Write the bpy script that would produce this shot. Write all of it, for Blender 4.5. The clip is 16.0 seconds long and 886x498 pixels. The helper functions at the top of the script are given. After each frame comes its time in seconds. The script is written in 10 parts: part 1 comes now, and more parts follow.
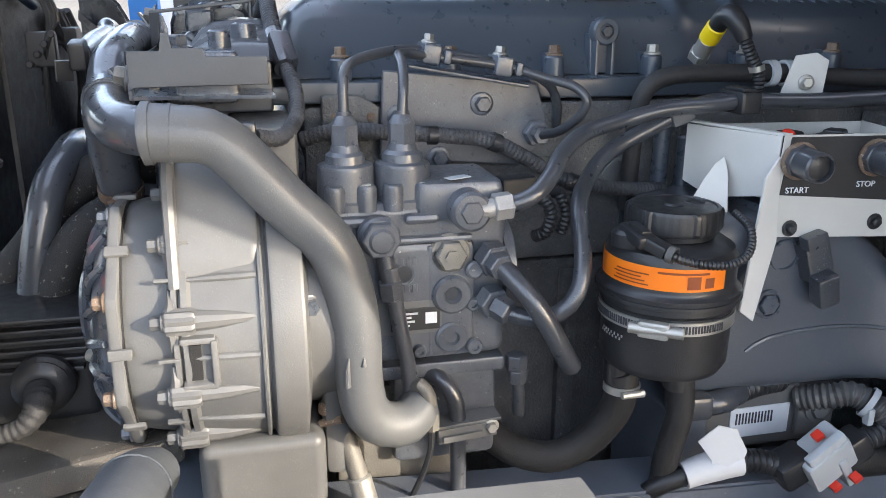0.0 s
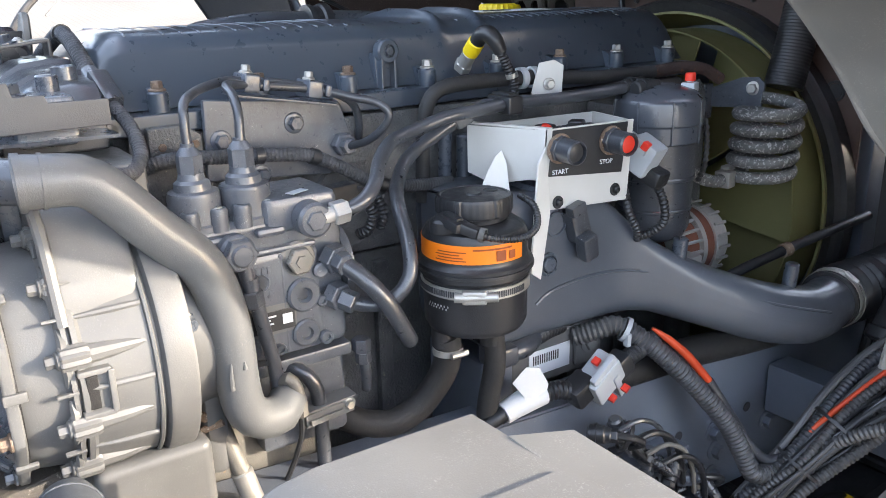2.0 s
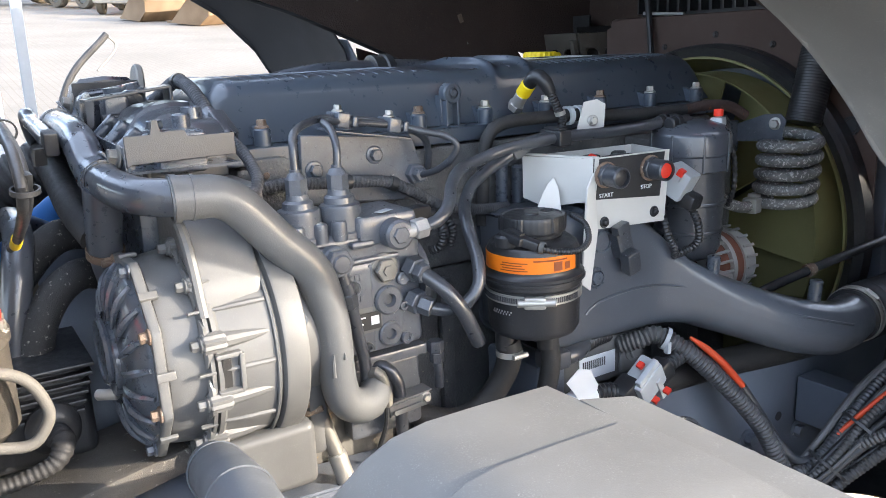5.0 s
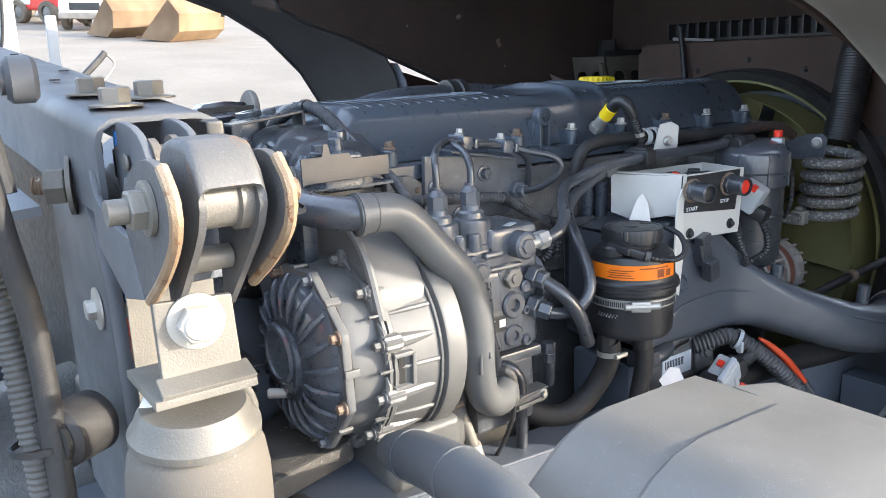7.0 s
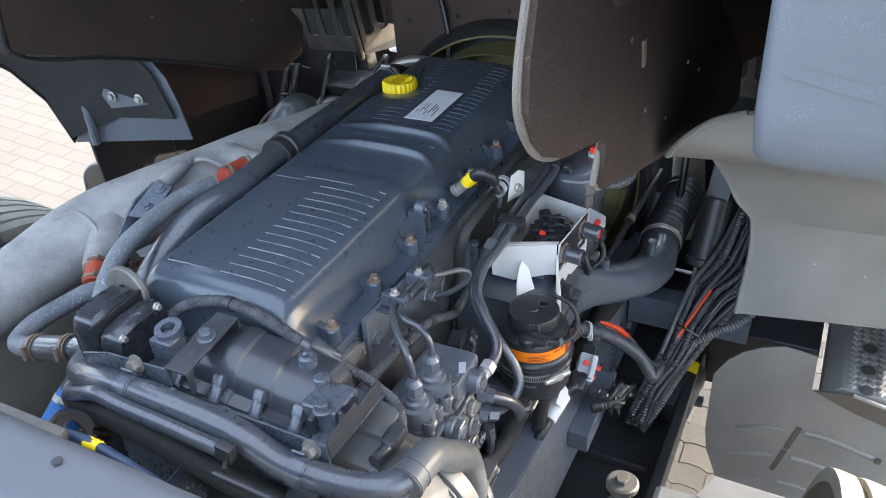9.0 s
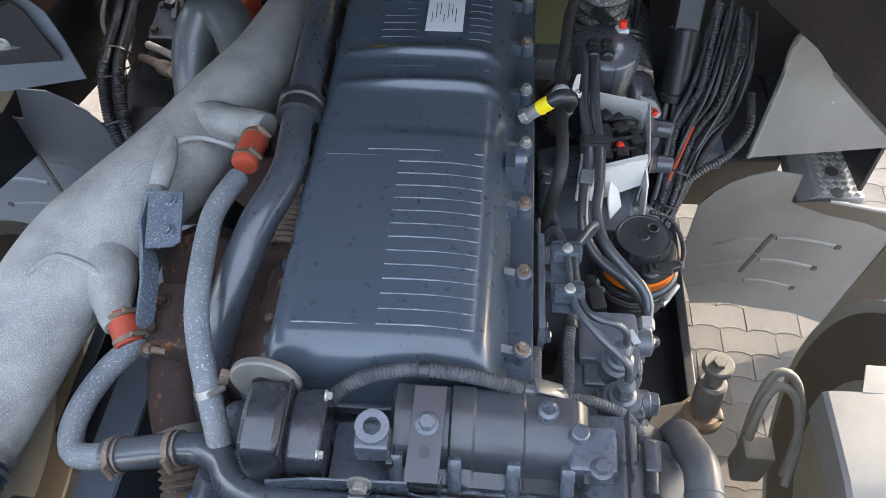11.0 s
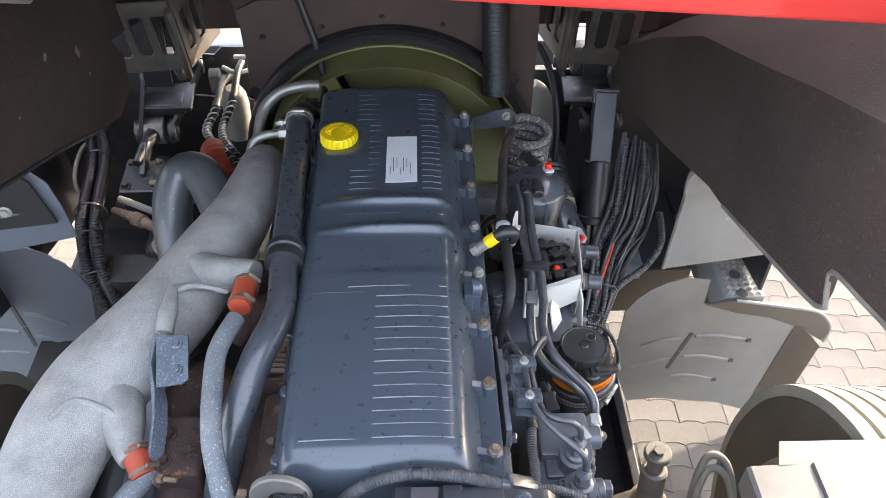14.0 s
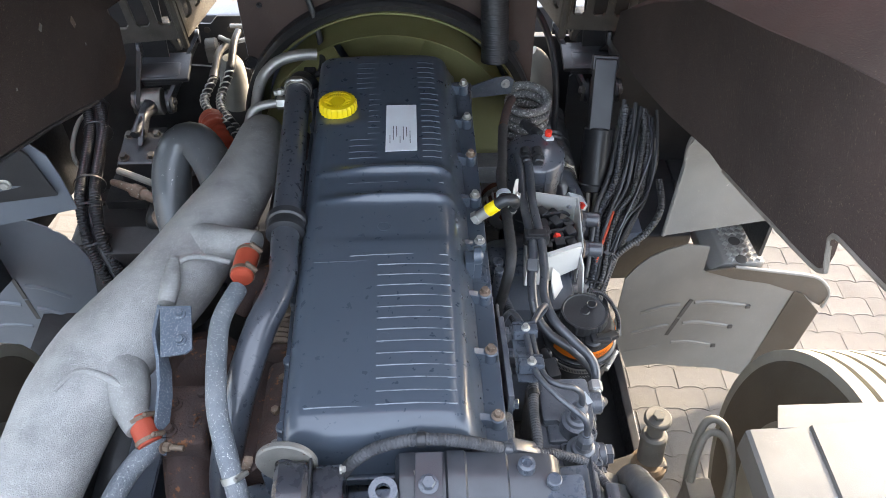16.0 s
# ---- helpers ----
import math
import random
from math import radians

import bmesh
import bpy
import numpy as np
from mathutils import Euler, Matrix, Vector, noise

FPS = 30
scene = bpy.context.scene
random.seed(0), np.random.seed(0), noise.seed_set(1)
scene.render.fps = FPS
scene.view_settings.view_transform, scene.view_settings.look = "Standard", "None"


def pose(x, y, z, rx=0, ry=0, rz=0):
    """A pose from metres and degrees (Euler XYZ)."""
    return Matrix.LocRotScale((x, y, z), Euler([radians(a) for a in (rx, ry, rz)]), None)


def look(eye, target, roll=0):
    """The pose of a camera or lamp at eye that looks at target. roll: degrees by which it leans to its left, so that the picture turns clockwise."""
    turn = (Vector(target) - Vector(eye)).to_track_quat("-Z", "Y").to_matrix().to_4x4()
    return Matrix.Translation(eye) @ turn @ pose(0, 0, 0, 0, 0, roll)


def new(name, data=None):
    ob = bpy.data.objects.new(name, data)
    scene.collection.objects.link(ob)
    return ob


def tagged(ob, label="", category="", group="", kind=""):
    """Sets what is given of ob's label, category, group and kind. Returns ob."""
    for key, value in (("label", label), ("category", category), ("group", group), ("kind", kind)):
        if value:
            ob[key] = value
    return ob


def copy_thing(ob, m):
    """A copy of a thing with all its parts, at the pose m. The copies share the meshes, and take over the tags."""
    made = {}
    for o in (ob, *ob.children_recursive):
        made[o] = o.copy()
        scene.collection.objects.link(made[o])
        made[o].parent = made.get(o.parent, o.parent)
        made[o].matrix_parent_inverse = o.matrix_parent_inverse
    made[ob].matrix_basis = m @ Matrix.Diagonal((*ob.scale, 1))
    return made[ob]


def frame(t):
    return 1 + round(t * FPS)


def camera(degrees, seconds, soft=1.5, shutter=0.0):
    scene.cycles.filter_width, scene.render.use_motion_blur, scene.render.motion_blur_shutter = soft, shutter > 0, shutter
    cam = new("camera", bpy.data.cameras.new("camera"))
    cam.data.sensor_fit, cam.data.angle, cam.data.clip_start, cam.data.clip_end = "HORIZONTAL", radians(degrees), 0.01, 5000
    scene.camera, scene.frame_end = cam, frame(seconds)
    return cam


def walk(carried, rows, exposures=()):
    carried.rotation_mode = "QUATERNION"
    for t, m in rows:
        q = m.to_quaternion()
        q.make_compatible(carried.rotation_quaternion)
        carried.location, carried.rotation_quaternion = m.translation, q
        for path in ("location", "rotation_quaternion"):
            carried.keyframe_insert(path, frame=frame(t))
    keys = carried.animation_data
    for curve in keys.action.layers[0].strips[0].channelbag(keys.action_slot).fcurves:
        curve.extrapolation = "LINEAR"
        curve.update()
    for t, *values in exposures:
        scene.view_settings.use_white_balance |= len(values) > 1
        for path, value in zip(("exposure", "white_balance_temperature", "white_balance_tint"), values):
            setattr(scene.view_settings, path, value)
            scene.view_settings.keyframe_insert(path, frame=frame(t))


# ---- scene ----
cam = camera(57.8, 16.0, 0.7)
# The truck and its engine lean a little: all of it is laid out in the engine's own axes and then set upright on the yard.
LEAN = math.atan(0.1)
TILT = Matrix.Translation((0, 0, 1.3)) @ Matrix.Rotation(-LEAN, 4, "Y") @ Matrix.Translation((0, 0, -1.3))
PATH = [
    (0, (1.277, -0.119, 1.365), (-0.583, 0.324, 0.78), 0.2),
    (0.5, (1.31, -0.255, 1.399), (-0.505, 0.353, 0.819), -0.6),
    (1, (1.294, -0.278, 1.388), (-0.376, 0.643, 0.787), -1.1),
    (1.5, (1.32, -0.285, 1.407), (-0.281, 0.75, 0.803), -1.2),
    (2, (1.355, -0.304, 1.415), (-0.232, 0.752, 0.809), -1.6),
    (2.5, (1.358, -0.308, 1.416), (-0.221, 0.766, 0.822), -1.9),
    (3, (1.37, -0.319, 1.416), (-0.208, 0.762, 0.832), -2.2),
    (3.5, (1.373, -0.326, 1.413), (-0.258, 0.677, 0.835), -2.6),
    (3.7, (1.375, -0.327, 1.415), (-0.26, 0.669, 0.838), -2.5),
    (5.8, (1.505, -0.58, 1.413), (-0.136, 0.474, 0.97), -2.5),
    (6, (1.502, -0.605, 1.416), (-0.135, 0.454, 0.972), -2.5),
    (6.5, (1.525, -0.666, 1.43), (-0.091, 0.424, 0.981), -2.4),
    (7, (1.425, -0.751, 1.448), (-0.174, 0.36, 0.991), -2.3),
    (7.5, (1.289, -0.901, 1.738), (-0.292, 0.232, 1.272), -2.6),
    (8, (1.187, -0.9, 1.96), (-0.247, 0.384, 1.417), -3.3),
    (8.5, (1.069, -0.905, 2.073), (-0.036, 0.529, 1.224), -4.0),
    (8.7, (1.024, -0.901, 2.134), (0.054, 0.559, 1.17), -4.6),
    (10.8, (0.164, -0.677, 2.397), (-0.071, 0.494, 0.793), -3.0),
    (11, (0.133, -0.64, 2.392), (0.012, 0.565, 0.8), -1.9),
    (11.5, (0.109, -0.537, 2.346), (0.144, 0.878, 0.933), -0.6),
    (12, (0.071, -0.528, 2.371), (0.107, 0.919, 0.991), 0.0),
    (12.5, (0.069, -0.573, 2.398), (0.118, 0.864, 1.008), 0.3),
    (13, (0.084, -0.694, 2.514), (0.141, 0.725, 1.106), 0.3),
    (13.5, (0.083, -0.778, 2.59), (0.139, 0.656, 1.197), 0.1),
    (14, (0.059, -0.785, 2.598), (0.115, 0.635, 1.191), 0.3),
    (14.5, (0.052, -0.797, 2.606), (0.108, 0.606, 1.182), 0.3),
    (15, (0.049, -0.8, 2.602), (0.105, 0.59, 1.165), 0.2),
    (15.5, (0.05, -0.794, 2.6), (0.107, 0.581, 1.149), 0.1),
    (16, (0.053, -0.79, 2.597), (0.111, 0.577, 1.139), -0.1),
]
EXPOSURES = [(0, 1.5, 6500, 11), (2, 1.92, 6600, 12), (3.7, 1.87, 6550, 12), (7, 1.67, 6400, 10), (8, 1.62, 6420, 10), (8.7, 1.92, 6450, 10), (10.8, 1.92, 6700, 11), (11.5, 2.32, 6900, 12), (12.5, 2.68, 7000, 13), (13.5, 2.42, 7150, 14), (14.5, 2.2, 7100, 13), (16, 2.22, 7100, 12)]
walk(cam, [(t, TILT @ look(eye, target, roll)) for t, eye, target, roll in PATH], EXPOSURES)

# ---- sky and sun ----
SUN_UP, SUN_TURN = radians(21), radians(45)
world = bpy.data.worlds.new("sky")
scene.world = world
world.use_nodes = True
wn = world.node_tree.nodes
sky = wn.new("ShaderNodeTexSky")
sky.sky_type, sky.sun_disc = "NISHITA", False
sky.sun_elevation, sky.sun_rotation = SUN_UP, radians(90) - SUN_TURN
sky.air_density, sky.dust_density = 1.0, 3.0
haze = wn.new("ShaderNodeMix")
haze.data_type, haze.blend_type = "RGBA", "ADD"
haze.inputs["Factor"].default_value = 1.0
haze.inputs[7].default_value = (3.3, 3.8, 4.7, 1)
world.node_tree.links.new(sky.outputs[0], haze.inputs[6])
world.node_tree.links.new(haze.outputs[2], wn["Background"].inputs[0])
wn["Background"].inputs[1].default_value = 0.15
sun = new("sun", bpy.data.lights.new("sun", "SUN"))
sun.data.energy, sun.data.angle, sun.data.color = 3.3, radians(0.53), (1.0, 0.90, 0.76)
SUN_WAY = Vector((math.cos(SUN_UP) * math.cos(SUN_TURN), math.cos(SUN_UP) * math.sin(SUN_TURN), math.sin(SUN_UP)))
sun.matrix_world = look(SUN_WAY * 20, (0, 0, 0))


# ---- materials ----
def surface(name, c1, c2, rough=0.5, metal=0.0, scale=60, bump=0.15, spots=None, spot_scale=25, spot_at=0.62, fine=600, rough2=None, coat=0.0, dust=0.3):
    """A procedural surface: two tones in large patches, fine grain, and specks or chips of a third colour."""
    m = bpy.data.materials.new(name)
    m.use_nodes = True
    n, l = m.node_tree.nodes, m.node_tree.links
    b = n["Principled BSDF"]
    b.inputs["Metallic"].default_value = metal
    if coat:
        b.inputs["Coat Weight"].default_value, b.inputs["Coat Roughness"].default_value = coat, 0.12
    tc = n.new("ShaderNodeTexCoord")

    def noise_at(s, detail=4, rough_=0.55):
        t = n.new("ShaderNodeTexNoise")
        t.inputs["Scale"].default_value, t.inputs["Detail"].default_value, t.inputs["Roughness"].default_value = s, detail, rough_
        l.new(tc.outputs["Object"], t.inputs["Vector"])
        return t.outputs["Fac"]

    def ramp(fac, lo, hi):
        r = n.new("ShaderNodeMapRange")
        r.inputs["From Min"].default_value, r.inputs["From Max"].default_value = lo, hi
        l.new(fac, r.inputs["Value"])
        return r.outputs["Result"]

    def mix(fac, a, b_):
        x = n.new("ShaderNodeMix")
        x.data_type = "RGBA"
        l.new(fac, x.inputs["Factor"])
        for sock, v in ((x.inputs[6], a), (x.inputs[7], b_)):
            if isinstance(v, tuple):
                sock.default_value = (*v, 1)
            else:
                l.new(v, sock)
        return x.outputs[2]

    large, grain = noise_at(scale / 8, 5, 0.6), noise_at(fine, 2)
    col = mix(ramp(large, 0.35, 0.68), c1, c2)
    info = n.new("ShaderNodeObjectInfo")
    hue = n.new("ShaderNodeHueSaturation")
    v = n.new("ShaderNodeMapRange")
    v.inputs["To Min"].default_value, v.inputs["To Max"].default_value = 0.9, 1.1
    l.new(info.outputs["Random"], v.inputs["Value"])
    l.new(v.outputs["Result"], hue.inputs["Value"])
    if spots:
        col = mix(ramp(noise_at(spot_scale, 6, 0.7), spot_at, spot_at + 0.05), col, spots)
    if dust:
        both = n.new("ShaderNodeMath")
        both.operation = "MULTIPLY"
        l.new(ramp(noise_at(560, 3, 0.7), 0.57, 0.64), both.inputs[0])
        l.new(ramp(noise_at(28, 5, 0.65), 0.42, 0.70), both.inputs[1])
        part_dust = n.new("ShaderNodeMath")
        part_dust.operation, part_dust.inputs[1].default_value = "MULTIPLY", dust
        l.new(both.outputs[0], part_dust.inputs[0])
        col = mix(part_dust.outputs[0], col, tuple(min(0.75, 0.09 + 2.0 * c) for c in c2))
    l.new(col, hue.inputs["Color"])
    l.new(hue.outputs["Color"], b.inputs["Base Color"])
    r = n.new("ShaderNodeMapRange")
    r.inputs["From Min"].default_value, r.inputs["From Max"].default_value = 0.3, 0.7
    r.inputs["To Min"].default_value, r.inputs["To Max"].default_value = rough, rough2 if rough2 else min(1, rough + 0.18)
    l.new(noise_at(scale, 4), r.inputs["Value"])
    l.new(r.outputs["Result"], b.inputs["Roughness"])
    bp = n.new("ShaderNodeBump")
    bp.inputs["Strength"].default_value, bp.inputs["Distance"].default_value = bump, 0.002
    l.new(grain, bp.inputs["Height"])
    l.new(bp.outputs["Normal"], b.inputs["Normal"])
    return m


PAINT = surface("engine_paint", (0.056, 0.067, 0.085), (0.082, 0.095, 0.116), 0.22, 0, 90, 0.12, (0.27, 0.27, 0.265), 120, 0.70, coat=0.7, dust=0.35)
COVER = surface("cover_paint", (0.060, 0.076, 0.098), (0.066, 0.083, 0.106), 0.27, 0, 50, 0.02, None, 260, 0.76, 900, 0.30, coat=0.4, dust=0)
CAST = surface("cast_iron_paint", (0.085, 0.088, 0.090), (0.150, 0.150, 0.145), 0.40, 0, 120, 1.3, (0.30, 0.265, 0.21), 130, 0.63, 210, coat=0.25)
PUMP = surface("pump_paint", (0.070, 0.078, 0.092), (0.115, 0.125, 0.142), 0.26, 0, 140, 0.14, (0.42, 0.42, 0.40), 85, 0.66, 300, coat=0.5, dust=0.45)
SILVER = surface("cast_aluminium_paint", (0.105, 0.107, 0.107), (0.140, 0.141, 0.138), 0.42, 0.05, 100, 0.10, (0.24, 0.235, 0.22), 130, 0.74, 520, coat=0.15, dust=0.15)
PIPE = surface("grey_pipe_paint", (0.078, 0.083, 0.088), (0.115, 0.119, 0.121), 0.38, 0, 60, 0.12, (0.26, 0.255, 0.24), 90, 0.70, coat=0.25)
DPIPE = surface("dark_pipe_paint", (0.050, 0.057, 0.070), (0.072, 0.080, 0.095), 0.24, 0, 70, 0.08, (0.12, 0.12, 0.12), 150, 0.72, coat=0.7, dust=0.25)
BLACK = surface("black_plastic", (0.014, 0.015, 0.017), (0.026, 0.027, 0.030), 0.36, 0, 80, 0.2, (0.07, 0.065, 0.06), 200, 0.70, coat=0.25)
RUBBER = surface("black_rubber", (0.018, 0.018, 0.019), (0.034, 0.033, 0.032), 0.55, 0, 90, 0.25, (0.09, 0.085, 0.075), 70, 0.68)
HOSE = surface("dark_hose", (0.034, 0.038, 0.046), (0.062, 0.067, 0.077), 0.26, 0, 70, 0.15, (0.30, 0.30, 0.29), 95, 0.66, coat=0.7, dust=0.45)
SLEEVE = surface("braided_sleeve", (0.035, 0.037, 0.042), (0.09, 0.092, 0.098), 0.6, 0, 300, 0.8, None, 1, 1, 420)
WHITE = surface("white_paint", (0.56, 0.55, 0.51), (0.64, 0.63, 0.595), 0.45, 0, 50, 0.08, (0.36, 0.31, 0.24), 45, 0.70)
INSUL = surface("speckled_grey_coating", (0.255, 0.255, 0.245), (0.40, 0.395, 0.375), 0.65, 0, 110, 0.9, (0.60, 0.595, 0.57), 380, 0.565, 480, dust=0)
WORN = surface("worn_light_metal", (0.33, 0.33, 0.32), (0.48, 0.47, 0.45), 0.45, 0.5, 80, 0.3, (0.15, 0.11, 0.08), 90, 0.68)
ZINC = surface("zinc_steel", (0.38, 0.37, 0.34), (0.55, 0.54, 0.50), 0.36, 0.7, 90, 0.2, (0.22, 0.15, 0.08), 110, 0.68)
PALEZINC = surface("dusty_steel", (0.13, 0.125, 0.112), (0.20, 0.19, 0.168), 0.42, 0.3, 80, 0.2, (0.27, 0.19, 0.11), 70, 0.64, 420)
RUST = surface("rusty_iron", (0.040, 0.026, 0.024), (0.085, 0.050, 0.040), 0.75, 0, 70, 1.0, (0.21, 0.085, 0.035), 34, 0.58, 200)
RUSTBOLT = surface("rusty_bolt", (0.15, 0.10, 0.07), (0.26, 0.195, 0.145), 0.6, 0.3, 150, 0.5, (0.4, 0.36, 0.3), 160, 0.6)
REDHOSE = surface("red_silicone", (0.42, 0.055, 0.025), (0.50, 0.085, 0.04), 0.55, 0, 60, 0.3, (0.2, 0.09, 0.06), 90, 0.66)
OLIVE = surface("olive_plastic", (0.175, 0.168, 0.066), (0.23, 0.218, 0.092), 0.5, 0, 20, 0.15, (0.26, 0.24, 0.16), 160, 0.72)
SHROUD = surface("brown_black_plastic", (0.050, 0.032, 0.026), (0.078, 0.052, 0.043), 0.8, 0, 25, 0.25, (0.14, 0.10, 0.08), 120, 0.72)
LINER = surface("dark_felt_liner", (0.029, 0.0180, 0.0142), (0.053, 0.0345, 0.0275), 0.92, 0, 22, 1.0, (0.13, 0.098, 0.072), 240, 0.605, 240)
ARCH = surface("wheel_arch_plastic", (0.022, 0.022, 0.024), (0.04, 0.04, 0.043), 0.5, 0, 14, 0.2, (0.1, 0.09, 0.08), 90, 0.72)
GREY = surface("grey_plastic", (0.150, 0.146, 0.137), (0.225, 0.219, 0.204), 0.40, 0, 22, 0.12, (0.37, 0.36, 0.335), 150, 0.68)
# Blue-grey parts; also the shade tone of the left mudguard and splash guard.
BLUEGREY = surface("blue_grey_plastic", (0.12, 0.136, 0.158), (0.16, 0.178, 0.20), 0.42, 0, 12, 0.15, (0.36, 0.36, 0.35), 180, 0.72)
TYRE = surface("tyre_rubber", (0.10, 0.082, 0.060), (0.17, 0.143, 0.108), 0.75, 0, 18, 0.5, (0.12, 0.10, 0.08), 60, 0.64)
TREAD = surface("dusty_tread", (0.30, 0.285, 0.24), (0.42, 0.40, 0.33), 0.8, 0, 30, 0.5, (0.14, 0.13, 0.11), 60, 0.66)
YELLOW = surface("yellow_plastic", (0.74, 0.53, 0.004), (0.82, 0.61, 0.012), 0.38, 0, 30, 0.08)
ORANGE = surface("orange_sticker", (0.82, 0.18, 0.008), (0.88, 0.22, 0.012), 0.35, 0, 20, 0.03)
RED = surface("red_plastic", (0.75, 0.03, 0.015), (0.82, 0.05, 0.02), 0.35, 0, 20, 0.05)
CABRED = surface("red_cab_paint", (0.62, 0.035, 0.03), (0.68, 0.05, 0.04), 0.3, 0, 12, 0.05, None, coat=0.5)
PAPER = surface("white_sticker", (0.62, 0.64, 0.66), (0.72, 0.74, 0.76), 0.5, 0, 30, 0.05)
INK = surface("dark_print", (0.03, 0.03, 0.035), (0.05, 0.05, 0.055), 0.6, 0, 30, 0.02)
ORINK = surface("orange_sticker_print", (0.22, 0.045, 0.01), (0.26, 0.06, 0.012), 0.5, 0, 30, 0.02)
FRAME = surface("chassis_paint", (0.095, 0.112, 0.142), (0.145, 0.165, 0.20), 0.30, 0, 25, 0.25, (0.30, 0.28, 0.25), 70, 0.67, coat=0.35)
BEAM = surface("grey_beam_paint", (0.082, 0.090, 0.102), (0.118, 0.127, 0.140), 0.42, 0, 20, 0.12, (0.26, 0.255, 0.24), 22, 0.70, dust=0.08)
BLUE = surface("blue_silicone", (0.02, 0.12, 0.36), (0.03, 0.17, 0.45), 0.5, 0, 30, 0.15)
PALEGREY = surface("grey_connector", (0.40, 0.43, 0.45), (0.48, 0.51, 0.53), 0.45, 0, 40, 0.1)
DUST = surface("dusty_air_bag", (0.088, 0.079, 0.068), (0.125, 0.113, 0.097), 0.7, 0, 16, 0.12, (0.24, 0.225, 0.19), 200, 0.68)
STONE = surface("concrete_paver", (0.095, 0.088, 0.079), (0.16, 0.147, 0.131), 0.85, 0, 14, 0.9, (0.09, 0.082, 0.07), 9, 0.60, 400)
GAP = surface("sandy_joint", (0.105, 0.094, 0.081), (0.15, 0.135, 0.117), 0.95, 0, 40, 1.0)
LIFT = surface("loader_yellow", (0.50, 0.31, 0.02), (0.58, 0.38, 0.05), 0.5, 0, 6, 0.2, (0.2, 0.14, 0.07), 9, 0.6)
BUCKET = surface("dusty_bucket_steel", (0.15, 0.092, 0.05), (0.25, 0.17, 0.10), 0.7, 0.1, 8, 0.4)
WINDOW = surface("dark_glass", (0.02, 0.025, 0.03), (0.03, 0.035, 0.04), 0.08, 0, 10, 0.0)
CARWHITE = surface("white_car_paint", (0.62, 0.65, 0.68), (0.70, 0.72, 0.75), 0.3, 0, 10, 0.02)
RED_LEAD = surface("orange_red_sleeve", (0.62, 0.06, 0.015), (0.70, 0.09, 0.02), 0.4, 0, 40, 0.05)
PIPE_DARK = surface("scuffed_grey_pipe", (0.085, 0.09, 0.095), (0.125, 0.13, 0.134), 0.28, 0.2, 60, 0.1, (0.48, 0.48, 0.47), 100, 0.645, coat=0.3)
HOOD = surface("dusty_black_casting", (0.026, 0.029, 0.035), (0.042, 0.046, 0.053), 0.28, 0, 60, 0.2, (0.17, 0.165, 0.155), 120, 0.72, coat=0.5, dust=0.12)
GRIMEBOLT = surface("dusty_bolt_steel", (0.16, 0.155, 0.14), (0.26, 0.245, 0.22), 0.5, 0.4, 120, 0.3, (0.12, 0.08, 0.05), 120, 0.62)
# Greasy dark steel; also stands for shade on a few parts.
GREASE_SHADE = surface("greasy_dark_steel", (0.014, 0.014, 0.015), (0.032, 0.031, 0.030), 0.4, 0.1, 60, 0.4, (0.11, 0.10, 0.09), 120, 0.68)
SPECK = surface("speckled_blue_grey_steel", (0.09, 0.115, 0.15), (0.15, 0.18, 0.215), 0.5, 0.1, 60, 0.6, (0.5, 0.52, 0.53), 330, 0.57)
COPPER = surface("copper_winding", (0.16, 0.06, 0.04), (0.26, 0.11, 0.07), 0.45, 0.5, 90, 0.3)

BLUECUFF = surface("dark_blue_silicone", (0.022, 0.040, 0.085), (0.034, 0.058, 0.11), 0.4, 0, 40, 0.15, (0.15, 0.16, 0.18), 120, 0.70)
DUCTPAINT = surface("satin_duct_paint", (0.076, 0.086, 0.103), (0.100, 0.111, 0.130), 0.30, 0, 40, 0.06, (0.26, 0.26, 0.25), 90, 0.72, coat=0.45, dust=0.3)
CABLE = surface("dusty_black_cable", (0.045, 0.046, 0.049), (0.085, 0.085, 0.085), 0.40, 0, 80, 0.2, (0.18, 0.175, 0.165), 150, 0.64, coat=0.25)
MOUNT = surface("worn_grey_mount_paint", (0.060, 0.063, 0.068), (0.115, 0.115, 0.113), 0.42, 0.1, 40, 0.25, (0.17, 0.10, 0.055), 38, 0.62, 300)
ALLOY = surface("bare_cast_alloy", (0.30, 0.295, 0.28), (0.42, 0.41, 0.39), 0.4, 0.5, 80, 0.3, (0.15, 0.12, 0.09), 90, 0.66)
GLOSSBLACK = surface("glossy_black_plastic", (0.020, 0.022, 0.028), (0.034, 0.036, 0.043), 0.2, 0, 40, 0.1, (0.12, 0.12, 0.12), 120, 0.72, coat=0.6)
PALEZINC_DIM = surface("dull_dusty_steel", (0.20, 0.19, 0.165), (0.28, 0.265, 0.23), 0.55, 0.2, 60, 0.3)
RUSTPALE = surface("pale_rusty_edge", (0.20, 0.13, 0.075), (0.33, 0.265, 0.185), 0.6, 0.2, 90, 0.4, (0.15, 0.07, 0.035), 60, 0.58)
PALE = surface("dusty_white_steel", (0.36, 0.345, 0.31), (0.46, 0.445, 0.40), 0.5, 0.15, 60, 0.2)
CORAL = surface("coral_plastic", (0.62, 0.10, 0.075), (0.70, 0.14, 0.10), 0.4, 0, 30, 0.05)
BLACK_DUSTY = surface("dusty_conduit", (0.06, 0.06, 0.058), (0.12, 0.118, 0.11), 0.6, 0, 60, 0.3)
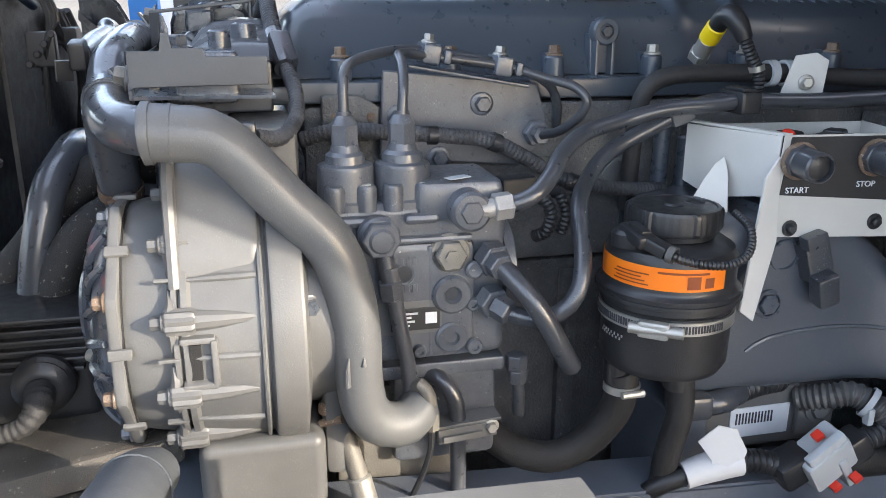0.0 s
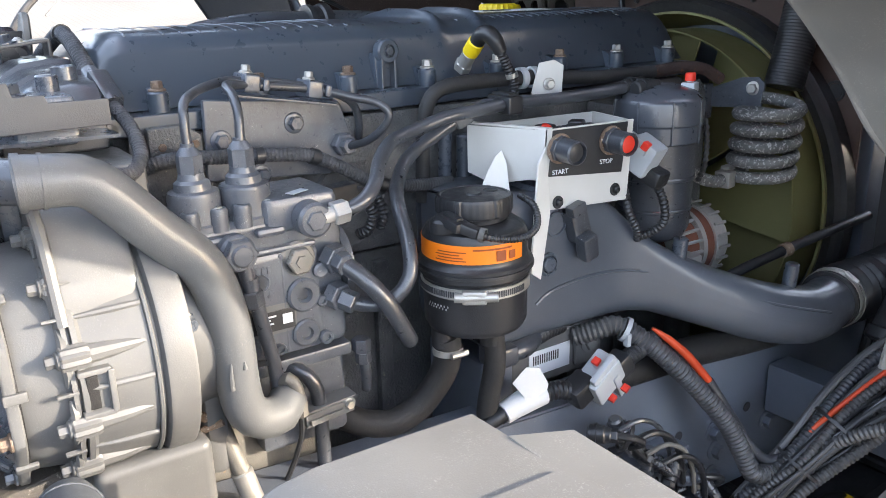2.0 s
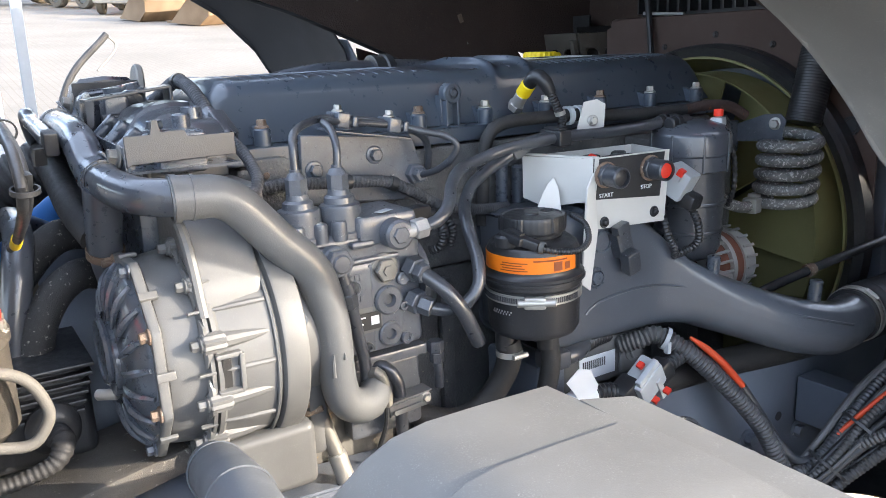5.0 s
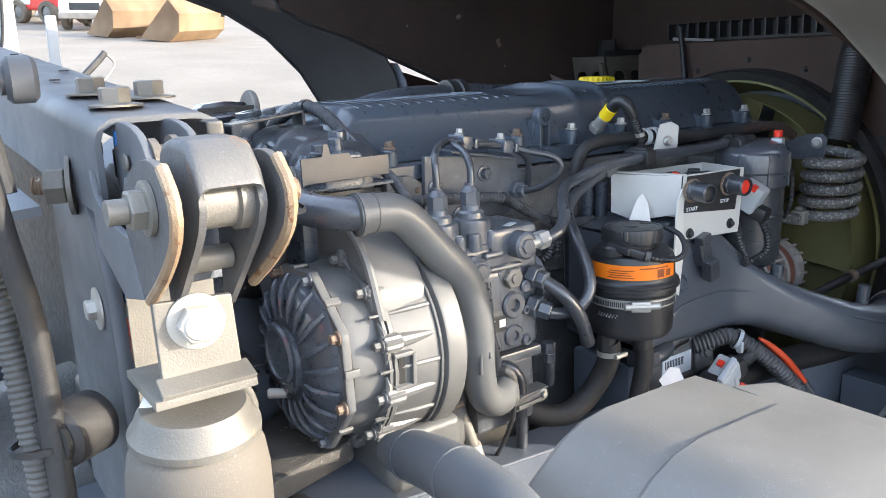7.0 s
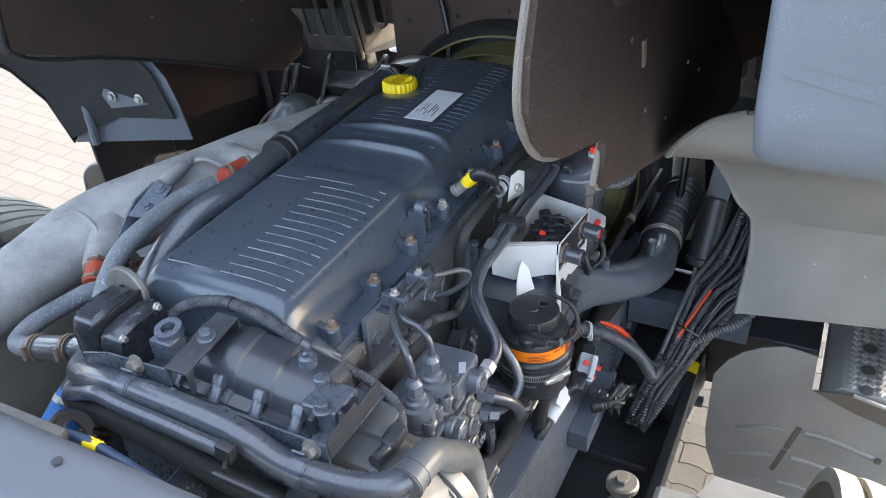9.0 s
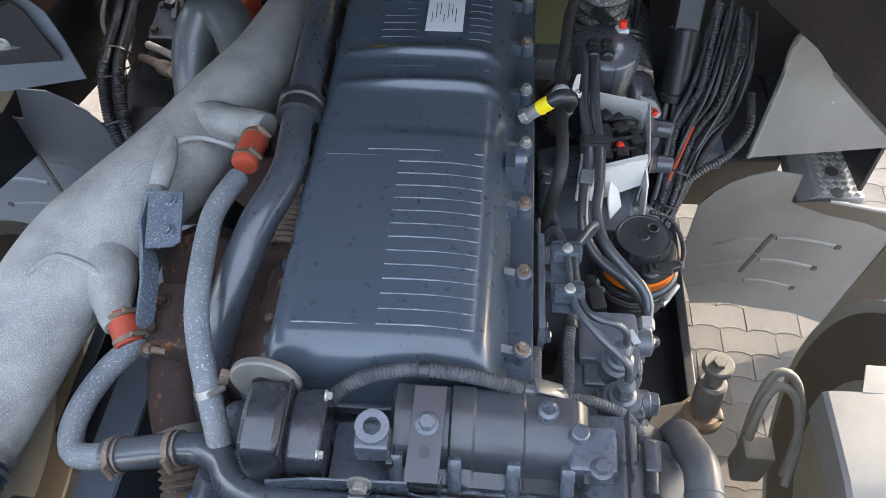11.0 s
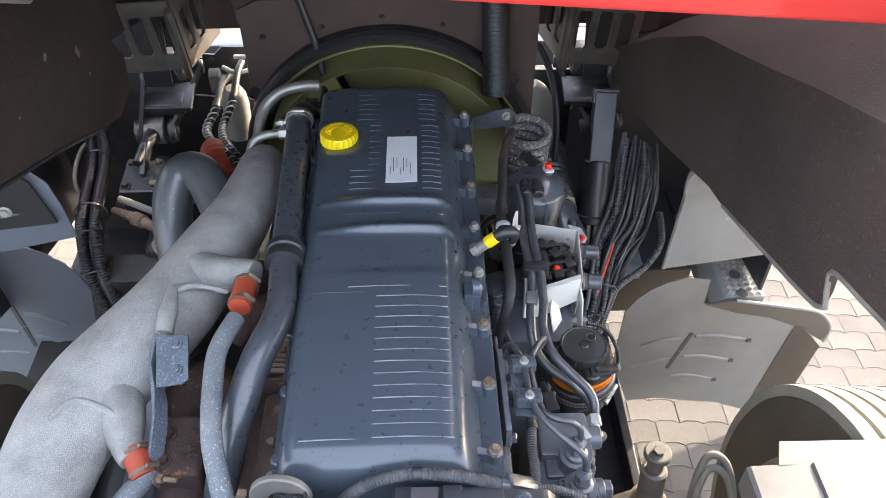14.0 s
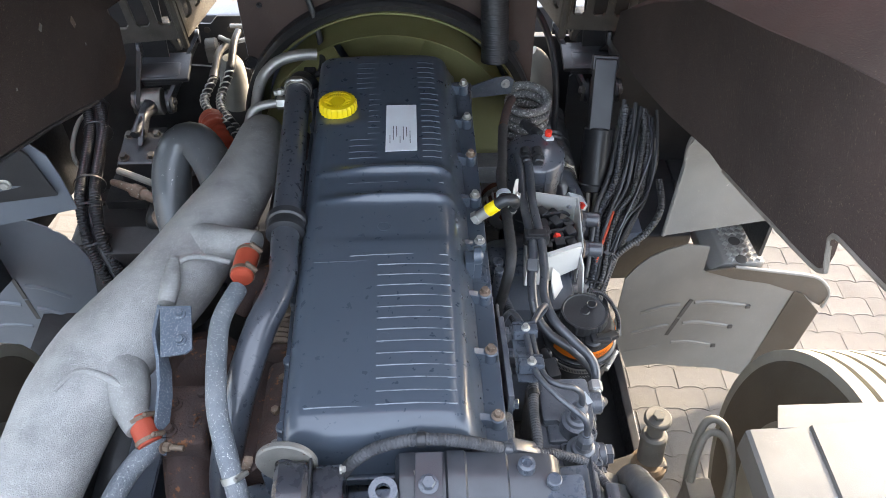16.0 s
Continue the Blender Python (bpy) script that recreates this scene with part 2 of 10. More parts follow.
DUSTHOSE = surface("dusty_hose", (0.10, 0.095, 0.085), (0.19, 0.18, 0.16), 0.6, 0, 40, 0.3)

# ---- mesh helpers ----
BASE = {}


def thing(name, base, label, category, group="", kind=""):
    ob = new(name)
    ob.empty_display_size = 0.05
    ob.matrix_world = TILT @ Matrix.Translation(base)
    BASE[ob.name] = Vector(base)
    return tagged(ob, label, category, group, kind)


def to_mesh(name, bm, material, base, sharp=32):
    bmesh.ops.recalc_face_normals(bm, faces=bm.faces)
    me = bpy.data.meshes.new(name)
    bm.to_mesh(me)
    bm.free()
    me.transform(Matrix.Translation(-Vector(base)))
    me.materials.append(material)
    me.shade_smooth()
    me.set_sharp_from_angle(angle=radians(sharp))
    return me


def crisp(ob):
    """Keeps flat faces flat beside their small bevels."""
    w = ob.modifiers.new("weighted_normals", "WEIGHTED_NORMAL")
    w.keep_sharp, w.weight = True, 60
    return ob


def part(name, bm, material, parent, label="", sharp=32):
    base = BASE[parent.name]
    ob = crisp(new(name, to_mesh(name, bm, material, base, sharp)))
    ob.parent = parent
    BASE[ob.name] = base
    return tagged(ob, label)


def join(*bms):
    """One bmesh out of several."""
    out = bmesh.new()
    for b in bms:
        me = bpy.data.meshes.new("tmp")
        b.to_mesh(me)
        b.free()
        out.from_mesh(me)
        bpy.data.meshes.remove(me)
    return out


def box(x0, x1, y0, y1, z0, z1, bevel=0.004, seg=2):
    bm = bmesh.new()
    bmesh.ops.create_cube(bm, size=1)
    for v in bm.verts:
        v.co = Vector(((x0 + x1) / 2 + v.co.x * (x1 - x0), (y0 + y1) / 2 + v.co.y * (y1 - y0), (z0 + z1) / 2 + v.co.z * (z1 - z0)))
    if bevel:
        bmesh.ops.bevel(bm, geom=bm.edges[:], offset=bevel, segments=seg, affect="EDGES", profile=0.5)
    return bm


def obox(centre, size, turn=(0, 0, 0), bevel=0.003):
    """A bevelled box of a size, turned by Euler degrees about its centre."""
    bm = box(-size[0] / 2, size[0] / 2, -size[1] / 2, size[1] / 2, -size[2] / 2, size[2] / 2, bevel)
    bm.transform(pose(*centre, *turn))
    return bm


def frame_of(axis):
    return Vector(axis).normalized().to_track_quat("Z", "Y").to_matrix().to_4x4()


def lathe(profile, origin, axis=(0, 0, 1), seg=28, wobble=None):
    """Turned body: rows of (radius, height along the axis). wobble(angle, i) scales the radius."""
    bm = bmesh.new()
    rings = []
    hoop = profile[0] == profile[-1]
    for i, (r, h) in enumerate(profile[:-1] if hoop else profile):
        if r < 1e-5:
            rings.append([bm.verts.new((0, 0, h))])
        else:
            ring = []
            for k in range(seg):
                a = 2 * math.pi * k / seg
                q = r * (wobble(a, i) if wobble else 1)
                ring.append(bm.verts.new((q * math.cos(a), q * math.sin(a), h)))
            rings.append(ring)
    for a, b in zip(rings, rings[1:] + (rings[:1] if hoop else [])):
        for k in range(seg):
            j = (k + 1) % seg
            quad = [a[k % len(a)], a[j % len(a)], b[j % len(b)], b[k % len(b)]]
            quad = list(dict.fromkeys(quad))
            if len(quad) > 2:
                bm.faces.new(quad)
    for ring in (rings[0], rings[-1]):
        if len(ring) > 2 and not hoop:
            bm.faces.new(ring)
    bm.transform(Matrix.Translation(origin) @ frame_of(axis))
    return bm


def cyl(p0, p1, r, seg=20, bevel=0.0):
    p0, p1 = Vector(p0), Vector(p1)
    h, b = (p1 - p0).length, bevel
    prof = [(r - b, 0), (r, b), (r, h - b), (r - b, h)] if b else [(r, 0), (r, h)]
    return lathe(prof, p0, p1 - p0, seg)


def spline(points, step=0.012):
    """Points along a smooth curve through the given ones."""
    P = [Vector(p) for p in points]
    P = [2 * P[0] - P[1]] + P + [2 * P[-1] - P[-2]]
    out, where = [], []
    for i in range(1, len(P) - 2):
        n = max(2, int((P[i + 1] - P[i]).length / step))
        for k in range(n):
            t = k / n
            a, b, c, d = P[i - 1 : i + 3]
            out.append(0.5 * (2 * b + (c - a) * t + (2 * a - 5 * b + 4 * c - d) * t * t + (3 * b - a - 3 * c + d) * t**3))
            where.append(i - 1 + t)
    return out + [P[-2]], where + [len(points) - 1.0]


def tube(points, r, seg=14, step=0.012, pitch=0.0, depth=0.0, flat=1.0, smooth=True):
    """A pipe along a curve. r: a radius or one for each point; pitch and depth make it corrugated."""
    path, where = spline(points, min(step, pitch / 6) if pitch else step) if smooth else ([Vector(p) for p in points], list(range(len(points))))
    rs = [float(np.interp(w, range(len(points)), r)) for w in where] if isinstance(r, (list, tuple)) else [r] * len(path)
    if pitch:
        s = 0.0
        for i in range(len(path)):
            s += (path[i] - path[i - 1]).length if i else 0
            rs[i] -= depth * (0.5 + 0.5 * math.cos(2 * math.pi * s / pitch))
    bm = bmesh.new()
    side, rings = None, []
    for i, p in enumerate(path):
        way = (path[min(i + 1, len(path) - 1)] - path[max(i - 1, 0)]).normalized()
        side = (side - way * side.dot(way)).normalized() if side else way.orthogonal().normalized()
        up = way.cross(side)
        rings.append([bm.verts.new(p + rs[i] * (math.cos(a) * side + flat * math.sin(a) * up)) for a in (2 * math.pi * k / seg for k in range(seg))])
    for a, b in zip(rings, rings[1:]):
        for k in range(seg):
            bm.faces.new((a[k], a[(k + 1) % seg], b[(k + 1) % seg], b[k]))
    bm.faces.new(rings[0][::-1])
    bm.faces.new(rings[-1])
    return bm


def coil(centre, axis, radius, r, turns, height, seg=10, per=22, start=0.0):
    m = Matrix.Translation(centre) @ frame_of(axis)
    n = int(turns * per)
    pts = [m @ Vector((radius * math.cos(start + 2 * math.pi * i / per), radius * math.sin(start + 2 * math.pi * i / per), height * i / n)) for i in range(n + 1)]
    return tube(pts, r, seg, smooth=False)


def prism(points, axis, a0, a1, bevel=0.0):
    """A flat outline (two coordinates a point) pushed out along an axis from a0 to a1."""
    bm = bmesh.new()

    def place(p, a):
        return {"x": (a, p[0], p[1]), "y": (p[0], a, p[1]), "z": (p[0], p[1], a)}[axis]

    lo, hi = [bm.verts.new(place(p, a0)) for p in points], [bm.verts.new(place(p, a1)) for p in points]
    bm.faces.new(lo)
    bm.faces.new(hi)
    for k in range(len(points)):
        j = (k + 1) % len(points)
        bm.faces.new((lo[k], lo[j], hi[j], hi[k]))
    if bevel:
        bmesh.ops.recalc_face_normals(bm, faces=bm.faces)
        bmesh.ops.bevel(bm, geom=bm.edges[:], offset=bevel, segments=2, affect="EDGES", profile=0.5)
    return bm


def sheet(rows, thick=0.004):
    """A bent sheet through rows of points, with a thickness."""
    bm = bmesh.new()
    grid = [[bm.verts.new(p) for p in row] for row in rows]
    for a, b in zip(grid, grid[1:]):
        for k in range(len(a) - 1):
            bm.faces.new((a[k], a[k + 1], b[k + 1], b[k]))
    bmesh.ops.recalc_face_normals(bm, faces=bm.faces)
    bmesh.ops.solidify(bm, geom=bm.faces[:], thickness=thick)
    return bm


def slab(points, thick=0.004, bevel=0.0):
    """A flat plate with a free outline in space and a thickness."""
    P = [Vector(p) for p in points]
    nrm = sum(((P[k] - P[0]).cross(P[(k + 1) % len(P)] - P[0]) for k in range(1, len(P) - 1)), Vector()).normalized()
    bm = bmesh.new()
    lo, hi = [bm.verts.new(p - nrm * thick / 2) for p in P], [bm.verts.new(p + nrm * thick / 2) for p in P]
    bm.faces.new(lo)
    bm.faces.new(hi)
    for k in range(len(P)):
        j = (k + 1) % len(P)
        bm.faces.new((lo[k], lo[j], hi[j], hi[k]))
    if bevel:
        bmesh.ops.recalc_face_normals(bm, faces=bm.faces)
        bmesh.ops.bevel(bm, geom=bm.edges[:], offset=bevel, segments=2, affect="EDGES", profile=0.5)
    return bm


def bolt(p, axis=(0, 0, 1), r=0.0085, h=0.009, flange=1.45):
    """A hexagon head on its flange, standing out from p along the axis."""
    disc = lathe([(r * flange, 0), (r * flange, 0.0022), (r * 1.1, 0.004)], p, axis, 20)
    p2 = Vector(p) + Vector(axis).normalized() * 0.0035
    head = lathe([(r, 0), (r, h - 0.0016), (r * 0.86, h)], p2, axis, 6)
    return join(disc, head)


def nut(p, axis, r, h):
    return lathe([(r * 0.9, 0), (r, 0.0015), (r, h - 0.0015), (r * 0.9, h)], p, axis, 6)


def ringband(p, axis, r, w, t=0.002, seg=28):
    return lathe([(r, -w / 2), (r + t, -w / 2), (r + t, w / 2), (r, w / 2), (r, -w / 2)], p, axis, seg)


def letters(text, size, m, material, parent, name="lettering"):
    """Raised writing with the built-in font, laid by the pose m."""
    cu = bpy.data.curves.new("text", "FONT")
    cu.body, cu.size, cu.extrude, cu.align_x, cu.align_y = text, size, 0.0006, "CENTER", "CENTER"
    tmp = bpy.data.objects.new("text", cu)
    me = bpy.data.meshes.new_from_object(tmp)
    bpy.data.objects.remove(tmp)
    me.transform(Matrix.Translation(-BASE[parent.name]) @ m)
    me.materials.append(material)
    me.name = name
    ob = new(name, me)
    ob.parent = parent
    BASE[ob.name] = BASE[parent.name]
    return ob


def hose_clamp(p, axis, r, material=ZINC, w=0.012, screw=(0, 0, 1)):
    """A worm-drive band with its screw housing."""
    ax = Vector(axis).normalized()
    up = Vector(screw) - ax * Vector(screw).dot(ax)
    up.normalize()
    c = Vector(p) + up * (r + 0.005)
    side = ax.cross(up)
    return join(ringband(p, axis, r, w), cyl(c - side * 0.012, c + side * 0.012, 0.005, 10), nut(c + side * 0.012, side, 0.005, 0.006))


# ---- things ----
# ---- the engine: block, head and valve cover ----
engine = thing("engine_block", (0, 0.5, 0.45), "dark grey painted truck engine block with cast cylinder head", "engine block")
part("crankcase", box(-0.21, 0.19, -0.05, 1.10, 0.45, 1.0, 0.02), CAST, engine)
for i in range(7):
    part("crankcase_rib", box(0.187, 0.205, 0.02 + 0.15 * i, 0.05 + 0.15 * i, 0.55, 0.98, 0.006), CAST, engine)
part("cylinder_head", join(box(-0.205, 0.205, -0.055, 1.09, 1.002, 1.236, 0.012), *[cyl((0.2, 0.1 + 0.15 * i, 1.12), (0.212, 0.1 + 0.15 * i, 1.12), 0.03, 20, 0.003) for i in range(7)]), CAST, engine)
part("side_plate", prism([(0.045, 1.165), (0.24, 1.15), (0.285, 1.19), (0.262, 1.262), (0.05, 1.282)], "x", 0.214, 0.226, 0.003), PUMP, engine)
part("oil_pan", box(-0.19, 0.17, -0.03, 1.06, 0.25, 0.446, 0.03, 3), FRAME, engine)
for y, z in ((0.184, 1.236), (0.07, 1.222), (0.125, 1.165)):
    part("bolt", bolt((0.226, y, z), (1, 0, 0), 0.011, 0.01), PAINT, engine)
part("rear_ear", prism([(-0.03, 1.19), (0.045, 1.19), (0.045, 1.235), (0.02, 1.25), (-0.03, 1.25)], "x", 0.205, 0.222, 0.004), CAST, engine)
for y in (-0.012, 0.034):
    part("core_plug", cyl((0.222, y, 1.222), (0.2245, y, 1.222), 0.006, 12, 0.001), RUSTBOLT, engine)
part("injector_fitting_plate", prism([(0.24, 1.16), (0.31, 1.16), (0.33, 1.2), (0.32, 1.235), (0.25, 1.235), (0.235, 1.2)], "x", 0.214, 0.222, 0.004), CAST, engine)
part("injector_fitting", join(nut((0.222, 0.262, 1.195), (1, 0, 0), 0.019, 0.018), nut((0.24, 0.262, 1.195), (1, 0, 0), 0.013, 0.016)), PUMP, engine)
part("front_gear_cover", box(-0.25, 0.22, 1.102, 1.16, 0.5, 1.22, 0.02), CAST, engine)
part("flywheel_housing", join(box(-0.30, 0.26, -0.16, -0.055, 0.5, 1.20, 0.03, 3), box(-0.2, 0.3, -0.235, -0.162, 0.9, 1.235, 0.02)), PAINT, engine)
part("bell_wall", sheet([[(0.02, y, 1.14), (0.10, y, 1.02), (0.14, y, 0.93), (0.172, y, 0.84), (0.198, y, 0.772), (0.215, y, 0.758), (0.30, y, 0.752), (0.32, y, 0.70), (0.325, y, 0.55)] for y in (-0.15, -0.20, -0.27, -0.352)], 0.008), FRAME, engine, "smooth dark blue-grey bell housing wall", sharp=50)
part("gearbox_bell", lathe([(0.30, 0), (0.30, 0.03), (0.27, 0.05), (0.22, 0.4), (0.2, 0.9), (0.0, 0.9)], (-0.06, -0.162, 0.72), (0, -1, 0), 40), CAST, engine)

cover = thing("valve_cover", (0, 0.5, 1.236), "dark blue-grey moulded valve cover with raised ribs on the engine", "valve cover")


def cover_rows():
    """Cross-sections of the cover, drawn in at both ends, with two swells across the top."""
    base = [(-0.205, 1.268), (-0.204, 1.30), (-0.202, 1.335), (-0.196, 1.354), (-0.184, 1.366), (-0.165, 1.3725), (-0.11, 1.375), (-0.05, 1.3765), (0.0, 1.3765), (0.05, 1.376), (0.09, 1.373), (0.112, 1.368), (0.128, 1.358), (0.138, 1.344), (0.148, 1.315), (0.158, 1.29), (0.166, 1.268)]
    ys = [-0.078, -0.0765, -0.072, -0.064, -0.054, -0.042, -0.028, -0.012] + list(np.linspace(0.01, 0.48, 48)) + list(np.linspace(0.484, 0.66, 60)) + list(np.linspace(0.67, 1.06, 40)) + [1.075, 1.088, 1.098, 1.104, 1.107]
    rows = []
    for y in ys:
        d = min(y + 0.078, 1.107 - y)
        R = 0.055 if y < 0.5 else 0.04
        drop = R - math.sqrt(max(0.0, R * R - (R - min(d, R)) ** 2))
        swell = sum(0.015 * math.exp(-(((y - c) / (0.009 if y < c else 0.016)) ** 2)) for c in (0.607, 0.515))
        swell -= 0.004 * (1 / (1 + math.exp(-(y - 0.392) / 0.003)) - 1 / (1 + math.exp(-(y - 0.50) / 0.008)))
        row = []
        for x, z in base:
            top = min(1.0, max(0.0, (z - 1.268) / 0.1))
            mid = math.exp(-(((x - 0.01) / 0.125) ** 8))
            bulge = 0.0
            if y < 0.03:
                bulge = 0.006 * math.exp(-(((x + 0.075) / 0.03) ** 2)) * top
            dish = 0.012 * math.exp(-((((x + 0.14) / 0.055) ** 2 + ((y - 0.862) / 0.06) ** 2) ** 2)) * top
            row.append((x * (1 - 0.35 * drop * top), y + (0.014 * (1 - top) * (-1 if y < 0.5 else 1) if d < R else 0), z - drop * top * 1.25 + swell * mid * top + bulge * (drop > 0.01) - dish))
        rows.append(row)
    return rows


bmc = bmesh.new()
grid = [[bmc.verts.new(p) for p in row] for row in cover_rows()]
for a, b in zip(grid, grid[1:]):
    for k in range(len(a) - 1):
        bmc.faces.new((a[k], a[k + 1], b[k + 1], b[k]))
bmc.faces.new(grid[0])
bmc.faces.new(grid[-1])
part("shell", bmc, COVER, cover, sharp=60)
part("flange", join(box(0.15, 0.207, -0.075, 1.105, 1.238, 1.2665, 0.004), box(-0.225, -0.19, -0.075, 1.105, 1.238, 1.2665, 0.004), box(-0.225, 0.207, -0.10, -0.06, 1.238, 1.262, 0.004)), COVER, cover)


def top_z(x, y):
    z = 1.3765 - 0.0035 * (abs(x + 0.02) / 0.11) ** 3 if x > -0.02 else 1.3765 - 0.002 * abs(x + 0.02) / 0.11
    return z


def rib(x0, x1, y, r=0.0015, lift=0.0, mat=None):
    part("rib", tube([(x0, y, top_z(x0, y) + lift), ((x0 + x1) / 2, y + 0.001, top_z((x0 + x1) / 2, y) + lift), (x1, y, top_z(x1, y) + lift - 0.001)], r, 6, 0.05), mat or RIB_LIGHT, cover)


# Light caught by the raised ribs is put into this paler colour.
RIB_LIGHT = surface("rubbed_rib_edge", (0.10, 0.116, 0.142), (0.22, 0.24, 0.265), 0.5, 0, 300, 0.2, (0.05, 0.06, 0.07), 90, 0.6)
rib(-0.092, 0.112, 0.344)
for i in range(1, 14):
    rib(-0.034, 0.112, 0.344 - 0.0277 * i)
rib(-0.162, -0.056, -0.018)
rib(-0.105, 0.112, 0.568, lift=-0.001)
for i in range(12):
    y = 0.655 + 0.0225 * i
    rib(-0.105 if i < 4 else -0.062, -0.034, y, mat=COVER)
    rib(0.068, 0.112, y, mat=COVER)
for i in range(6):
    rib(-0.095, -0.04, 0.93 + 0.022 * i, mat=COVER)
    rib(0.062, 0.105, 0.93 + 0.022 * i, mat=COVER)
part("panel_edge", join(tube([(-0.165, 0.33, 1.3745), (-0.05, 0.33, 1.3755)], 0.001, 5), tube([(-0.05, 0.33, 1.3755), (-0.052, -0.01, 1.3755)], 0.001, 5)), COVER, cover)
for x, y in ((-0.022, 0.43), (-0.02, 0.31), (-0.02, 0.13), (-0.012, 0.0), (-0.02, 1.05)):
    part("moulded_mark", lathe([(0.011, 0), (0.0125, 0.0008), (0.014, 0)], (x, y, 1.3758 if y != 0.43 else 1.373), (0, 0, 1), 22), COVER, cover)
sticker = part("sticker", slab([(-0.02, 0.67, 1.3805), (0.055, 0.673, 1.379), (0.056, 0.849, 1.379), (-0.018, 0.848, 1.3805)], 0.0012), PAPER, cover, "white printed sticker")
for i in range(7):
    w = (0.030, 0.052, 0.04, 0.024, 0.05, 0.034, 0.045)[i]
    part("print_bar", slab([(-0.01 + 0.008 * i, 0.70 + 0.012 * (i % 3), 1.3806), (-0.0085 + 0.008 * i, 0.70 + 0.012 * (i % 3), 1.3805), (-0.0085 + 0.008 * i, 0.70 + 0.012 * (i % 3) + w, 1.3805), (-0.01 + 0.008 * i, 0.70 + 0.012 * (i % 3) + w, 1.3806)], 0.0012), INK, sticker)
cap = part("oil_filler_cap", lathe([(0.0, 0.0), (0.047, 0.0), (0.047, 0.022), (0.043, 0.027), (0.034, 0.028), (0.033, 0.0255), (0.0, 0.0265)], (-0.14, 0.862, 1.362), (0, 0.05, 1), 72, lambda a, i: 1 + 0.022 * (1 if math.cos(24 * a) > 0 else -1) * (1 if 0 < i < 4 else 0)), YELLOW, cover, "bright yellow ribbed oil filler cap", 40)
part("spoke", join(*[obox((-0.14 + 0.027 * math.cos(a), 0.862 + 0.027 * math.sin(a), 1.389), (0.017, 0.0022, 0.003), (0, 0, math.degrees(a)), 0.0005) for a in (2 * math.pi * k / 28 for k in range(28))]), YELLOW, cap)
for i in range(8):
    y = 0.15 * i
    boss = part("mounting_boss", join(cyl((0.188, y, 1.238), (0.188, y, 1.296), 0.0145, 18, 0.003), prism([(0.14, 1.262), (0.188, 1.262), (0.188, 1.288), (0.15, 1.30)], "y", y - 0.008, y + 0.008, 0.002)), COVER, cover)
    part("bolt", bolt((0.188, y, 1.296), (0, 0, 1), 0.0085, 0.0105), RUSTBOLT if i in (0, 1, 2, 5) else ZINC, cover)
    bl = part("mounting_boss", cyl((-0.212, y, 1.238), (-0.212, y, 1.29), 0.013, 16, 0.003), COVER, cover)
lug = part("lifting_lug", join(lathe([(0.020, 0), (0.020, 0.016), (0.017, 0.019), (0.011, 0.019), (0.011, 0.012), (0, 0.012)], (0.168, 0.378, 1.328), (1, 0, 0), 28), prism([(0.362, 1.268), (0.394, 1.268), (0.397, 1.325), (0.359, 1.325)], "x", 0.150, 0.17, 0.003), *[box(0.168, 0.186, y - 0.0025, y + 0.0025, 1.262, 1.322, 0.001) for y in (0.366, 0.39)], box(0.155, 0.2, 0.352, 0.404, 1.258, 1.268, 0.002)), COVER, cover)
part("bolt", bolt((0.181, 0.378, 1.328), (1, 0, 0), 0.008, 0.006), PAINT, lug)

# ---- pressure sensor with its yellow-banded plug on the cover ----
sensor = thing("sensor_plug", (0.19, 0.526, 1.298), "black elbow plug with yellow band on a steel sensor", "sensor")
part("sensor_body", join(nut((0.180, 0.527, 1.289), (0.75, -0.05, 0.68), 0.016, 0.016), cyl((0.19, 0.526, 1.297), (0.212, 0.524, 1.318), 0.013, 20, 0.002)), ZINC, sensor)
part("yellow_band", cyl((0.211, 0.524, 1.317), (0.232, 0.5235, 1.337), 0.0145, 18, 0.002), YELLOW, sensor, "yellow locking band")
part("elbow", tube([(0.232, 0.5235, 1.337), (0.247, 0.524, 1.349), (0.262, 0.526, 1.350), (0.272, 0.532, 1.338), (0.276, 0.54, 1.32)], [0.013, 0.0145, 0.0145, 0.0135, 0.011], 16), BLACK, sensor)
part("corrugated_lead", tube([(0.276, 0.54, 1.32), (0.275, 0.555, 1.295), (0.272, 0.57, 1.272), (0.268, 0.575, 1.24)], 0.009, 12, pitch=0.006, depth=0.0018), BLACK, sensor)
part("lead_clip", ringband((0.2735, 0.5645, 1.281), (0, 0.3, -1), 0.0092, 0.008, 0.002), ZINC, sensor)

# ---- high-pressure fuel lines over the side of the head ----
fuel = thing("fuel_lines", (0.26, 0.15, 1.19), "grey painted steel fuel lines with clamp blocks", "fuel lines")
part("bracket_plate", slab([(0.235, 0.075, 1.292), (0.275, 0.075, 1.290), (0.275, 0.235, 1.262), (0.235, 0.235, 1.264)], 0.004, 0.001), PAINT, fuel)
for y, z in ((0.103, 1.305), (0.197, 1.289)):
    blk = part("clamp_block", join(obox((0.262, y, z), (0.05, 0.024, 0.026), (-9, 0, 0), 0.004), obox((0.262, y + 0.02, z - 0.004), (0.05, 0.01, 0.018), (-9, 0, 0), 0.003)), PAINT, fuel)
    part("bolt", bolt((0.262, y, z + 0.0125), (0, 0.1, 1), 0.0065, 0.008), ZINC, blk)
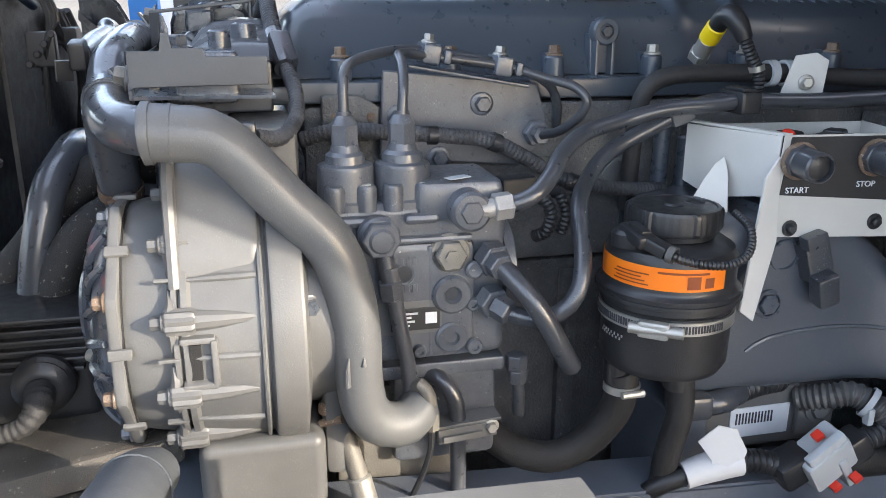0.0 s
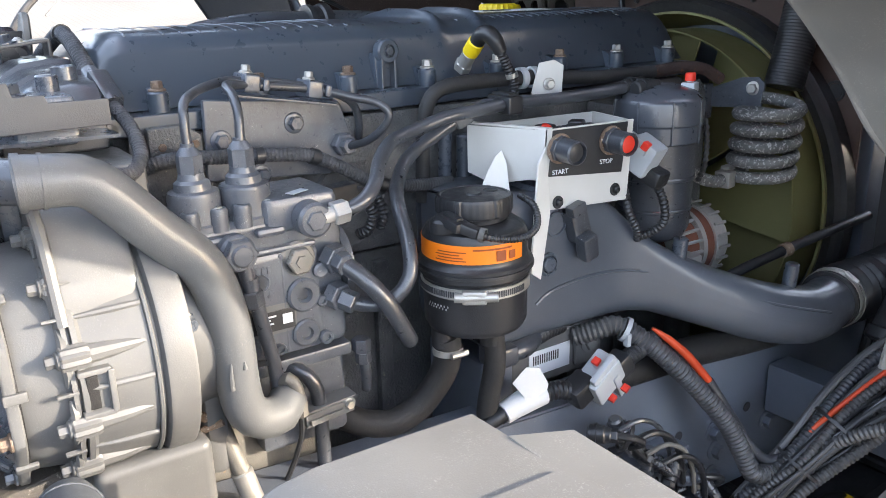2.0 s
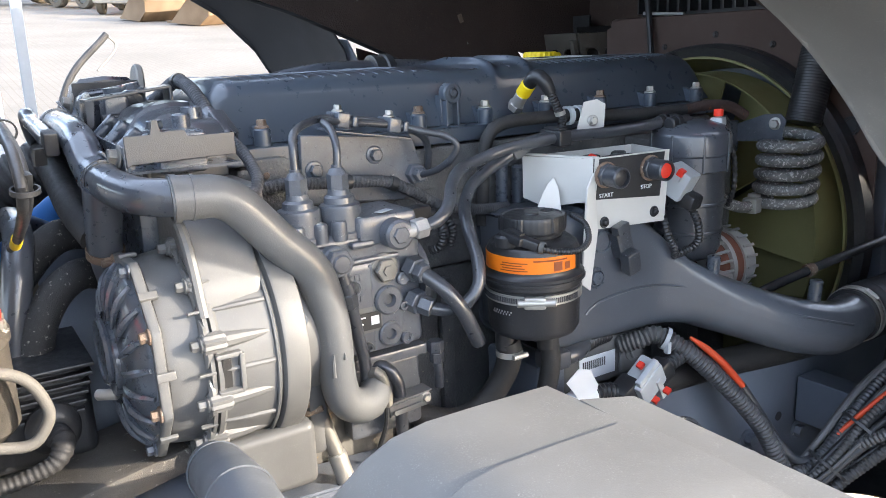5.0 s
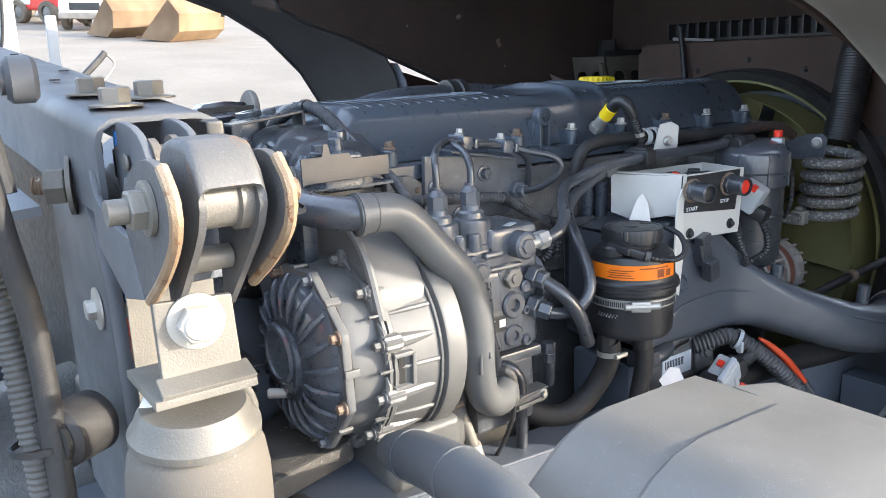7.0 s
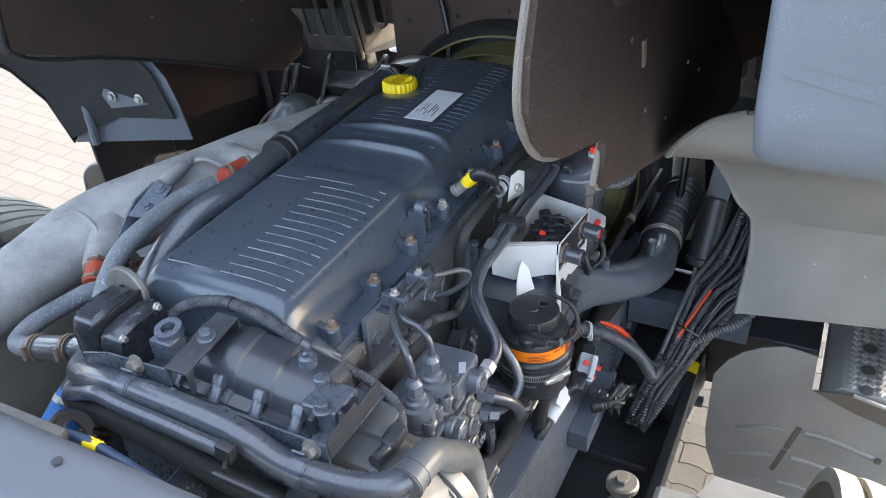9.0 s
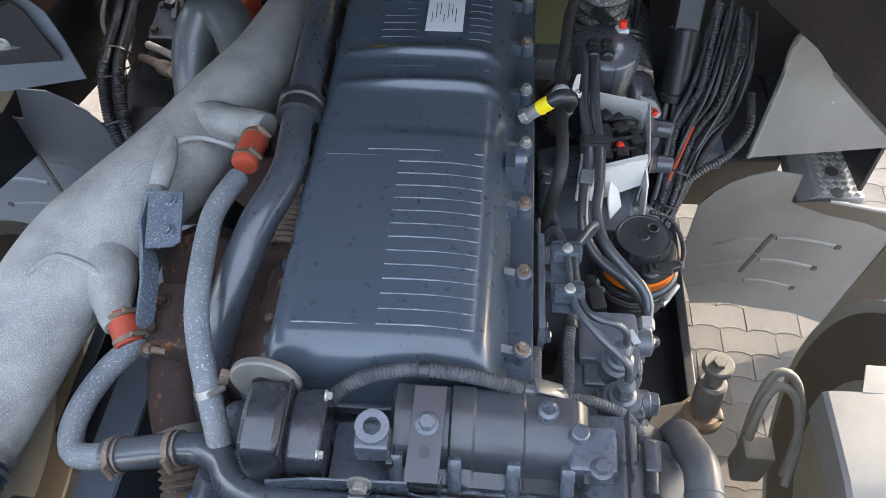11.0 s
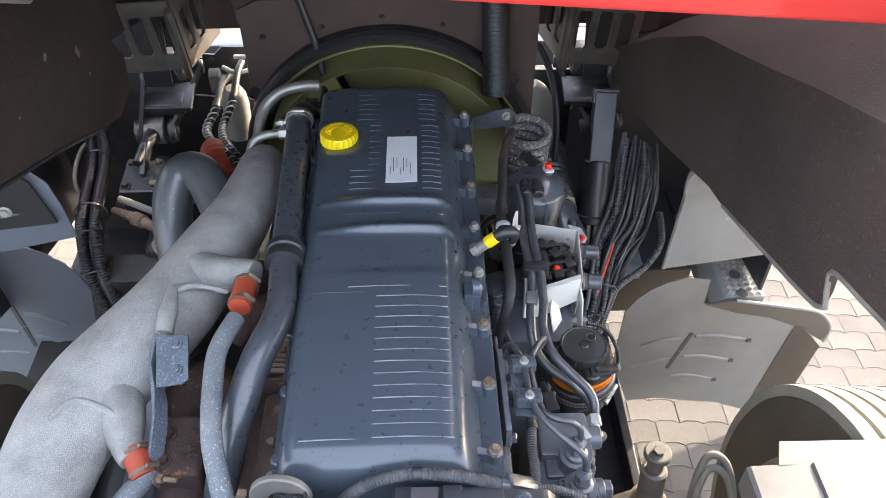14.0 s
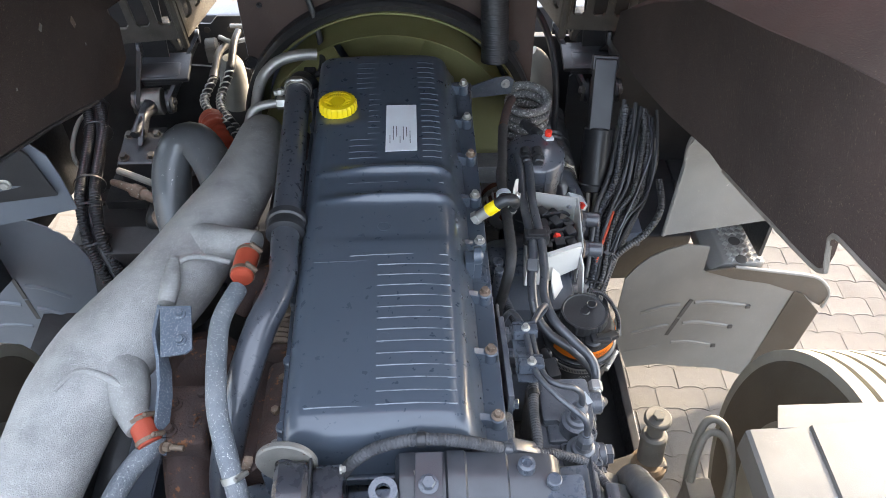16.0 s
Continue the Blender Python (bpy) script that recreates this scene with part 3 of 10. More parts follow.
part("line", tube([(0.358, -0.017, 1.246), (0.355, -0.016, 1.277), (0.343, -0.008, 1.298), (0.30, 0.034, 1.308), (0.268, 0.09, 1.309), (0.262, 0.197, 1.291), (0.248, 0.265, 1.266), (0.238, 0.287, 1.236), (0.228, 0.292, 1.20)], 0.0062, 12, 0.006), HOSE, fuel)
part("line", tube([(0.361, 0.05, 1.244), (0.356, 0.053, 1.276), (0.336, 0.055, 1.298), (0.305, 0.058, 1.307), (0.282, 0.09, 1.304), (0.275, 0.197, 1.289), (0.292, 0.247, 1.275), (0.311, 0.281, 1.265), (0.321, 0.295, 1.248), (0.311, 0.289, 1.226), (0.284, 0.275, 1.205), (0.254, 0.262, 1.195)], 0.0062, 12, 0.006), HOSE, fuel)

# ---- injection pump ----
pump = thing("fuel_injection_pump", (0.35, 0.06, 0.93), "grey cast injection pump with two towers and many fittings", "fuel pump")
part("body", join(box(0.27, 0.392, -0.045, 0.172, 0.945, 1.145, 0.014, 3), box(0.30, 0.404, -0.03, 0.13, 0.95, 1.10, 0.012), box(0.29, 0.40, 0.06, 0.165, 1.12, 1.17, 0.012), box(0.30, 0.385, 0.02, 0.085, 1.13, 1.155, 0.008)), PUMP, pump)
for y in (-0.017, 0.05):
    tw = part("tower", join(lathe([(0.0355, 0), (0.0355, 0.008), (0.0335, 0.011), (0.0330, 0.046), (0.0315, 0.050), (0.0235, 0.052), (0.0225, 0.061), (0.0175, 0.065), (0.0155, 0.073)], (0.358, y, 1.137), (0, 0, 1), 36), *[lathe([(0.012, 0), (0.012, 0.026), (0.010, 0.030), (0.0062, 0.030), (0.0055, 0.026), (0.0, 0.026)], (0.358 + dx, y + dy, 1.137), (0, 0, 1), 20) for dx, dy in ((0.029, -0.016), (0.028, 0.020), (-0.028, 0.018))]), PUMP, pump)
    part("union_nut", join(nut((0.358, y, 1.208), (0, 0, 1), 0.0165, 0.026), lathe([(0.0155, 0), (0.012, 0.006), (0.0085, 0.010), (0.0085, 0.014)], (0.358, y, 1.233), (0, 0, 1), 20)), PUMP, tw)
    part("cap_screw", nut((0.386, y + 0.020, 1.163), (0, 0, 1), 0.0065, 0.005), ZINC, tw)
for y0, y1 in ((-0.035, 0.02), (0.045, 0.085)):
    part("raised_pad", obox((0.396, (y0 + y1) / 2, 1.127), (0.016, y1 - y0, 0.012), (0, 0, 0), 0.005), PUMP, pump)
part("hex_plug", join(cyl((0.40, 0.012, 1.112), (0.418, 0.013, 1.112), 0.024, 24, 0.003), nut((0.416, 0.013, 1.112), (1, 0, 0), 0.022, 0.016), lathe([(0.016, 0), (0.012, 0.004), (0, 0.005)], (0.431, 0.013, 1.112), (1, 0, 0), 24)), PUMP, pump)
part("hex_plug", join(cyl((0.39, -0.03, 1.118), (0.404, -0.03, 1.118), 0.014, 18, 0.002), nut((0.403, -0.03, 1.118), (1, 0, 0), 0.0105, 0.008)), PUMP, pump)
part("round_plug", join(cyl((0.398, 0.098, 1.083), (0.404, 0.098, 1.083), 0.026, 26, 0.003), nut((0.404, 0.098, 1.083), (1, 0, 0), 0.019, 0.011), cyl((0.414, 0.098, 1.083), (0.418, 0.098, 1.083), 0.009, 6)), GRIMEBOLT, pump, "pale rust-stained hexagon plug")
part("round_plug", lathe([(0.024, 0), (0.024, 0.008), (0.021, 0.011), (0.011, 0.011), (0.008, 0.004), (0, 0.004)], (0.40, 0.10, 1.034), (1, 0, 0), 28), PUMP, pump)
part("round_plug", lathe([(0.020, 0), (0.020, 0.007), (0.017, 0.009), (0.009, 0.009), (0.007, 0.003), (0, 0.003)], (0.40, 0.10, 0.978), (1, 0, 0), 26), PUMP, pump)
part("small_plug", lathe([(0.011, 0), (0.011, 0.007), (0.008, 0.009), (0, 0.008)], (0.402, 0.127, 1.063), (1, 0, 0), 18), PUMP, pump)
bj = part("banjo_head", join(lathe([(0.024, 0), (0.024, 0.03), (0.02, 0.034), (0, 0.035)], (0.392, 0.118, 1.138), (1, 0, 0), 28), nut((0.424, 0.118, 1.138), (1, 0, 0), 0.014, 0.006)), PUMP, pump)
part("union_nut", join(nut((0.418, 0.145, 1.141), (0, 1, 0.1), 0.0165, 0.022), cyl((0.418, 0.13, 1.139), (0.418, 0.148, 1.141), 0.011, 16)), WORN, bj, "bare worn union nut")
part("fitting", join(nut((0.398, 0.146, 1.078), (1, 0.25, -0.2), 0.021, 0.02), nut((0.416, 0.15, 1.074), (1, 0.25, -0.2), 0.016, 0.016)), PUMP, pump)
part("fitting", join(nut((0.398, 0.146, 1.024), (1, 0.3, -0.2), 0.02, 0.02), nut((0.414, 0.152, 1.019), (0.8, 0.6, -0.3), 0.0155, 0.022)), PUMP, pump)
part("side_cover", lathe([(0.062, 0), (0.062, 0.012), (0.05, 0.017), (0.03, 0.018), (0, 0.018)], (0.345, 0.168, 1.05), (0, 1, 0), 36), PUMP, pump)
plate = part("type_plate", box(0.4045, 0.407, 0.025, 0.085, 0.992, 1.02, 0.001), BLACK, pump, "small black printed type plate")
part("code_patch", box(0.4072, 0.4078, 0.067, 0.081, 1.0, 1.014, 0), PAPER, plate)
for i, w in enumerate((0.028, 0.02, 0.024, 0.018)):
    part("print_bar", box(0.4072, 0.4078, 0.03, 0.03 + w, 1.0125 - 0.005 * i, 1.015 - 0.005 * i, 0), PAPER, plate)
part("plate_carrier", box(0.396, 0.4045, 0.0, 0.09, 0.985, 1.03, 0.003), SILVER, pump)
for i, (y0, y1, z) in enumerate(((0.022, 0.06, 1.078), (0.012, 0.062, 1.045))):
    for k in range(5):
        a = y0 + (y1 - y0) * k / 5
        part("cast_mark", box(0.4035, 0.4055, a, a + (y1 - y0) / 8, z - 0.005, z + 0.005, 0.0008), PUMP, pump)
part("cast_ring", lathe([(0.010, 0), (0.012, 0.0015), (0.014, 0)], (0.404, 0.042, 1.062), (1, 0, 0), 22), PUMP, pump)
for p, r in (((0.404, -0.02, 1.075), 0.009), ((0.404, -0.025, 1.0), 0.010), ((0.404, 0.125, 1.02), 0.008), ((0.404, 0.128, 0.965), 0.010), ((0.404, 0.06, 0.965), 0.008)):
    part("socket_screw", lathe([(r, 0), (r, 0.006), (r * 0.85, 0.008), (r * 0.5, 0.008), (r * 0.5, 0.003), (0, 0.003)], p, (1, 0, 0), 18), PUMP, pump)
part("cast_web", join(*[box(0.392, 0.4045, y, y + 0.007, 0.955, 1.095, 0.003) for y in (-0.012, 0.07)], box(0.392, 0.4045, -0.03, 0.125, 1.098, 1.106, 0.003), box(0.392, 0.403, -0.03, 0.02, 1.04, 1.046, 0.002)), PUMP, pump)
part("bare_patch", obox((0.388, 0.11, 1.1715), (0.014, 0.03, 0.0012), (0, 0, 25), 0.0003), PALEGREY, pump, "patch of bare scraped metal")
part("mount_flange", join(box(0.29, 0.40, -0.04, 0.17, 0.925, 0.944, 0.004), box(0.25, 0.385, 0.03, 0.165, 0.80, 0.925, 0.01)), PUMP, pump)
part("down_pipe", tube([(0.425, 0.022, 1.08), (0.425, 0.026, 1.05), (0.425, 0.034, 1.0), (0.425, 0.043, 0.95), (0.42, 0.046, 0.915)], 0.0095, 14), HOSE, pump)
part("union_nut", join(nut((0.424, 0.022, 1.063), (0, 0.1, -1), 0.0145, 0.022), cyl((0.422, 0.016, 1.1), (0.424, 0.022, 1.063), 0.010, 14)), HOSE, pump)
part("return_pipe", tube([(0.385, 0.07, 0.925), (0.405, 0.085, 0.925), (0.415, 0.10, 0.905), (0.415, 0.106, 0.87), (0.413, 0.108, 0.76)], [0.011, 0.011, 0.0105, 0.0105, 0.01], 14), HOSE, pump)
part("lower_bracket", join(obox((0.425, 0.115, 0.86), (0.012, 0.075, 0.02), (4, 0, 0), 0.002), obox((0.415, 0.115, 0.872), (0.03, 0.085, 0.004), (4, 0, 0), 0.001), obox((0.435, 0.108, 0.858), (0.004, 0.05, 0.008), (4, 0, 0), 0.001)), SILVER, pump)
part("bolt", bolt((0.427, 0.145, 0.865), (1, 0, 0), 0.007, 0.006), ZINC, pump)
part("lower_fitting", join(nut((0.40, 0.185, 0.945), (0, 0, -1), 0.014, 0.02), nut((0.402, 0.186, 0.925), (0, 0, -1), 0.012, 0.018), tube([(0.403, 0.186, 0.91), (0.4, 0.19, 0.885), (0.395, 0.192, 0.86)], 0.008, 12)), HOSE, pump)

# ---- steering-fluid hoses ----
hose = thing("steering_hoses", (0.42, 0.25, 0.95), "three dark painted hoses looping from the pump", "hoses")
part("hose", tube([(0.418, 0.152, 1.141), (0.423, 0.176, 1.147), (0.423, 0.196, 1.157), (0.410, 0.217, 1.173), (0.376, 0.245, 1.194), (0.340, 0.288, 1.211), (0.327, 0.347, 1.223), (0.333, 0.40, 1.236), (0.337, 0.467, 1.241), (0.337, 0.506, 1.244), (0.333, 0.631, 1.242), (0.338, 0.741, 1.246), (0.335, 0.80, 1.25)], 0.0105, 14), HOSE, hose)
part("hose", tube([(0.418, 0.158, 1.012), (0.432, 0.195, 1.004), (0.444, 0.222, 1.014), (0.447, 0.243, 1.040), (0.430, 0.254, 1.078), (0.387, 0.264, 1.130), (0.338, 0.295, 1.150), (0.309, 0.335, 1.178), (0.306, 0.398, 1.210), (0.314, 0.459, 1.238), (0.315, 0.506, 1.243), (0.311, 0.631, 1.238), (0.316, 0.741, 1.242), (0.312, 0.80, 1.247)], 0.0108, 14), HOSE, hose)
part("hose", tube([(0.416, 0.15, 1.074), (0.432, 0.163, 1.062), (0.450, 0.179, 1.043), (0.460, 0.2, 1.011), (0.456, 0.222, 0.972), (0.446, 0.24, 0.943)], 0.0125, 14), HOSE, hose)
part("hose_clip", join(obox((0.327, 0.508, 1.243), (0.06, 0.03, 0.03), (0, 0, 0), 0.005), obox((0.327, 0.508, 1.259), (0.045, 0.02, 0.006), (0, 0, 0), 0.002)), BLACK, hose, "black plastic twin hose clip")
part("wrap_clamp", obox((0.311, 0.432, 1.226), (0.028, 0.032, 0.026), (24, 0, -8), 0.006), PIPE, hose)

# ---- steering-fluid reservoir ----
RX, RY = 0.432, 0.372
res = thing("fluid_reservoir", (RX, RY, 0.93), "black plastic steering fluid reservoir with orange warning sticker", "reservoir")
part("tank", lathe([(0.0, 0), (0.056, 0), (0.072, 0.005), (0.078, 0.016), (0.079, 0.085), (0.0825, 0.09), (0.0825, 0.108), (0.0775, 0.113), (0.0775, 0.135), (0, 0.135)], (RX, RY, 0.925), (0, 0, 1), 48), BLACK, res)
part("upper_tank", lathe([(0.0, 0), (0.083, 0), (0.0865, 0.006), (0.0865, 0.012), (0.082, 0.015), (0.0795, 0.02), (0.0785, 0.052), (0.074, 0.062), (0.062, 0.07), (0.0, 0.072)], (RX, RY, 1.022), (0, 0, 1), 48), BLACK, res)
part("rim", lathe([(0.0838, 0.0), (0.0885, 0.002), (0.0885, 0.006), (0.0838, 0.008)], (RX, RY, 1.022), (0, 0, 1), 48), BLACK, res)
part("lid", lathe([(0.0, 0), (0.049, 0), (0.050, 0.006), (0.0545, 0.008), (0.0555, 0.012), (0.0555, 0.031), (0.0535, 0.0355), (0.050, 0.036), (0.0485, 0.0345), (0.012, 0.0345), (0.010, 0.037), (0, 0.037)], (RX, RY, 1.094), (0, 0, 1), 144, lambda a, i: 1 + 0.010 * (math.cos(36 * a) > 0) * (3 < i < 7) + (0.035 if math.cos(6 * a) > 0.93 and 3 < i < 7 else 0)), BLACK, res, "black ribbed screw lid", 30)
part("lid_mark", lathe([(0.009, 0), (0.0105, 0.0012), (0.012, 0)], (RX + 0.018, RY + 0.016, 1.1352), (0, 0, 1), 22), BLACK, res)


res.matrix_world = TILT @ Matrix.Translation((RX, RY - 0.005, 0.937))


def band(z0, z1, a0, a1, r, thick=0.0008, n=30):
    rows = [[(RX + r * math.cos(a0 + (a1 - a0) * k / n), RY + r * math.sin(a0 + (a1 - a0) * k / n), z) for k in range(n + 1)] for z in (z0, z1)]
    return sheet(rows, thick)


A0, A1 = radians(-152), radians(22)
st = part("warning_sticker", band(1.0455, 1.0725, A0, A1, 0.0797), ORANGE, res, "orange sticker with small print")
for i in range(4):
    a = radians(-62)
    part("print_bar", band(1.050 + 0.0042 * i, 1.0515 + 0.0042 * i, a - 0.30 + 0.05 * (i % 2), a + 0.30 - 0.06 * (i % 3), 0.0812, 0.0003, 8), ORINK, st)
part("print_bar", band(1.066, 1.0685, radians(-38), radians(4), 0.0812, 0.0003, 8), ORINK, st)
part("mark_square", band(1.049, 1.064, radians(-14), radians(-3), 0.0812, 0.0003, 4), ORINK, st)
part("mark_triangle", band(1.05, 1.062, radians(1), radians(9), 0.0812, 0.0003, 4), ORINK, st)
hc = part("band_clamp", lathe([(0.0795, -0.008), (0.0822, -0.008), (0.0822, 0.008), (0.0795, 0.008), (0.0795, -0.008)], (RX, RY, 1.0), (0, 0, 1), 48), ZINC, res, "perforated steel band clamp")
tagged(part("band_slot", join(*[obox((RX + 0.0824 * math.cos(a), RY + 0.0824 * math.sin(a), 1.0), (0.0012, 0.0022, 0.009), (0, 0, math.degrees(a)), 0) for a in (radians(-178 + 2.6 * k) for k in range(78)) if not -0.86 < a < -0.44]), INK, hc), kind="stuff")
part("clamp_screw", join(obox((RX + 0.087 * math.cos(radians(-37)), RY + 0.087 * math.sin(radians(-37)), 1.0), (0.013, 0.036, 0.021), (0, 0, -37), 0.004), cyl((RX + 0.087 * math.cos(radians(-37)) - 0.016, RY + 0.087 * math.sin(radians(-37)) - 0.024, 1.0), (RX + 0.087 * math.cos(radians(-37)) + 0.02, RY + 0.087 * math.sin(radians(-37)) + 0.028, 1.0), 0.007, 12, 0.001)), ZINC, hc)
sw = part("level_switch", join(lathe([(0.020, 0), (0.021, 0.004), (0.021, 0.016), (0.017, 0.020), (0.012, 0.021), (0, 0.021)], (RX + 0.012, RY - 0.062, 1.086), (0, 0, 1), 28), obox((RX + 0.030, RY - 0.061, 1.103), (0.05, 0.026, 0.016), (0, 10, 6), 0.005), obox((RX + 0.058, RY - 0.050, 1.096), (0.030, 0.020, 0.016), (0, 16, 32), 0.004), obox((RX + 0.034, RY - 0.061, 1.1125), (0.03, 0.012, 0.004), (0, 10, 6), 0.001)), BLACK, res, "black level switch with plug and lead")
part("collar", ringband((RX + 0.074, RY - 0.040, 1.091), (0.8, 0.55, -0.2), 0.008, 0.008, 0.002, 16), BLACK_DUSTY, sw)
part("lead", tube([(RX + 0.066, RY - 0.045, 1.093), (RX + 0.080, RY - 0.030, 1.086), (RX + 0.088, RY + 0.0, 1.080), (RX + 0.088, RY + 0.03, 1.080), (RX + 0.078, RY + 0.055, 1.090), (RX + 0.055, RY + 0.068, 1.11), (RX + 0.02, RY + 0.07, 1.12)], 0.0055, 10, pitch=0.005, depth=0.0012), BLACK, sw)
part("tank_print", join(*[obox((RX + 0.0792 * math.cos(radians(-95 + 2.2 * k)), RY + 0.0792 * math.sin(radians(-95 + 2.2 * k)), 0.974 + 0.004 * (k % 2)), (0.0008, 0.002, 0.003), (0, 0, -95 + 2.2 * k), 0) for k in range(14)]), WORN, res)
part("outlet", cyl((RX - 0.01, RY - 0.055, 0.9), (RX - 0.01, RY - 0.055, 0.93), 0.017, 18), BLACK, res)
part("outlet", cyl((RX + 0.01, RY + 0.02, 0.89), (RX + 0.01, RY + 0.02, 0.93), 0.017, 18), BLACK, res)
low = thing("reservoir_hoses", (0.40, 0.28, 0.6), "thick dusty black rubber suction hose below the reservoir", "hose")
part("hose", tube([(0.422, 0.317, 0.92), (0.421, 0.322, 0.895), (0.408, 0.318, 0.85), (0.392, 0.285, 0.80), (0.378, 0.24, 0.778), (0.355, 0.195, 0.785), (0.33, 0.17, 0.80)], 0.0215, 18), RUBBER, low)
part("hose", tube([(0.442, 0.392, 0.915), (0.443, 0.395, 0.86), (0.435, 0.385, 0.78), (0.43, 0.39, 0.70), (0.42, 0.38, 0.55)], 0.0175, 16), RUBBER, low)
part("hose_clamp", hose_clamp((0.4215, 0.321, 0.897), (0, 0, 1), 0.0217, ZINC, 0.01, (1, 0, 0)), ZINC, low)

# ---- switch box with start and stop buttons ----
sbox = thing("switch_box", (0.38, 0.57, 1.0), "white painted sheet-metal box with start and stop buttons", "switch box")
part("front_plate", slab([(0.4405, 0.5, 1.216), (0.4555, 0.668, 1.216), (0.4505, 0.664, 1.083), (0.4355, 0.497, 1.088)], 0.003, 0.001), WHITE, sbox)
part("side_wall", slab([(0.437, 0.5, 1.214), (0.30, 0.452, 1.212), (0.30, 0.452, 1.135), (0.345, 0.468, 1.12), (0.4345, 0.4985, 1.14)], 0.003, 0.001), WHITE, sbox)
part("side_wall", slab([(0.452, 0.668, 1.214), (0.33, 0.70, 1.213), (0.33, 0.70, 1.13), (0.45, 0.666, 1.12)], 0.003, 0.001), WHITE, sbox)
part("rear_wall", slab([(0.30, 0.455, 1.211), (0.33, 0.70, 1.212), (0.33, 0.70, 1.13), (0.30, 0.455, 1.132)], 0.003, 0.001), WHITE, sbox)
part("box_floor", slab([(0.302, 0.458, 1.135), (0.332, 0.697, 1.133), (0.448, 0.662, 1.13), (0.434, 0.502, 1.135)], 0.003), WHITE, sbox)
part("top_flange", slab([(0.437, 0.5, 1.2155), (0.30, 0.452, 1.2155), (0.302, 0.463, 1.2155), (0.437, 0.513, 1.2155)], 0.003), WHITE, sbox)
part("gusset", slab([(0.366, 0.47, 1.178), (0.364, 0.458, 1.168), (0.363, 0.446, 1.150), (0.366, 0.434, 1.132), (0.370, 0.425, 1.122), (0.372, 0.42, 1.10), (0.40, 0.462, 1.10), (0.384, 0.466, 1.16)], 0.003, 0.001), WHITE, sbox)
part("leg", slab([(0.438, 0.499, 1.19), (0.444, 0.478, 1.165), (0.456, 0.455, 1.0), (0.456, 0.475, 0.985), (0.444, 0.503, 1.085)], 0.004, 0.001), WHITE, sbox)
part("black_panel", slab([(0.4435, 0.508, 1.2135), (0.4565, 0.655, 1.2135), (0.4525, 0.648, 1.132), (0.4395, 0.503, 1.142)], 0.003, 0.001), BLACK, sbox, "black button panel")
for y, z, x, red in ((0.520, 1.185, 0.4455, False), (0.620, 1.187, 0.4545, True)):
    ax = (0.97, -0.09, -0.02)
    btn = part("button", join(lathe([(0.021, 0), (0.021, 0.012), (0.018, 0.014), (0.018, 0.018)], (x, y, z), ax, 8), lathe([(0.0185, 0.014), (0.0185, 0.044), (0.016, 0.046), (0.0155, 0.046), (0.0155, 0.038), (0, 0.038)], (x, y, z), ax, 32)), HOSE, sbox, "dark grey shrouded push button")
    part("button_seat", lathe([(0.0235, 0.0), (0.0235, 0.003), (0.020, 0.0045), (0.0, 0.0045)], (x, y, z), ax, 20), RUSTBOLT, sbox)
    p = Vector((x, y, z)) + Vector(ax).normalized() * 0.037
    part("button_cap", lathe([(0.0135, 0), (0.0135, 0.004), (0.010, 0.0055), (0, 0.0058)], p, ax, 28), RED if red else BLACK, btn, "red button cap" if red else "")
FACE = Matrix(((0.088, 0.02, 0.996, 0), (0.996, 0.0, -0.088, 0), (0.0, 1.0, -0.02, 0), (0, 0, 0, 1)))
letters("START", 0.0105, Matrix.Translation((0.4444, 0.5235, 1.1478)) @ FACE, PAPER, sbox)
letters("STOP", 0.0105, Matrix.Translation((0.4526, 0.6135, 1.1535)) @ FACE, PAPER, sbox)
for y, z in ((0.523, 1.099), (0.637, 1.104)):
    part("rubber_plug", join(cyl((0.437 + (y - 0.5) * 0.089, y, z), (0.447 + (y - 0.5) * 0.089, y, z), 0.006, 14, 0.002), cyl((0.437 + (y - 0.5) * 0.089, y, z), (0.4405 + (y - 0.5) * 0.089, y, z), 0.0105, 16, 0.001)), BLACK, sbox)
for k in range(11):
    part("connector", obox((0.36 + 0.03 * (k % 3), 0.53 + 0.035 * (k // 3), 1.172 + 0.008 * (k % 2)), (0.026, 0.03, 0.055), (0, 0, 4 * k), 0.004), BLACK, sbox)
part("red_tab", obox((0.385, 0.545, 1.205), (0.014, 0.012, 0.016), (0, 20, 10), 0.003), RED, sbox)
part("wires", join(*[tube([(0.37, 0.535 + 0.03 * k, 1.2), (0.41, 0.54 + 0.03 * k, 1.204), (0.43, 0.555 + 0.025 * k, 1.19)], 0.004, 8) for k in range(4)]), BLACK, sbox)
tab = thing("white_bracket", (0.29, 0.625, 1.22), "small white sheet-metal bracket with pale hose clips", "bracket")
part("tab", slab([(0.278, 0.60, 1.236), (0.298, 0.655, 1.236), (0.298, 0.66, 1.292), (0.29, 0.645, 1.302), (0.282, 0.618, 1.298)], 0.003, 0.001), WHITE, tab)
part("bolt", bolt((0.292, 0.632, 1.262), (0.95, -0.3, 0), 0.0075, 0.007), ZINC, tab)
for y in (0.596, 0.622):
    part("hose_clip", ringband((0.26, y, 1.2725), (0, 1, 0), 0.0145, 0.012, 0.004), PALEGREY, tab)

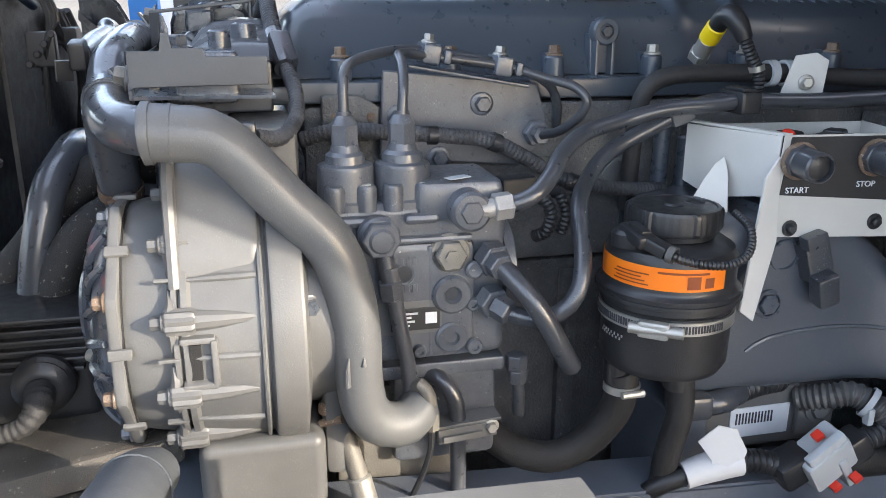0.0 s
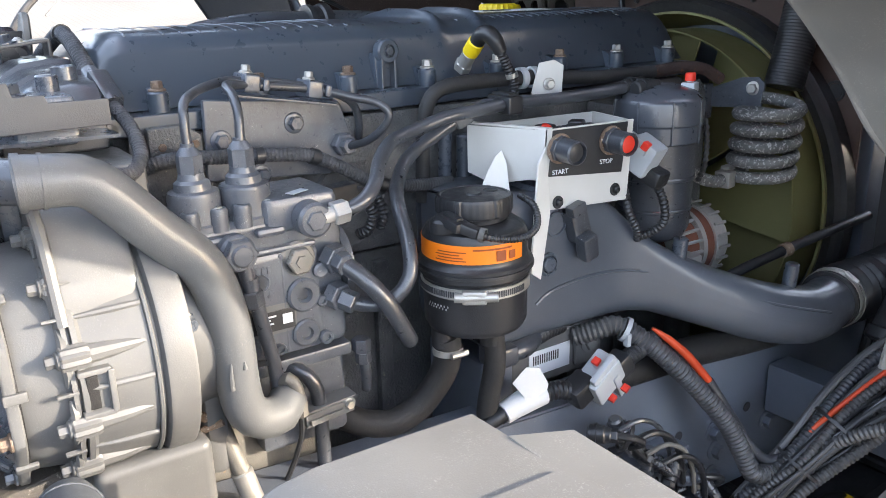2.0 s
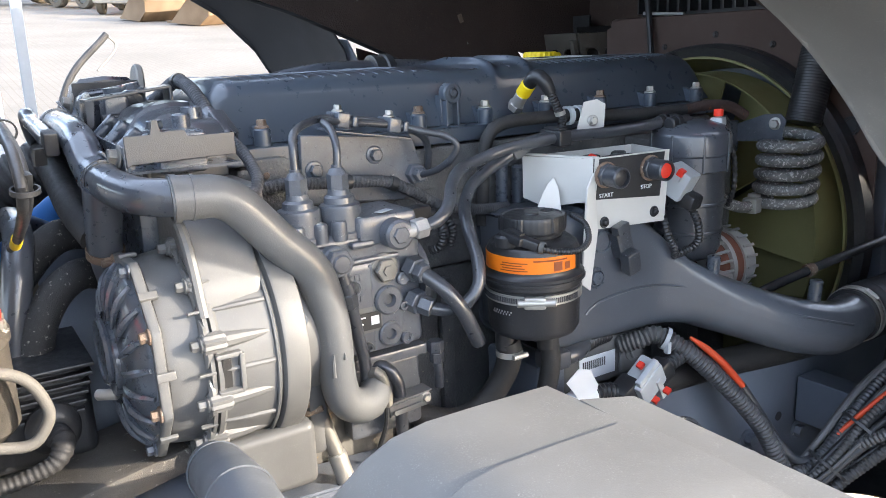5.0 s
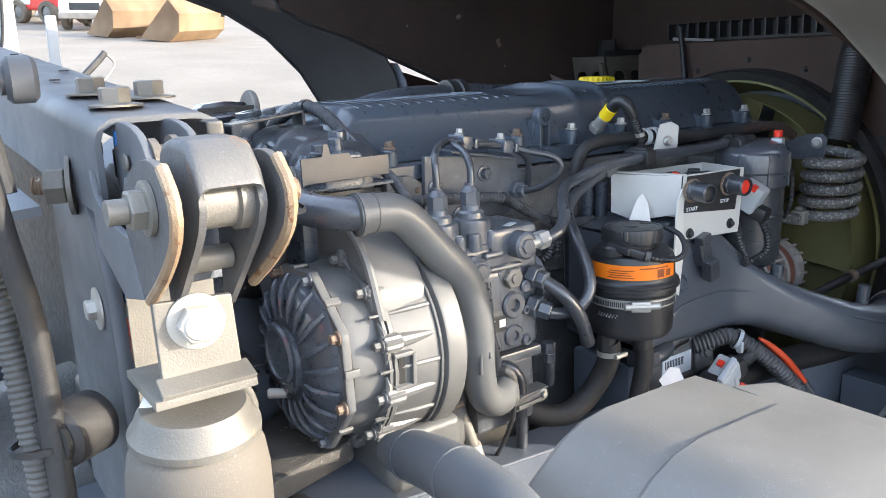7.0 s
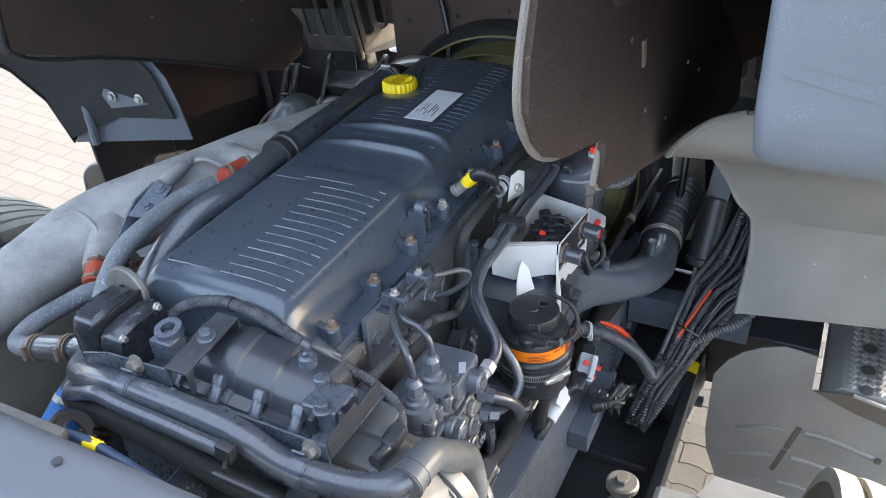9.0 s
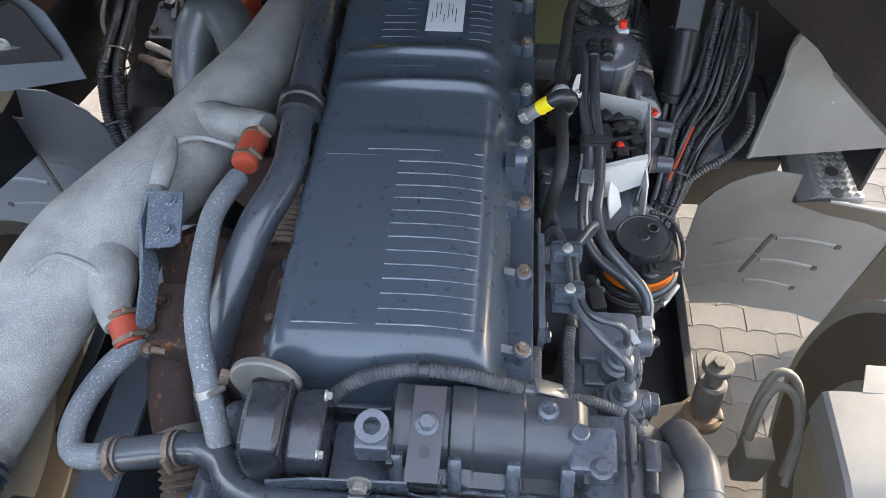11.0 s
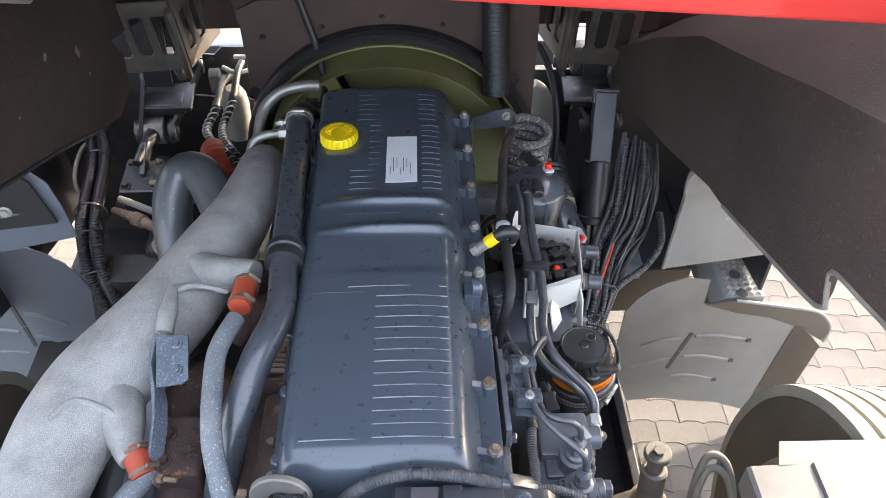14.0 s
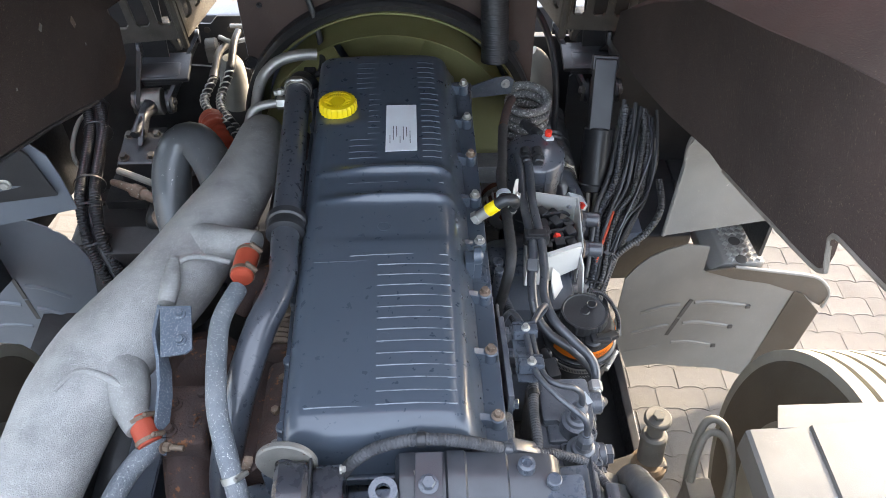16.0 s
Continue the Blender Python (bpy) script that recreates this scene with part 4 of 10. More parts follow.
# ---- coolant rail along the head ----
cr = thing("coolant_line", (0.25, 0.5, 1.15), "black rubber coolant line along the cylinder head", "hose")
part("line", tube([(0.232, 0.405, 1.08), (0.242, 0.402, 1.16), (0.250, 0.402, 1.222), (0.256, 0.412, 1.256), (0.26, 0.446, 1.272), (0.26, 0.541, 1.274), (0.26, 0.622, 1.272), (0.26, 0.699, 1.266), (0.27, 0.759, 1.262), (0.278, 0.84, 1.262), (0.285, 0.90, 1.262)], 0.0125, 14), RUBBER, cr)
part("tip_pipe", tube([(0.285, 0.90, 1.262), (0.30, 0.96, 1.268), (0.315, 1.01, 1.262), (0.325, 1.05, 1.24)], 0.0115, 14), RUST, cr)
stand = thing("branch_pipes", (0.235, 0.42, 1.0), "short upright grey branch pipes on the head", "pipe")
part("pipe", cyl((0.232, 0.45, 1.06), (0.238, 0.45, 1.20), 0.012, 16, 0.003), PAINT, stand)
part("pipe", cyl((0.232, 0.49, 1.05), (0.238, 0.49, 1.185), 0.014, 16, 0.003), PAINT, stand)
part("flange", box(0.204, 0.235, 0.43, 0.52, 1.05, 1.08, 0.004), PAINT, stand)

# ---- braided looms ----
loom = thing("wiring_loom", (0.27, 0.15, 1.1), "braided grey wiring loom strapped along the head", "cable loom")
part("braided_sleeve", tube([(0.255, -0.06, 1.20), (0.268, -0.013, 1.212), (0.270, 0.059, 1.207), (0.278, 0.130, 1.202), (0.280, 0.183, 1.194), (0.280, 0.231, 1.170), (0.280, 0.288, 1.137), (0.272, 0.343, 1.124), (0.262, 0.391, 1.116), (0.25, 0.45, 1.11)], 0.0105, 12, pitch=0.006, depth=0.0009), SLEEVE, loom)
for p, ax in (((0.2755, 0.105, 1.2035), (0, 1, -0.05)), ((0.28, 0.188, 1.192), (0, 1, -0.4)), ((0.278, 0.30, 1.133), (0, 1, -0.4))):
    part("tape_band", ringband(p, ax, 0.0108, 0.012, 0.0015, 16), BLACK, loom)
part("plug", join(obox((0.33, 0.20, 1.145), (0.03, 0.05, 0.026), (0, 0, 12), 0.005), cyl((0.33, 0.222, 1.143), (0.322, 0.26, 1.132), 0.009, 12)), BLACK, loom)
part("corrugated_lead", tube([(0.34, 0.232, 1.135), (0.345, 0.245, 1.11), (0.34, 0.24, 1.085), (0.325, 0.232, 1.075)], 0.009, 10, pitch=0.006, depth=0.0015), BLACK, loom)
part("corrugated_lead", tube([(0.33, 0.262, 1.13), (0.338, 0.268, 1.105), (0.335, 0.262, 1.08)], 0.008, 10, pitch=0.006, depth=0.0015), BLACK, loom)
arch = thing("wiring_loom", (0.15, -0.1, 1.22), "grey braided cable arching over the rear of the engine", "cable loom")
part("braided_sleeve", tube([(-0.10, -0.115, 1.30), (-0.075, -0.105, 1.335), (-0.03, -0.092, 1.36), (0.03, -0.088, 1.374), (0.075, -0.088, 1.372), (0.13, -0.088, 1.358), (0.185, -0.085, 1.328)], 0.0115, 14, pitch=0.006, depth=0.0009), SLEEVE, arch)
part("plug", join(tube([(0.185, -0.085, 1.328), (0.215, -0.08, 1.308), (0.25, -0.074, 1.288)], [0.012, 0.0165, 0.014], 12), obox((0.222, -0.076, 1.305), (0.06, 0.028, 0.03), (0, 36, 10), 0.006)), HOSE, arch)
part("braided_sleeve", tube([(0.25, -0.074, 1.288), (0.29, -0.067, 1.268), (0.322, -0.067, 1.25), (0.35, -0.072, 1.236), (0.372, -0.09, 1.222), (0.385, -0.115, 1.225)], 0.0095, 12, pitch=0.006, depth=0.0008), SLEEVE, arch)
part("tape_band", ringband((0.045, -0.088, 1.3745), (1, 0, 0), 0.0118, 0.014, 0.002, 16), BLACK, arch)
part("sensor_plug", join(obox((0.388, -0.14, 1.232), (0.026, 0.05, 0.024), (0, 0, 0), 0.005), cyl((0.388, -0.165, 1.232), (0.385, -0.2, 1.237), 0.011, 12)), HOSE, arch)

# ---- rear of the engine: breather box, tray and lifting eye ----
breather = thing("breather_box", (-0.135, -0.175, 1.236), "black plastic breather box on the rear of the engine", "breather")
for x0, x1 in ((-0.200, -0.143), (-0.139, -0.088)):
    rows = []
    for k in range(9):
        a = math.pi * k / 8
        rows.append([(x, -0.172 - 0.064 * math.copysign(abs(math.cos(a)) ** 0.45, math.cos(a)), 1.268 + (0.118 - 0.02 * (x0 > -0.15)) * abs(math.sin(a)) ** 0.4) for x in (x0, x0 + 0.008, x1 - 0.008, x1)])
    for row in rows:
        row[0] = (row[0][0], -0.172 + (row[0][1] + 0.172) * 0.92, 1.268 + (row[0][2] - 1.268) * 0.94)
        row[3] = (row[3][0], -0.172 + (row[3][1] + 0.172) * 0.92, 1.268 + (row[3][2] - 1.268) * 0.94)
    shell = bmesh.new()
    grid = [[shell.verts.new(p) for p in row] for row in rows]
    for a, b in zip(grid, grid[1:]):
        for k in range(3):
            shell.faces.new((a[k], a[k + 1], b[k + 1], b[k]))
    shell.faces.new([row[0] for row in grid])
    shell.faces.new([row[3] for row in grid][::-1])
    bmesh.ops.recalc_face_normals(shell, faces=shell.faces[:])
    part("half_shell", shell, GLOSSBLACK, breather, sharp=40)
part("seam", box(-0.1435, -0.1385, -0.230, -0.114, 1.258, 1.376, 0.002), BLACK, breather)
for y in (-0.215, -0.13):
    part("bolt", bolt((-0.093, y, 1.352 if y < -0.2 else 1.36), (1, 0, 0), 0.006, 0.006), ZINC, breather)
part("foot", box(-0.19, -0.10, -0.23, -0.12, 1.236, 1.264, 0.004), PAINT, breather)
eye = thing("lifting_eye", (-0.19, -0.12, 1.24), "thick grey steel lifting eye on the rear of the engine", "lifting eye")
part("ring", lathe([(0.019, -0.007), (0.05, -0.007), (0.053, -0.004), (0.053, 0.004), (0.05, 0.007), (0.019, 0.007), (0.019, -0.007)], (-0.185, -0.108, 1.352), (-0.06, -1, 0.10), 36), GRIMEBOLT, eye)
part("stem", box(-0.235, -0.15, -0.11, -0.085, 1.236, 1.33, 0.004), PAINT, eye)
part("bolt", bolt((-0.20, -0.11, 1.275), (0, -1, 0), 0.012, 0.012), RUSTBOLT, eye)
tray = thing("rear_bracket_tray", (0.15, -0.24, 1.236), "dark painted steel bracket tray across the engine's rear", "bracket")
part("lip", join(slab([(-0.165, -0.246, 1.287), (0.035, -0.246, 1.283), (0.035, -0.246, 1.352), (-0.10, -0.246, 1.345), (-0.165, -0.246, 1.325)], 0.004, 0.001), slab([(0.035, -0.246, 1.268), (0.338, -0.246, 1.262), (0.338, -0.246, 1.300), (0.05, -0.246, 1.305), (0.035, -0.246, 1.312)], 0.004, 0.001)), PAINT, tray)
part("side_plate", slab([(0.340, -0.246, 1.272), (0.342, -0.240, 1.276), (0.344, -0.098, 1.278), (0.344, -0.098, 1.309), (0.343, -0.163, 1.309), (0.342, -0.166, 1.318), (0.342, -0.198, 1.318), (0.341, -0.201, 1.334), (0.341, -0.208, 1.334), (0.341, -0.212, 1.315), (0.339, -0.246, 1.315)], 0.004, 0.001), HOOD, tray)
part("plate_hole", cyl((0.3415, -0.213, 1.286), (0.3445, -0.213, 1.286), 0.0055, 16), INK, tray)
part("tray_plate", slab([(-0.085, -0.246, 1.283), (0.335, -0.246, 1.264), (0.343, -0.09, 1.264), (-0.085, -0.13, 1.27)], 0.004), PAINT, tray)
part("strap", join(slab([(0.03, -0.246, 1.352), (0.076, -0.246, 1.352), (0.080, -0.11, 1.368), (0.034, -0.11, 1.368)], 0.005, 0.001), box(0.034, 0.080, -0.114, -0.108, 1.26, 1.368, 0.002), slab([(0.076, -0.246, 1.352), (0.080, -0.232, 1.353), (0.078, -0.236, 1.312), (0.076, -0.246, 1.305)], 0.004, 0.001)), HOOD, tray)
part("lug_ring", join(lathe([(0.0125, -0.008), (0.024, -0.008), (0.024, 0.008), (0.0125, 0.008), (0.0125, -0.008)], (-0.02, -0.175, 1.362), (0, -0.15, 1), 26), obox((-0.02, -0.185, 1.335), (0.05, 0.04, 0.045), (0, 0, 0), 0.006)), PAINT, tray)
part("bolt", bolt((0.055, -0.165, 1.3635), (0, -0.15, 1), 0.012, 0.01), PAINT, tray)
part("strap_hole", cyl((0.055, -0.205, 1.3575), (0.055, -0.2055, 1.3600), 0.008, 16), BLACK, tray)
part("bolt", bolt((-0.03, -0.249, 1.345), (0, -1, 0.2), 0.012, 0.012), GRIMEBOLT, tray)
part("bolt", bolt((0.31, -0.249, 1.285), (0, -1, 0.2), 0.012, 0.012), GRIMEBOLT, tray)
gcov = thing("timing_cover", (0.16, -0.15, 1.23), "dusty grey ribbed timing-case cover behind the head", "engine cover")


def fall(x):
    return 0.012 * max(0.0, x) / 0.1 * 0.55


def hood_row(x, lift=0.0):
    """The hood's section at x: a flat top, a rounded shoulder and a scalloped skirt."""
    f = fall(x)
    return [(x, -0.088, 1.300), (x, -0.094, 1.344 - f + lift), (x, -0.125, 1.346 - f + lift), (x, -0.158, 1.342 - f + lift), (x, -0.178, 1.332 - f + lift), (x, -0.192, 1.314 - f + lift), (x, -0.200, 1.296 - f + lift), (x, -0.222, 1.292 - f), (x, -0.226, 1.286 - f), (x, -0.222, 1.280 - f), (x, -0.212, 1.262)]


part("hood", sheet([hood_row(x, d) for x, d in ((0.0, -0.012), (0.006, -0.002), (0.02, 0), (0.084, 0), (0.088, 0.006), (0.118, 0.006), (0.122, 0.0), (0.19, 0.0), (0.194, -0.006), (0.262, -0.006), (0.275, -0.012), (0.285, -0.025))], 0.004), HOOD, gcov, sharp=28)
part("end_cap", box(-0.002, 0.010, -0.212, -0.092, 1.24, 1.325, 0.004), HOOD, gcov)
part("end_cap", box(0.276, 0.288, -0.212, -0.092, 1.24, 1.30, 0.004), HOOD, gcov)
for k, x in enumerate((0.012, 0.095, 0.178, 0.255)):
    z = 1.292 - fall(x)
    b = part("bolt_boss", join(cyl((x, -0.198, z + 0.022), (x, -0.232, z - 0.010), 0.0105, 16, 0.002), obox((x, -0.196, z + 0.018), (0.022, 0.03, 0.024), (-45, 0, 0), 0.006)), PAINT, gcov)
    part("bolt", bolt((x, -0.230, z - 0.008), (0, -0.73, -0.68), 0.0068, 0.010), PAINT, b)
    for d in (-0.024, 0.024):
        part("gusset", slab([(x + d * 0.4, -0.222, z + 0.004), (x + d, -0.224, z - 0.004), (x + d * 1.1, -0.216, z - 0.034), (x + d * 0.9, -0.212, z - 0.012)], 0.003), PAINT, b)
part("cover_rim", tube([(x, -0.2275 - (0.003 if k % 2 else 0), 1.287 - fall(x)) for k, x in enumerate(np.linspace(0.0, 0.285, 15))], 0.0042, 8), PAINT, gcov)
part("thin_line", tube([(0.02, -0.234, 1.30), (0.06, -0.236, 1.296), (0.13, -0.236, 1.288), (0.20, -0.236, 1.28), (0.26, -0.234, 1.272)], 0.0025, 6), BLACK, gcov)
part("rub_mark", slab([(0.03, -0.13, 1.3455), (0.055, -0.128, 1.344), (0.052, -0.142, 1.343), (0.034, -0.146, 1.3445)], 0.001), GRIMEBOLT, gcov)
part("corner_block", join(box(0.255, 0.325, -0.2, -0.13, 1.255, 1.315, 0.008), cyl((0.27, -0.15, 1.30), (0.27, -0.15, 1.335), 0.013, 18, 0.002)), PAINT, gcov)
part("bolt", bolt((0.30, -0.195, 1.315), (0, 0, 1), 0.0115, 0.012), PAINT, gcov)
part("corner_post", lathe([(0.017, 0), (0.015, 0.03), (0.009, 0.032), (0.007, 0.028), (0, 0.028)], (0.225, -0.122, 1.31), (0, 0, 1), 20), PAINT, gcov)

# ---- cast gear housing at the engine's rear corner ----
HX, HZ = 0.351, 1.02
gear = thing("gear_housing", (HX, -0.17, 0.83), "silver-grey cast gear housing with dark ribbed rear cap", "gear housing")
OCT = [radians(26 + 45 * k) for k in range(8)]


def octagon(a, i):
    """Straight flats between eight corners."""
    d = (a + math.pi / 2 - OCT[0]) % (math.pi / 4) - math.pi / 8
    return math.cos(math.pi / 8) / math.cos(d) * 1.03


def rim(a, r, y):
    return (HX + r * math.cos(a), y, HZ + r * math.sin(a))


part("drum", lathe([(0.0, 0), (0.126, 0), (0.130, 0.004), (0.134, 0.02), (0.138, 0.048), (0.143, 0.052), (0.1505, 0.053), (0.1505, 0.058), (0.142, 0.059), (0.142, 0.061), (0.1505, 0.062), (0.1505, 0.068), (0.147, 0.072), (0.150, 0.10), (0.1525, 0.138), (0.150, 0.142), (0.150, 0.147), (0.159, 0.15), (0.1605, 0.154), (0.1605, 0.18), (0.158, 0.184), (0.12, 0.19), (0.12, 0.23), (0, 0.23)], (HX, -0.262, HZ), (0, 1, 0), 72), SILVER, gear)
part("flange", lathe([(0.10, 0), (0.140, 0), (0.1425, 0.003), (0.1425, 0.011), (0.140, 0.013), (0.10, 0.013)], (HX, -0.272, HZ), (0, 1, 0), 96, lambda a, i: octagon(-a, i) if 0 < i < 5 else 1), SILVER, gear, sharp=40)
part("gasket_line", lathe([(0.10, 0), (0.1345, 0), (0.1345, 0.002), (0.10, 0.002)], (HX, -0.2595, HZ), (0, 1, 0), 72), GREASE_SHADE, gear, "dark gasket seam")
part("top_hump", join(prism([(HX + 0.128, 1.075), (HX + 0.12, 1.125), (HX + 0.09, 1.175), (HX + 0.06, 1.205), (HX + 0.03, 1.222), (HX - 0.12, 1.232), (HX - 0.14, 1.1), (HX, 1.05)], "y", -0.208, -0.118, 0.012), box(HX - 0.12, HX + 0.02, -0.15, -0.07, 1.13, 1.236, 0.012)), SILVER, gear)
part("hump_rib", tube([(HX + 0.128, -0.205, 1.09), (HX + 0.098, -0.206, 1.17), (HX + 0.066, -0.207, 1.205), (HX + 0.03, -0.207, 1.226)], 0.007, 8), SILVER, gear)
cap2 = part("rear_cap", lathe([(0.0, 0), (0.05, 0.0), (0.052, 0.003), (0.052, 0.008), (0.075, 0.010), (0.105, 0.017), (0.122, 0.028), (0.128, 0.036), (0.129, 0.040)], (HX, -0.307, HZ), (0, 1, 0), 64), PAINT, gear, "dark grey domed rear cap")
for k in range(20):
    a = 2 * math.pi * k / 20
    pts = [(HX + r * math.cos(a + t), -0.309 + 0.62 * h, HZ + r * math.sin(a + t)) for r, h, t in ((0.066, 0.012, 0), (0.09, 0.017, 0.05), (0.110, 0.030, 0.1), (0.127, 0.052, 0.13))]
    part("cap_rib", tube(pts, [0.002, 0.005, 0.0055, 0.0035], 6, 0.02), PAINT, cap2)
part("hub_disc", lathe([(0.046, 0), (0.048, 0.004), (0.044, 0.008), (0.038, 0.0085), (0.036, 0.006), (0.0, 0.006)], (HX, -0.307, HZ + 0.012), (0, -1, 0), 40), PAINT, cap2)
for k, a in enumerate(OCT):
    part("bolt", bolt(rim(a, 0.134, -0.272), (0, -1, 0), 0.0075, 0.009), RUSTBOLT if k in (0, 2, 7) else PAINT, gear)
    b = a + 0.39
    part("flange_tab", obox(rim(b, 0.137, -0.262), (0.006, 0.024, 0.012), (0, -math.degrees(b), 0), 0.002), SILVER, gear)
for a in (78, 47, 16, -15, -46, -77):
    a = radians(a)
    lug2 = part("bolt_boss", join(lathe([(0.0115, 0), (0.0130, 0.002), (0.0130, 0.026), (0.011, 0.03)], rim(a, 0.150, -0.2165), (0, 1, 0), 36, lambda w, i: 1 + 0.08 * math.cos(9 * w)), tube([rim(a, 0.146, -0.200), rim(a, 0.148, -0.165), rim(a, 0.147, -0.125)], [0.0125, 0.0095, 0.005], 10)), SILVER, gear)
    part("bolt", bolt(rim(a, 0.150, -0.2165), (0, -1, 0), 0.0072, 0.010), SILVER, lug2)
    for d in (-0.12, 0.12):
        part("gusset", tube([rim(a + d * 0.5, 0.150, -0.211), rim(a + d, 0.148, -0.210), rim(a + d * 1.8, 0.144, -0.212)], [0.006, 0.005, 0.002], 6), SILVER, lug2)
for a in (32, 1, -31):
    a = radians(a)
    part("rib", tube([rim(a, 0.1475, -0.195), rim(a, 0.1505, -0.16), rim(a, 0.152, -0.125)], [0.0025, 0.0045, 0.004], 8), SILVER, gear)
    part("gusset", obox(rim(a, 0.149, -0.214), (0.006, 0.022, 0.004), (0, -math.degrees(a), 0), 0.001), SILVER, gear)
part("window_rim", join(obox((HX + 0.150, -0.186, 1.043), (0.012, 0.034, 0.007), (0, 0, 0), 0.002), obox((HX + 0.148, -0.186, 0.993), (0.012, 0.034, 0.007), (0, 12, 0), 0.002), obox((HX + 0.151, -0.170, 1.018), (0.011, 0.007, 0.052), (0, 4, 0), 0.002)), SILVER, gear)
part("window_recess", obox((HX + 0.1475, -0.189, 1.018), (0.006, 0.012, 0.04), (0, 4, 0), 0.001), GREASE_SHADE, gear, "dark inspection slot")
part("drip_lip", tube([rim(radians(q), 0.1545, -0.121) for q in range(-70, 80, 10)], 0.0028, 6), SILVER, gear)
part("foot", join(box(HX - 0.04, HX + 0.115, -0.20, -0.06, 0.80, 0.90, 0.014, 3), box(HX - 0.06, HX + 0.09, -0.06, -0.03, 0.83, 0.95, 0.01)), SILVER, gear)
part("side_bolt", bolt((HX + 0.11, -0.072, 1.055), (1, 0.2, 0), 0.009, 0.01), PAINT, gear)

# ---- coolant pipe across the rear and down in front of the pump ----
cp = thing("coolant_pipe", (0.2, -0.2, 0.86), "long painted coolant pipe with rubber sleeve and clips", "pipe")
part("rear_pipe", tube([(-0.345, -0.158, 1.205), (-0.30, -0.162, 1.215), (-0.262, -0.185, 1.228), (-0.235, -0.222, 1.245), (-0.19, -0.25, 1.268), (-0.12, -0.268, 1.295), (-0.03, -0.276, 1.312), (0.08, -0.278, 1.312), (0.17, -0.278, 1.304), (0.225, -0.280, 1.290), (0.265, -0.279, 1.268), (0.31, -0.274, 1.258), (0.36, -0.268, 1.252), (0.405, -0.255, 1.247), (0.436, -0.236, 1.245), (0.455, -0.205, 1.243)], 0.0245, 20), DPIPE, cp, "dark glossy pipe section")
part("grey_hose", tube([(0.454, -0.222, 1.2435), (0.457, -0.197, 1.243), (0.460, -0.15, 1.233), (0.462, -0.093, 1.172), (0.463, -0.045, 1.117), (0.462, -0.024, 1.04), (0.461, -0.02, 0.958), (0.460, -0.012, 0.92), (0.456, 0.008, 0.90), (0.446, 0.036, 0.894), (0.428, 0.058, 0.905)], [0.029, 0.0285, 0.0275, 0.0275, 0.0275, 0.0268, 0.0265, 0.0265, 0.0265, 0.0265, 0.025], 22), PIPE, cp, "grey painted rubber hose")
part("paint_drip", join(tube([(0.4865, -0.034, 1.0), (0.4875, -0.036, 0.985), (0.487, -0.036, 0.967)], [0.001, 0.003, 0.0035], 8, 0.004), tube([(0.488, -0.018, 1.0), (0.4885, -0.018, 0.99)], [0.001, 0.003], 8, 0.004)), PIPE, cp)
part("joint_band", ringband((0.4545, -0.218, 1.2435), (0.05, 1, 0), 0.0285, 0.008, 0.0025), PIPE, cp)
part("joint_band", ringband((0.457, -0.197, 1.243), (0.05, 1, -0.05), 0.0285, 0.004, 0.0012), PIPE, cp)
for p, ax, pm in (((-0.03, -0.276, 1.312), (1, 0, 0.03), (-0.03, -0.252, 1.345)), ((0.30, -0.275, 1.2595), (1, 0.1, -0.18), (0.30, -0.25, 1.285))):
    part("pipe_clip", join(ringband(p, ax, 0.0252, 0.022, 0.003), ringband(p, ax, 0.0252, 0.030, 0.0018), obox((Vector(p) + Vector(pm)) / 2 + Vector((0, 0.004, 0.006)), (0.024, 0.004, 0.04), (35, 0, 0), 0.001)), PAINT, cp)
part("hose_sleeve", tube([(-0.47, -0.165, 1.172), (-0.41, -0.162, 1.185), (-0.335, -0.159, 1.207)], 0.027, 18), HOSE, cp)
for p in ((-0.455, -0.1645, 1.175), (-0.352, -0.1595, 1.203)):
    part("rusty_clamp", join(hose_clamp(p, (1, 0.03, 0.25), 0.0275, RUST, 0.010, (0, -1, 0.3)), ringband(Vector(p) + Vector((0.013, 0, 0.003)), (1, 0.03, 0.25), 0.0275, 0.004, 0.002)), RUSTBOLT, cp)
RISER = surface("speckled_grey_hose", (0.13, 0.15, 0.17), (0.22, 0.235, 0.25), 0.5, 0, 60, 0.9, (0.50, 0.51, 0.50), 240, 0.58, 260)
part("elbow_hose", tube([(-0.463, -0.165, 1.173), (-0.51, -0.166, 1.163), (-0.538, -0.152, 1.158), (-0.55, -0.11, 1.16), (-0.542, -0.06, 1.163), (-0.52, -0.01, 1.17), (-0.488, 0.024, 1.185), (-0.477, 0.045, 1.2)], 0.0215, 18), RISER, cp, "speckled grey elbow hose")
part("riser", tube([(-0.322, 0.296, 1.34), (-0.343, 0.215, 1.345), (-0.34, 0.13, 1.345), (-0.325, 0.02, 1.342), (-0.305, -0.052, 1.322), (-0.285, -0.11, 1.285), (-0.27, -0.16, 1.235)], 0.0195, 18), RISER, cp, "speckled grey riser hose")
part("riser_clamp", join(hose_clamp((-0.288, -0.101, 1.292), (0.3, -0.6, -0.6), 0.020, ZINC, 0.012, (0.5, 0, 0.6))), ZINC, cp)
part("screw_lug", obox((-0.262, -0.085, 1.312), (0.016, 0.014, 0.03), (0, 20, 0), 0.003), RUSTBOLT, cp)
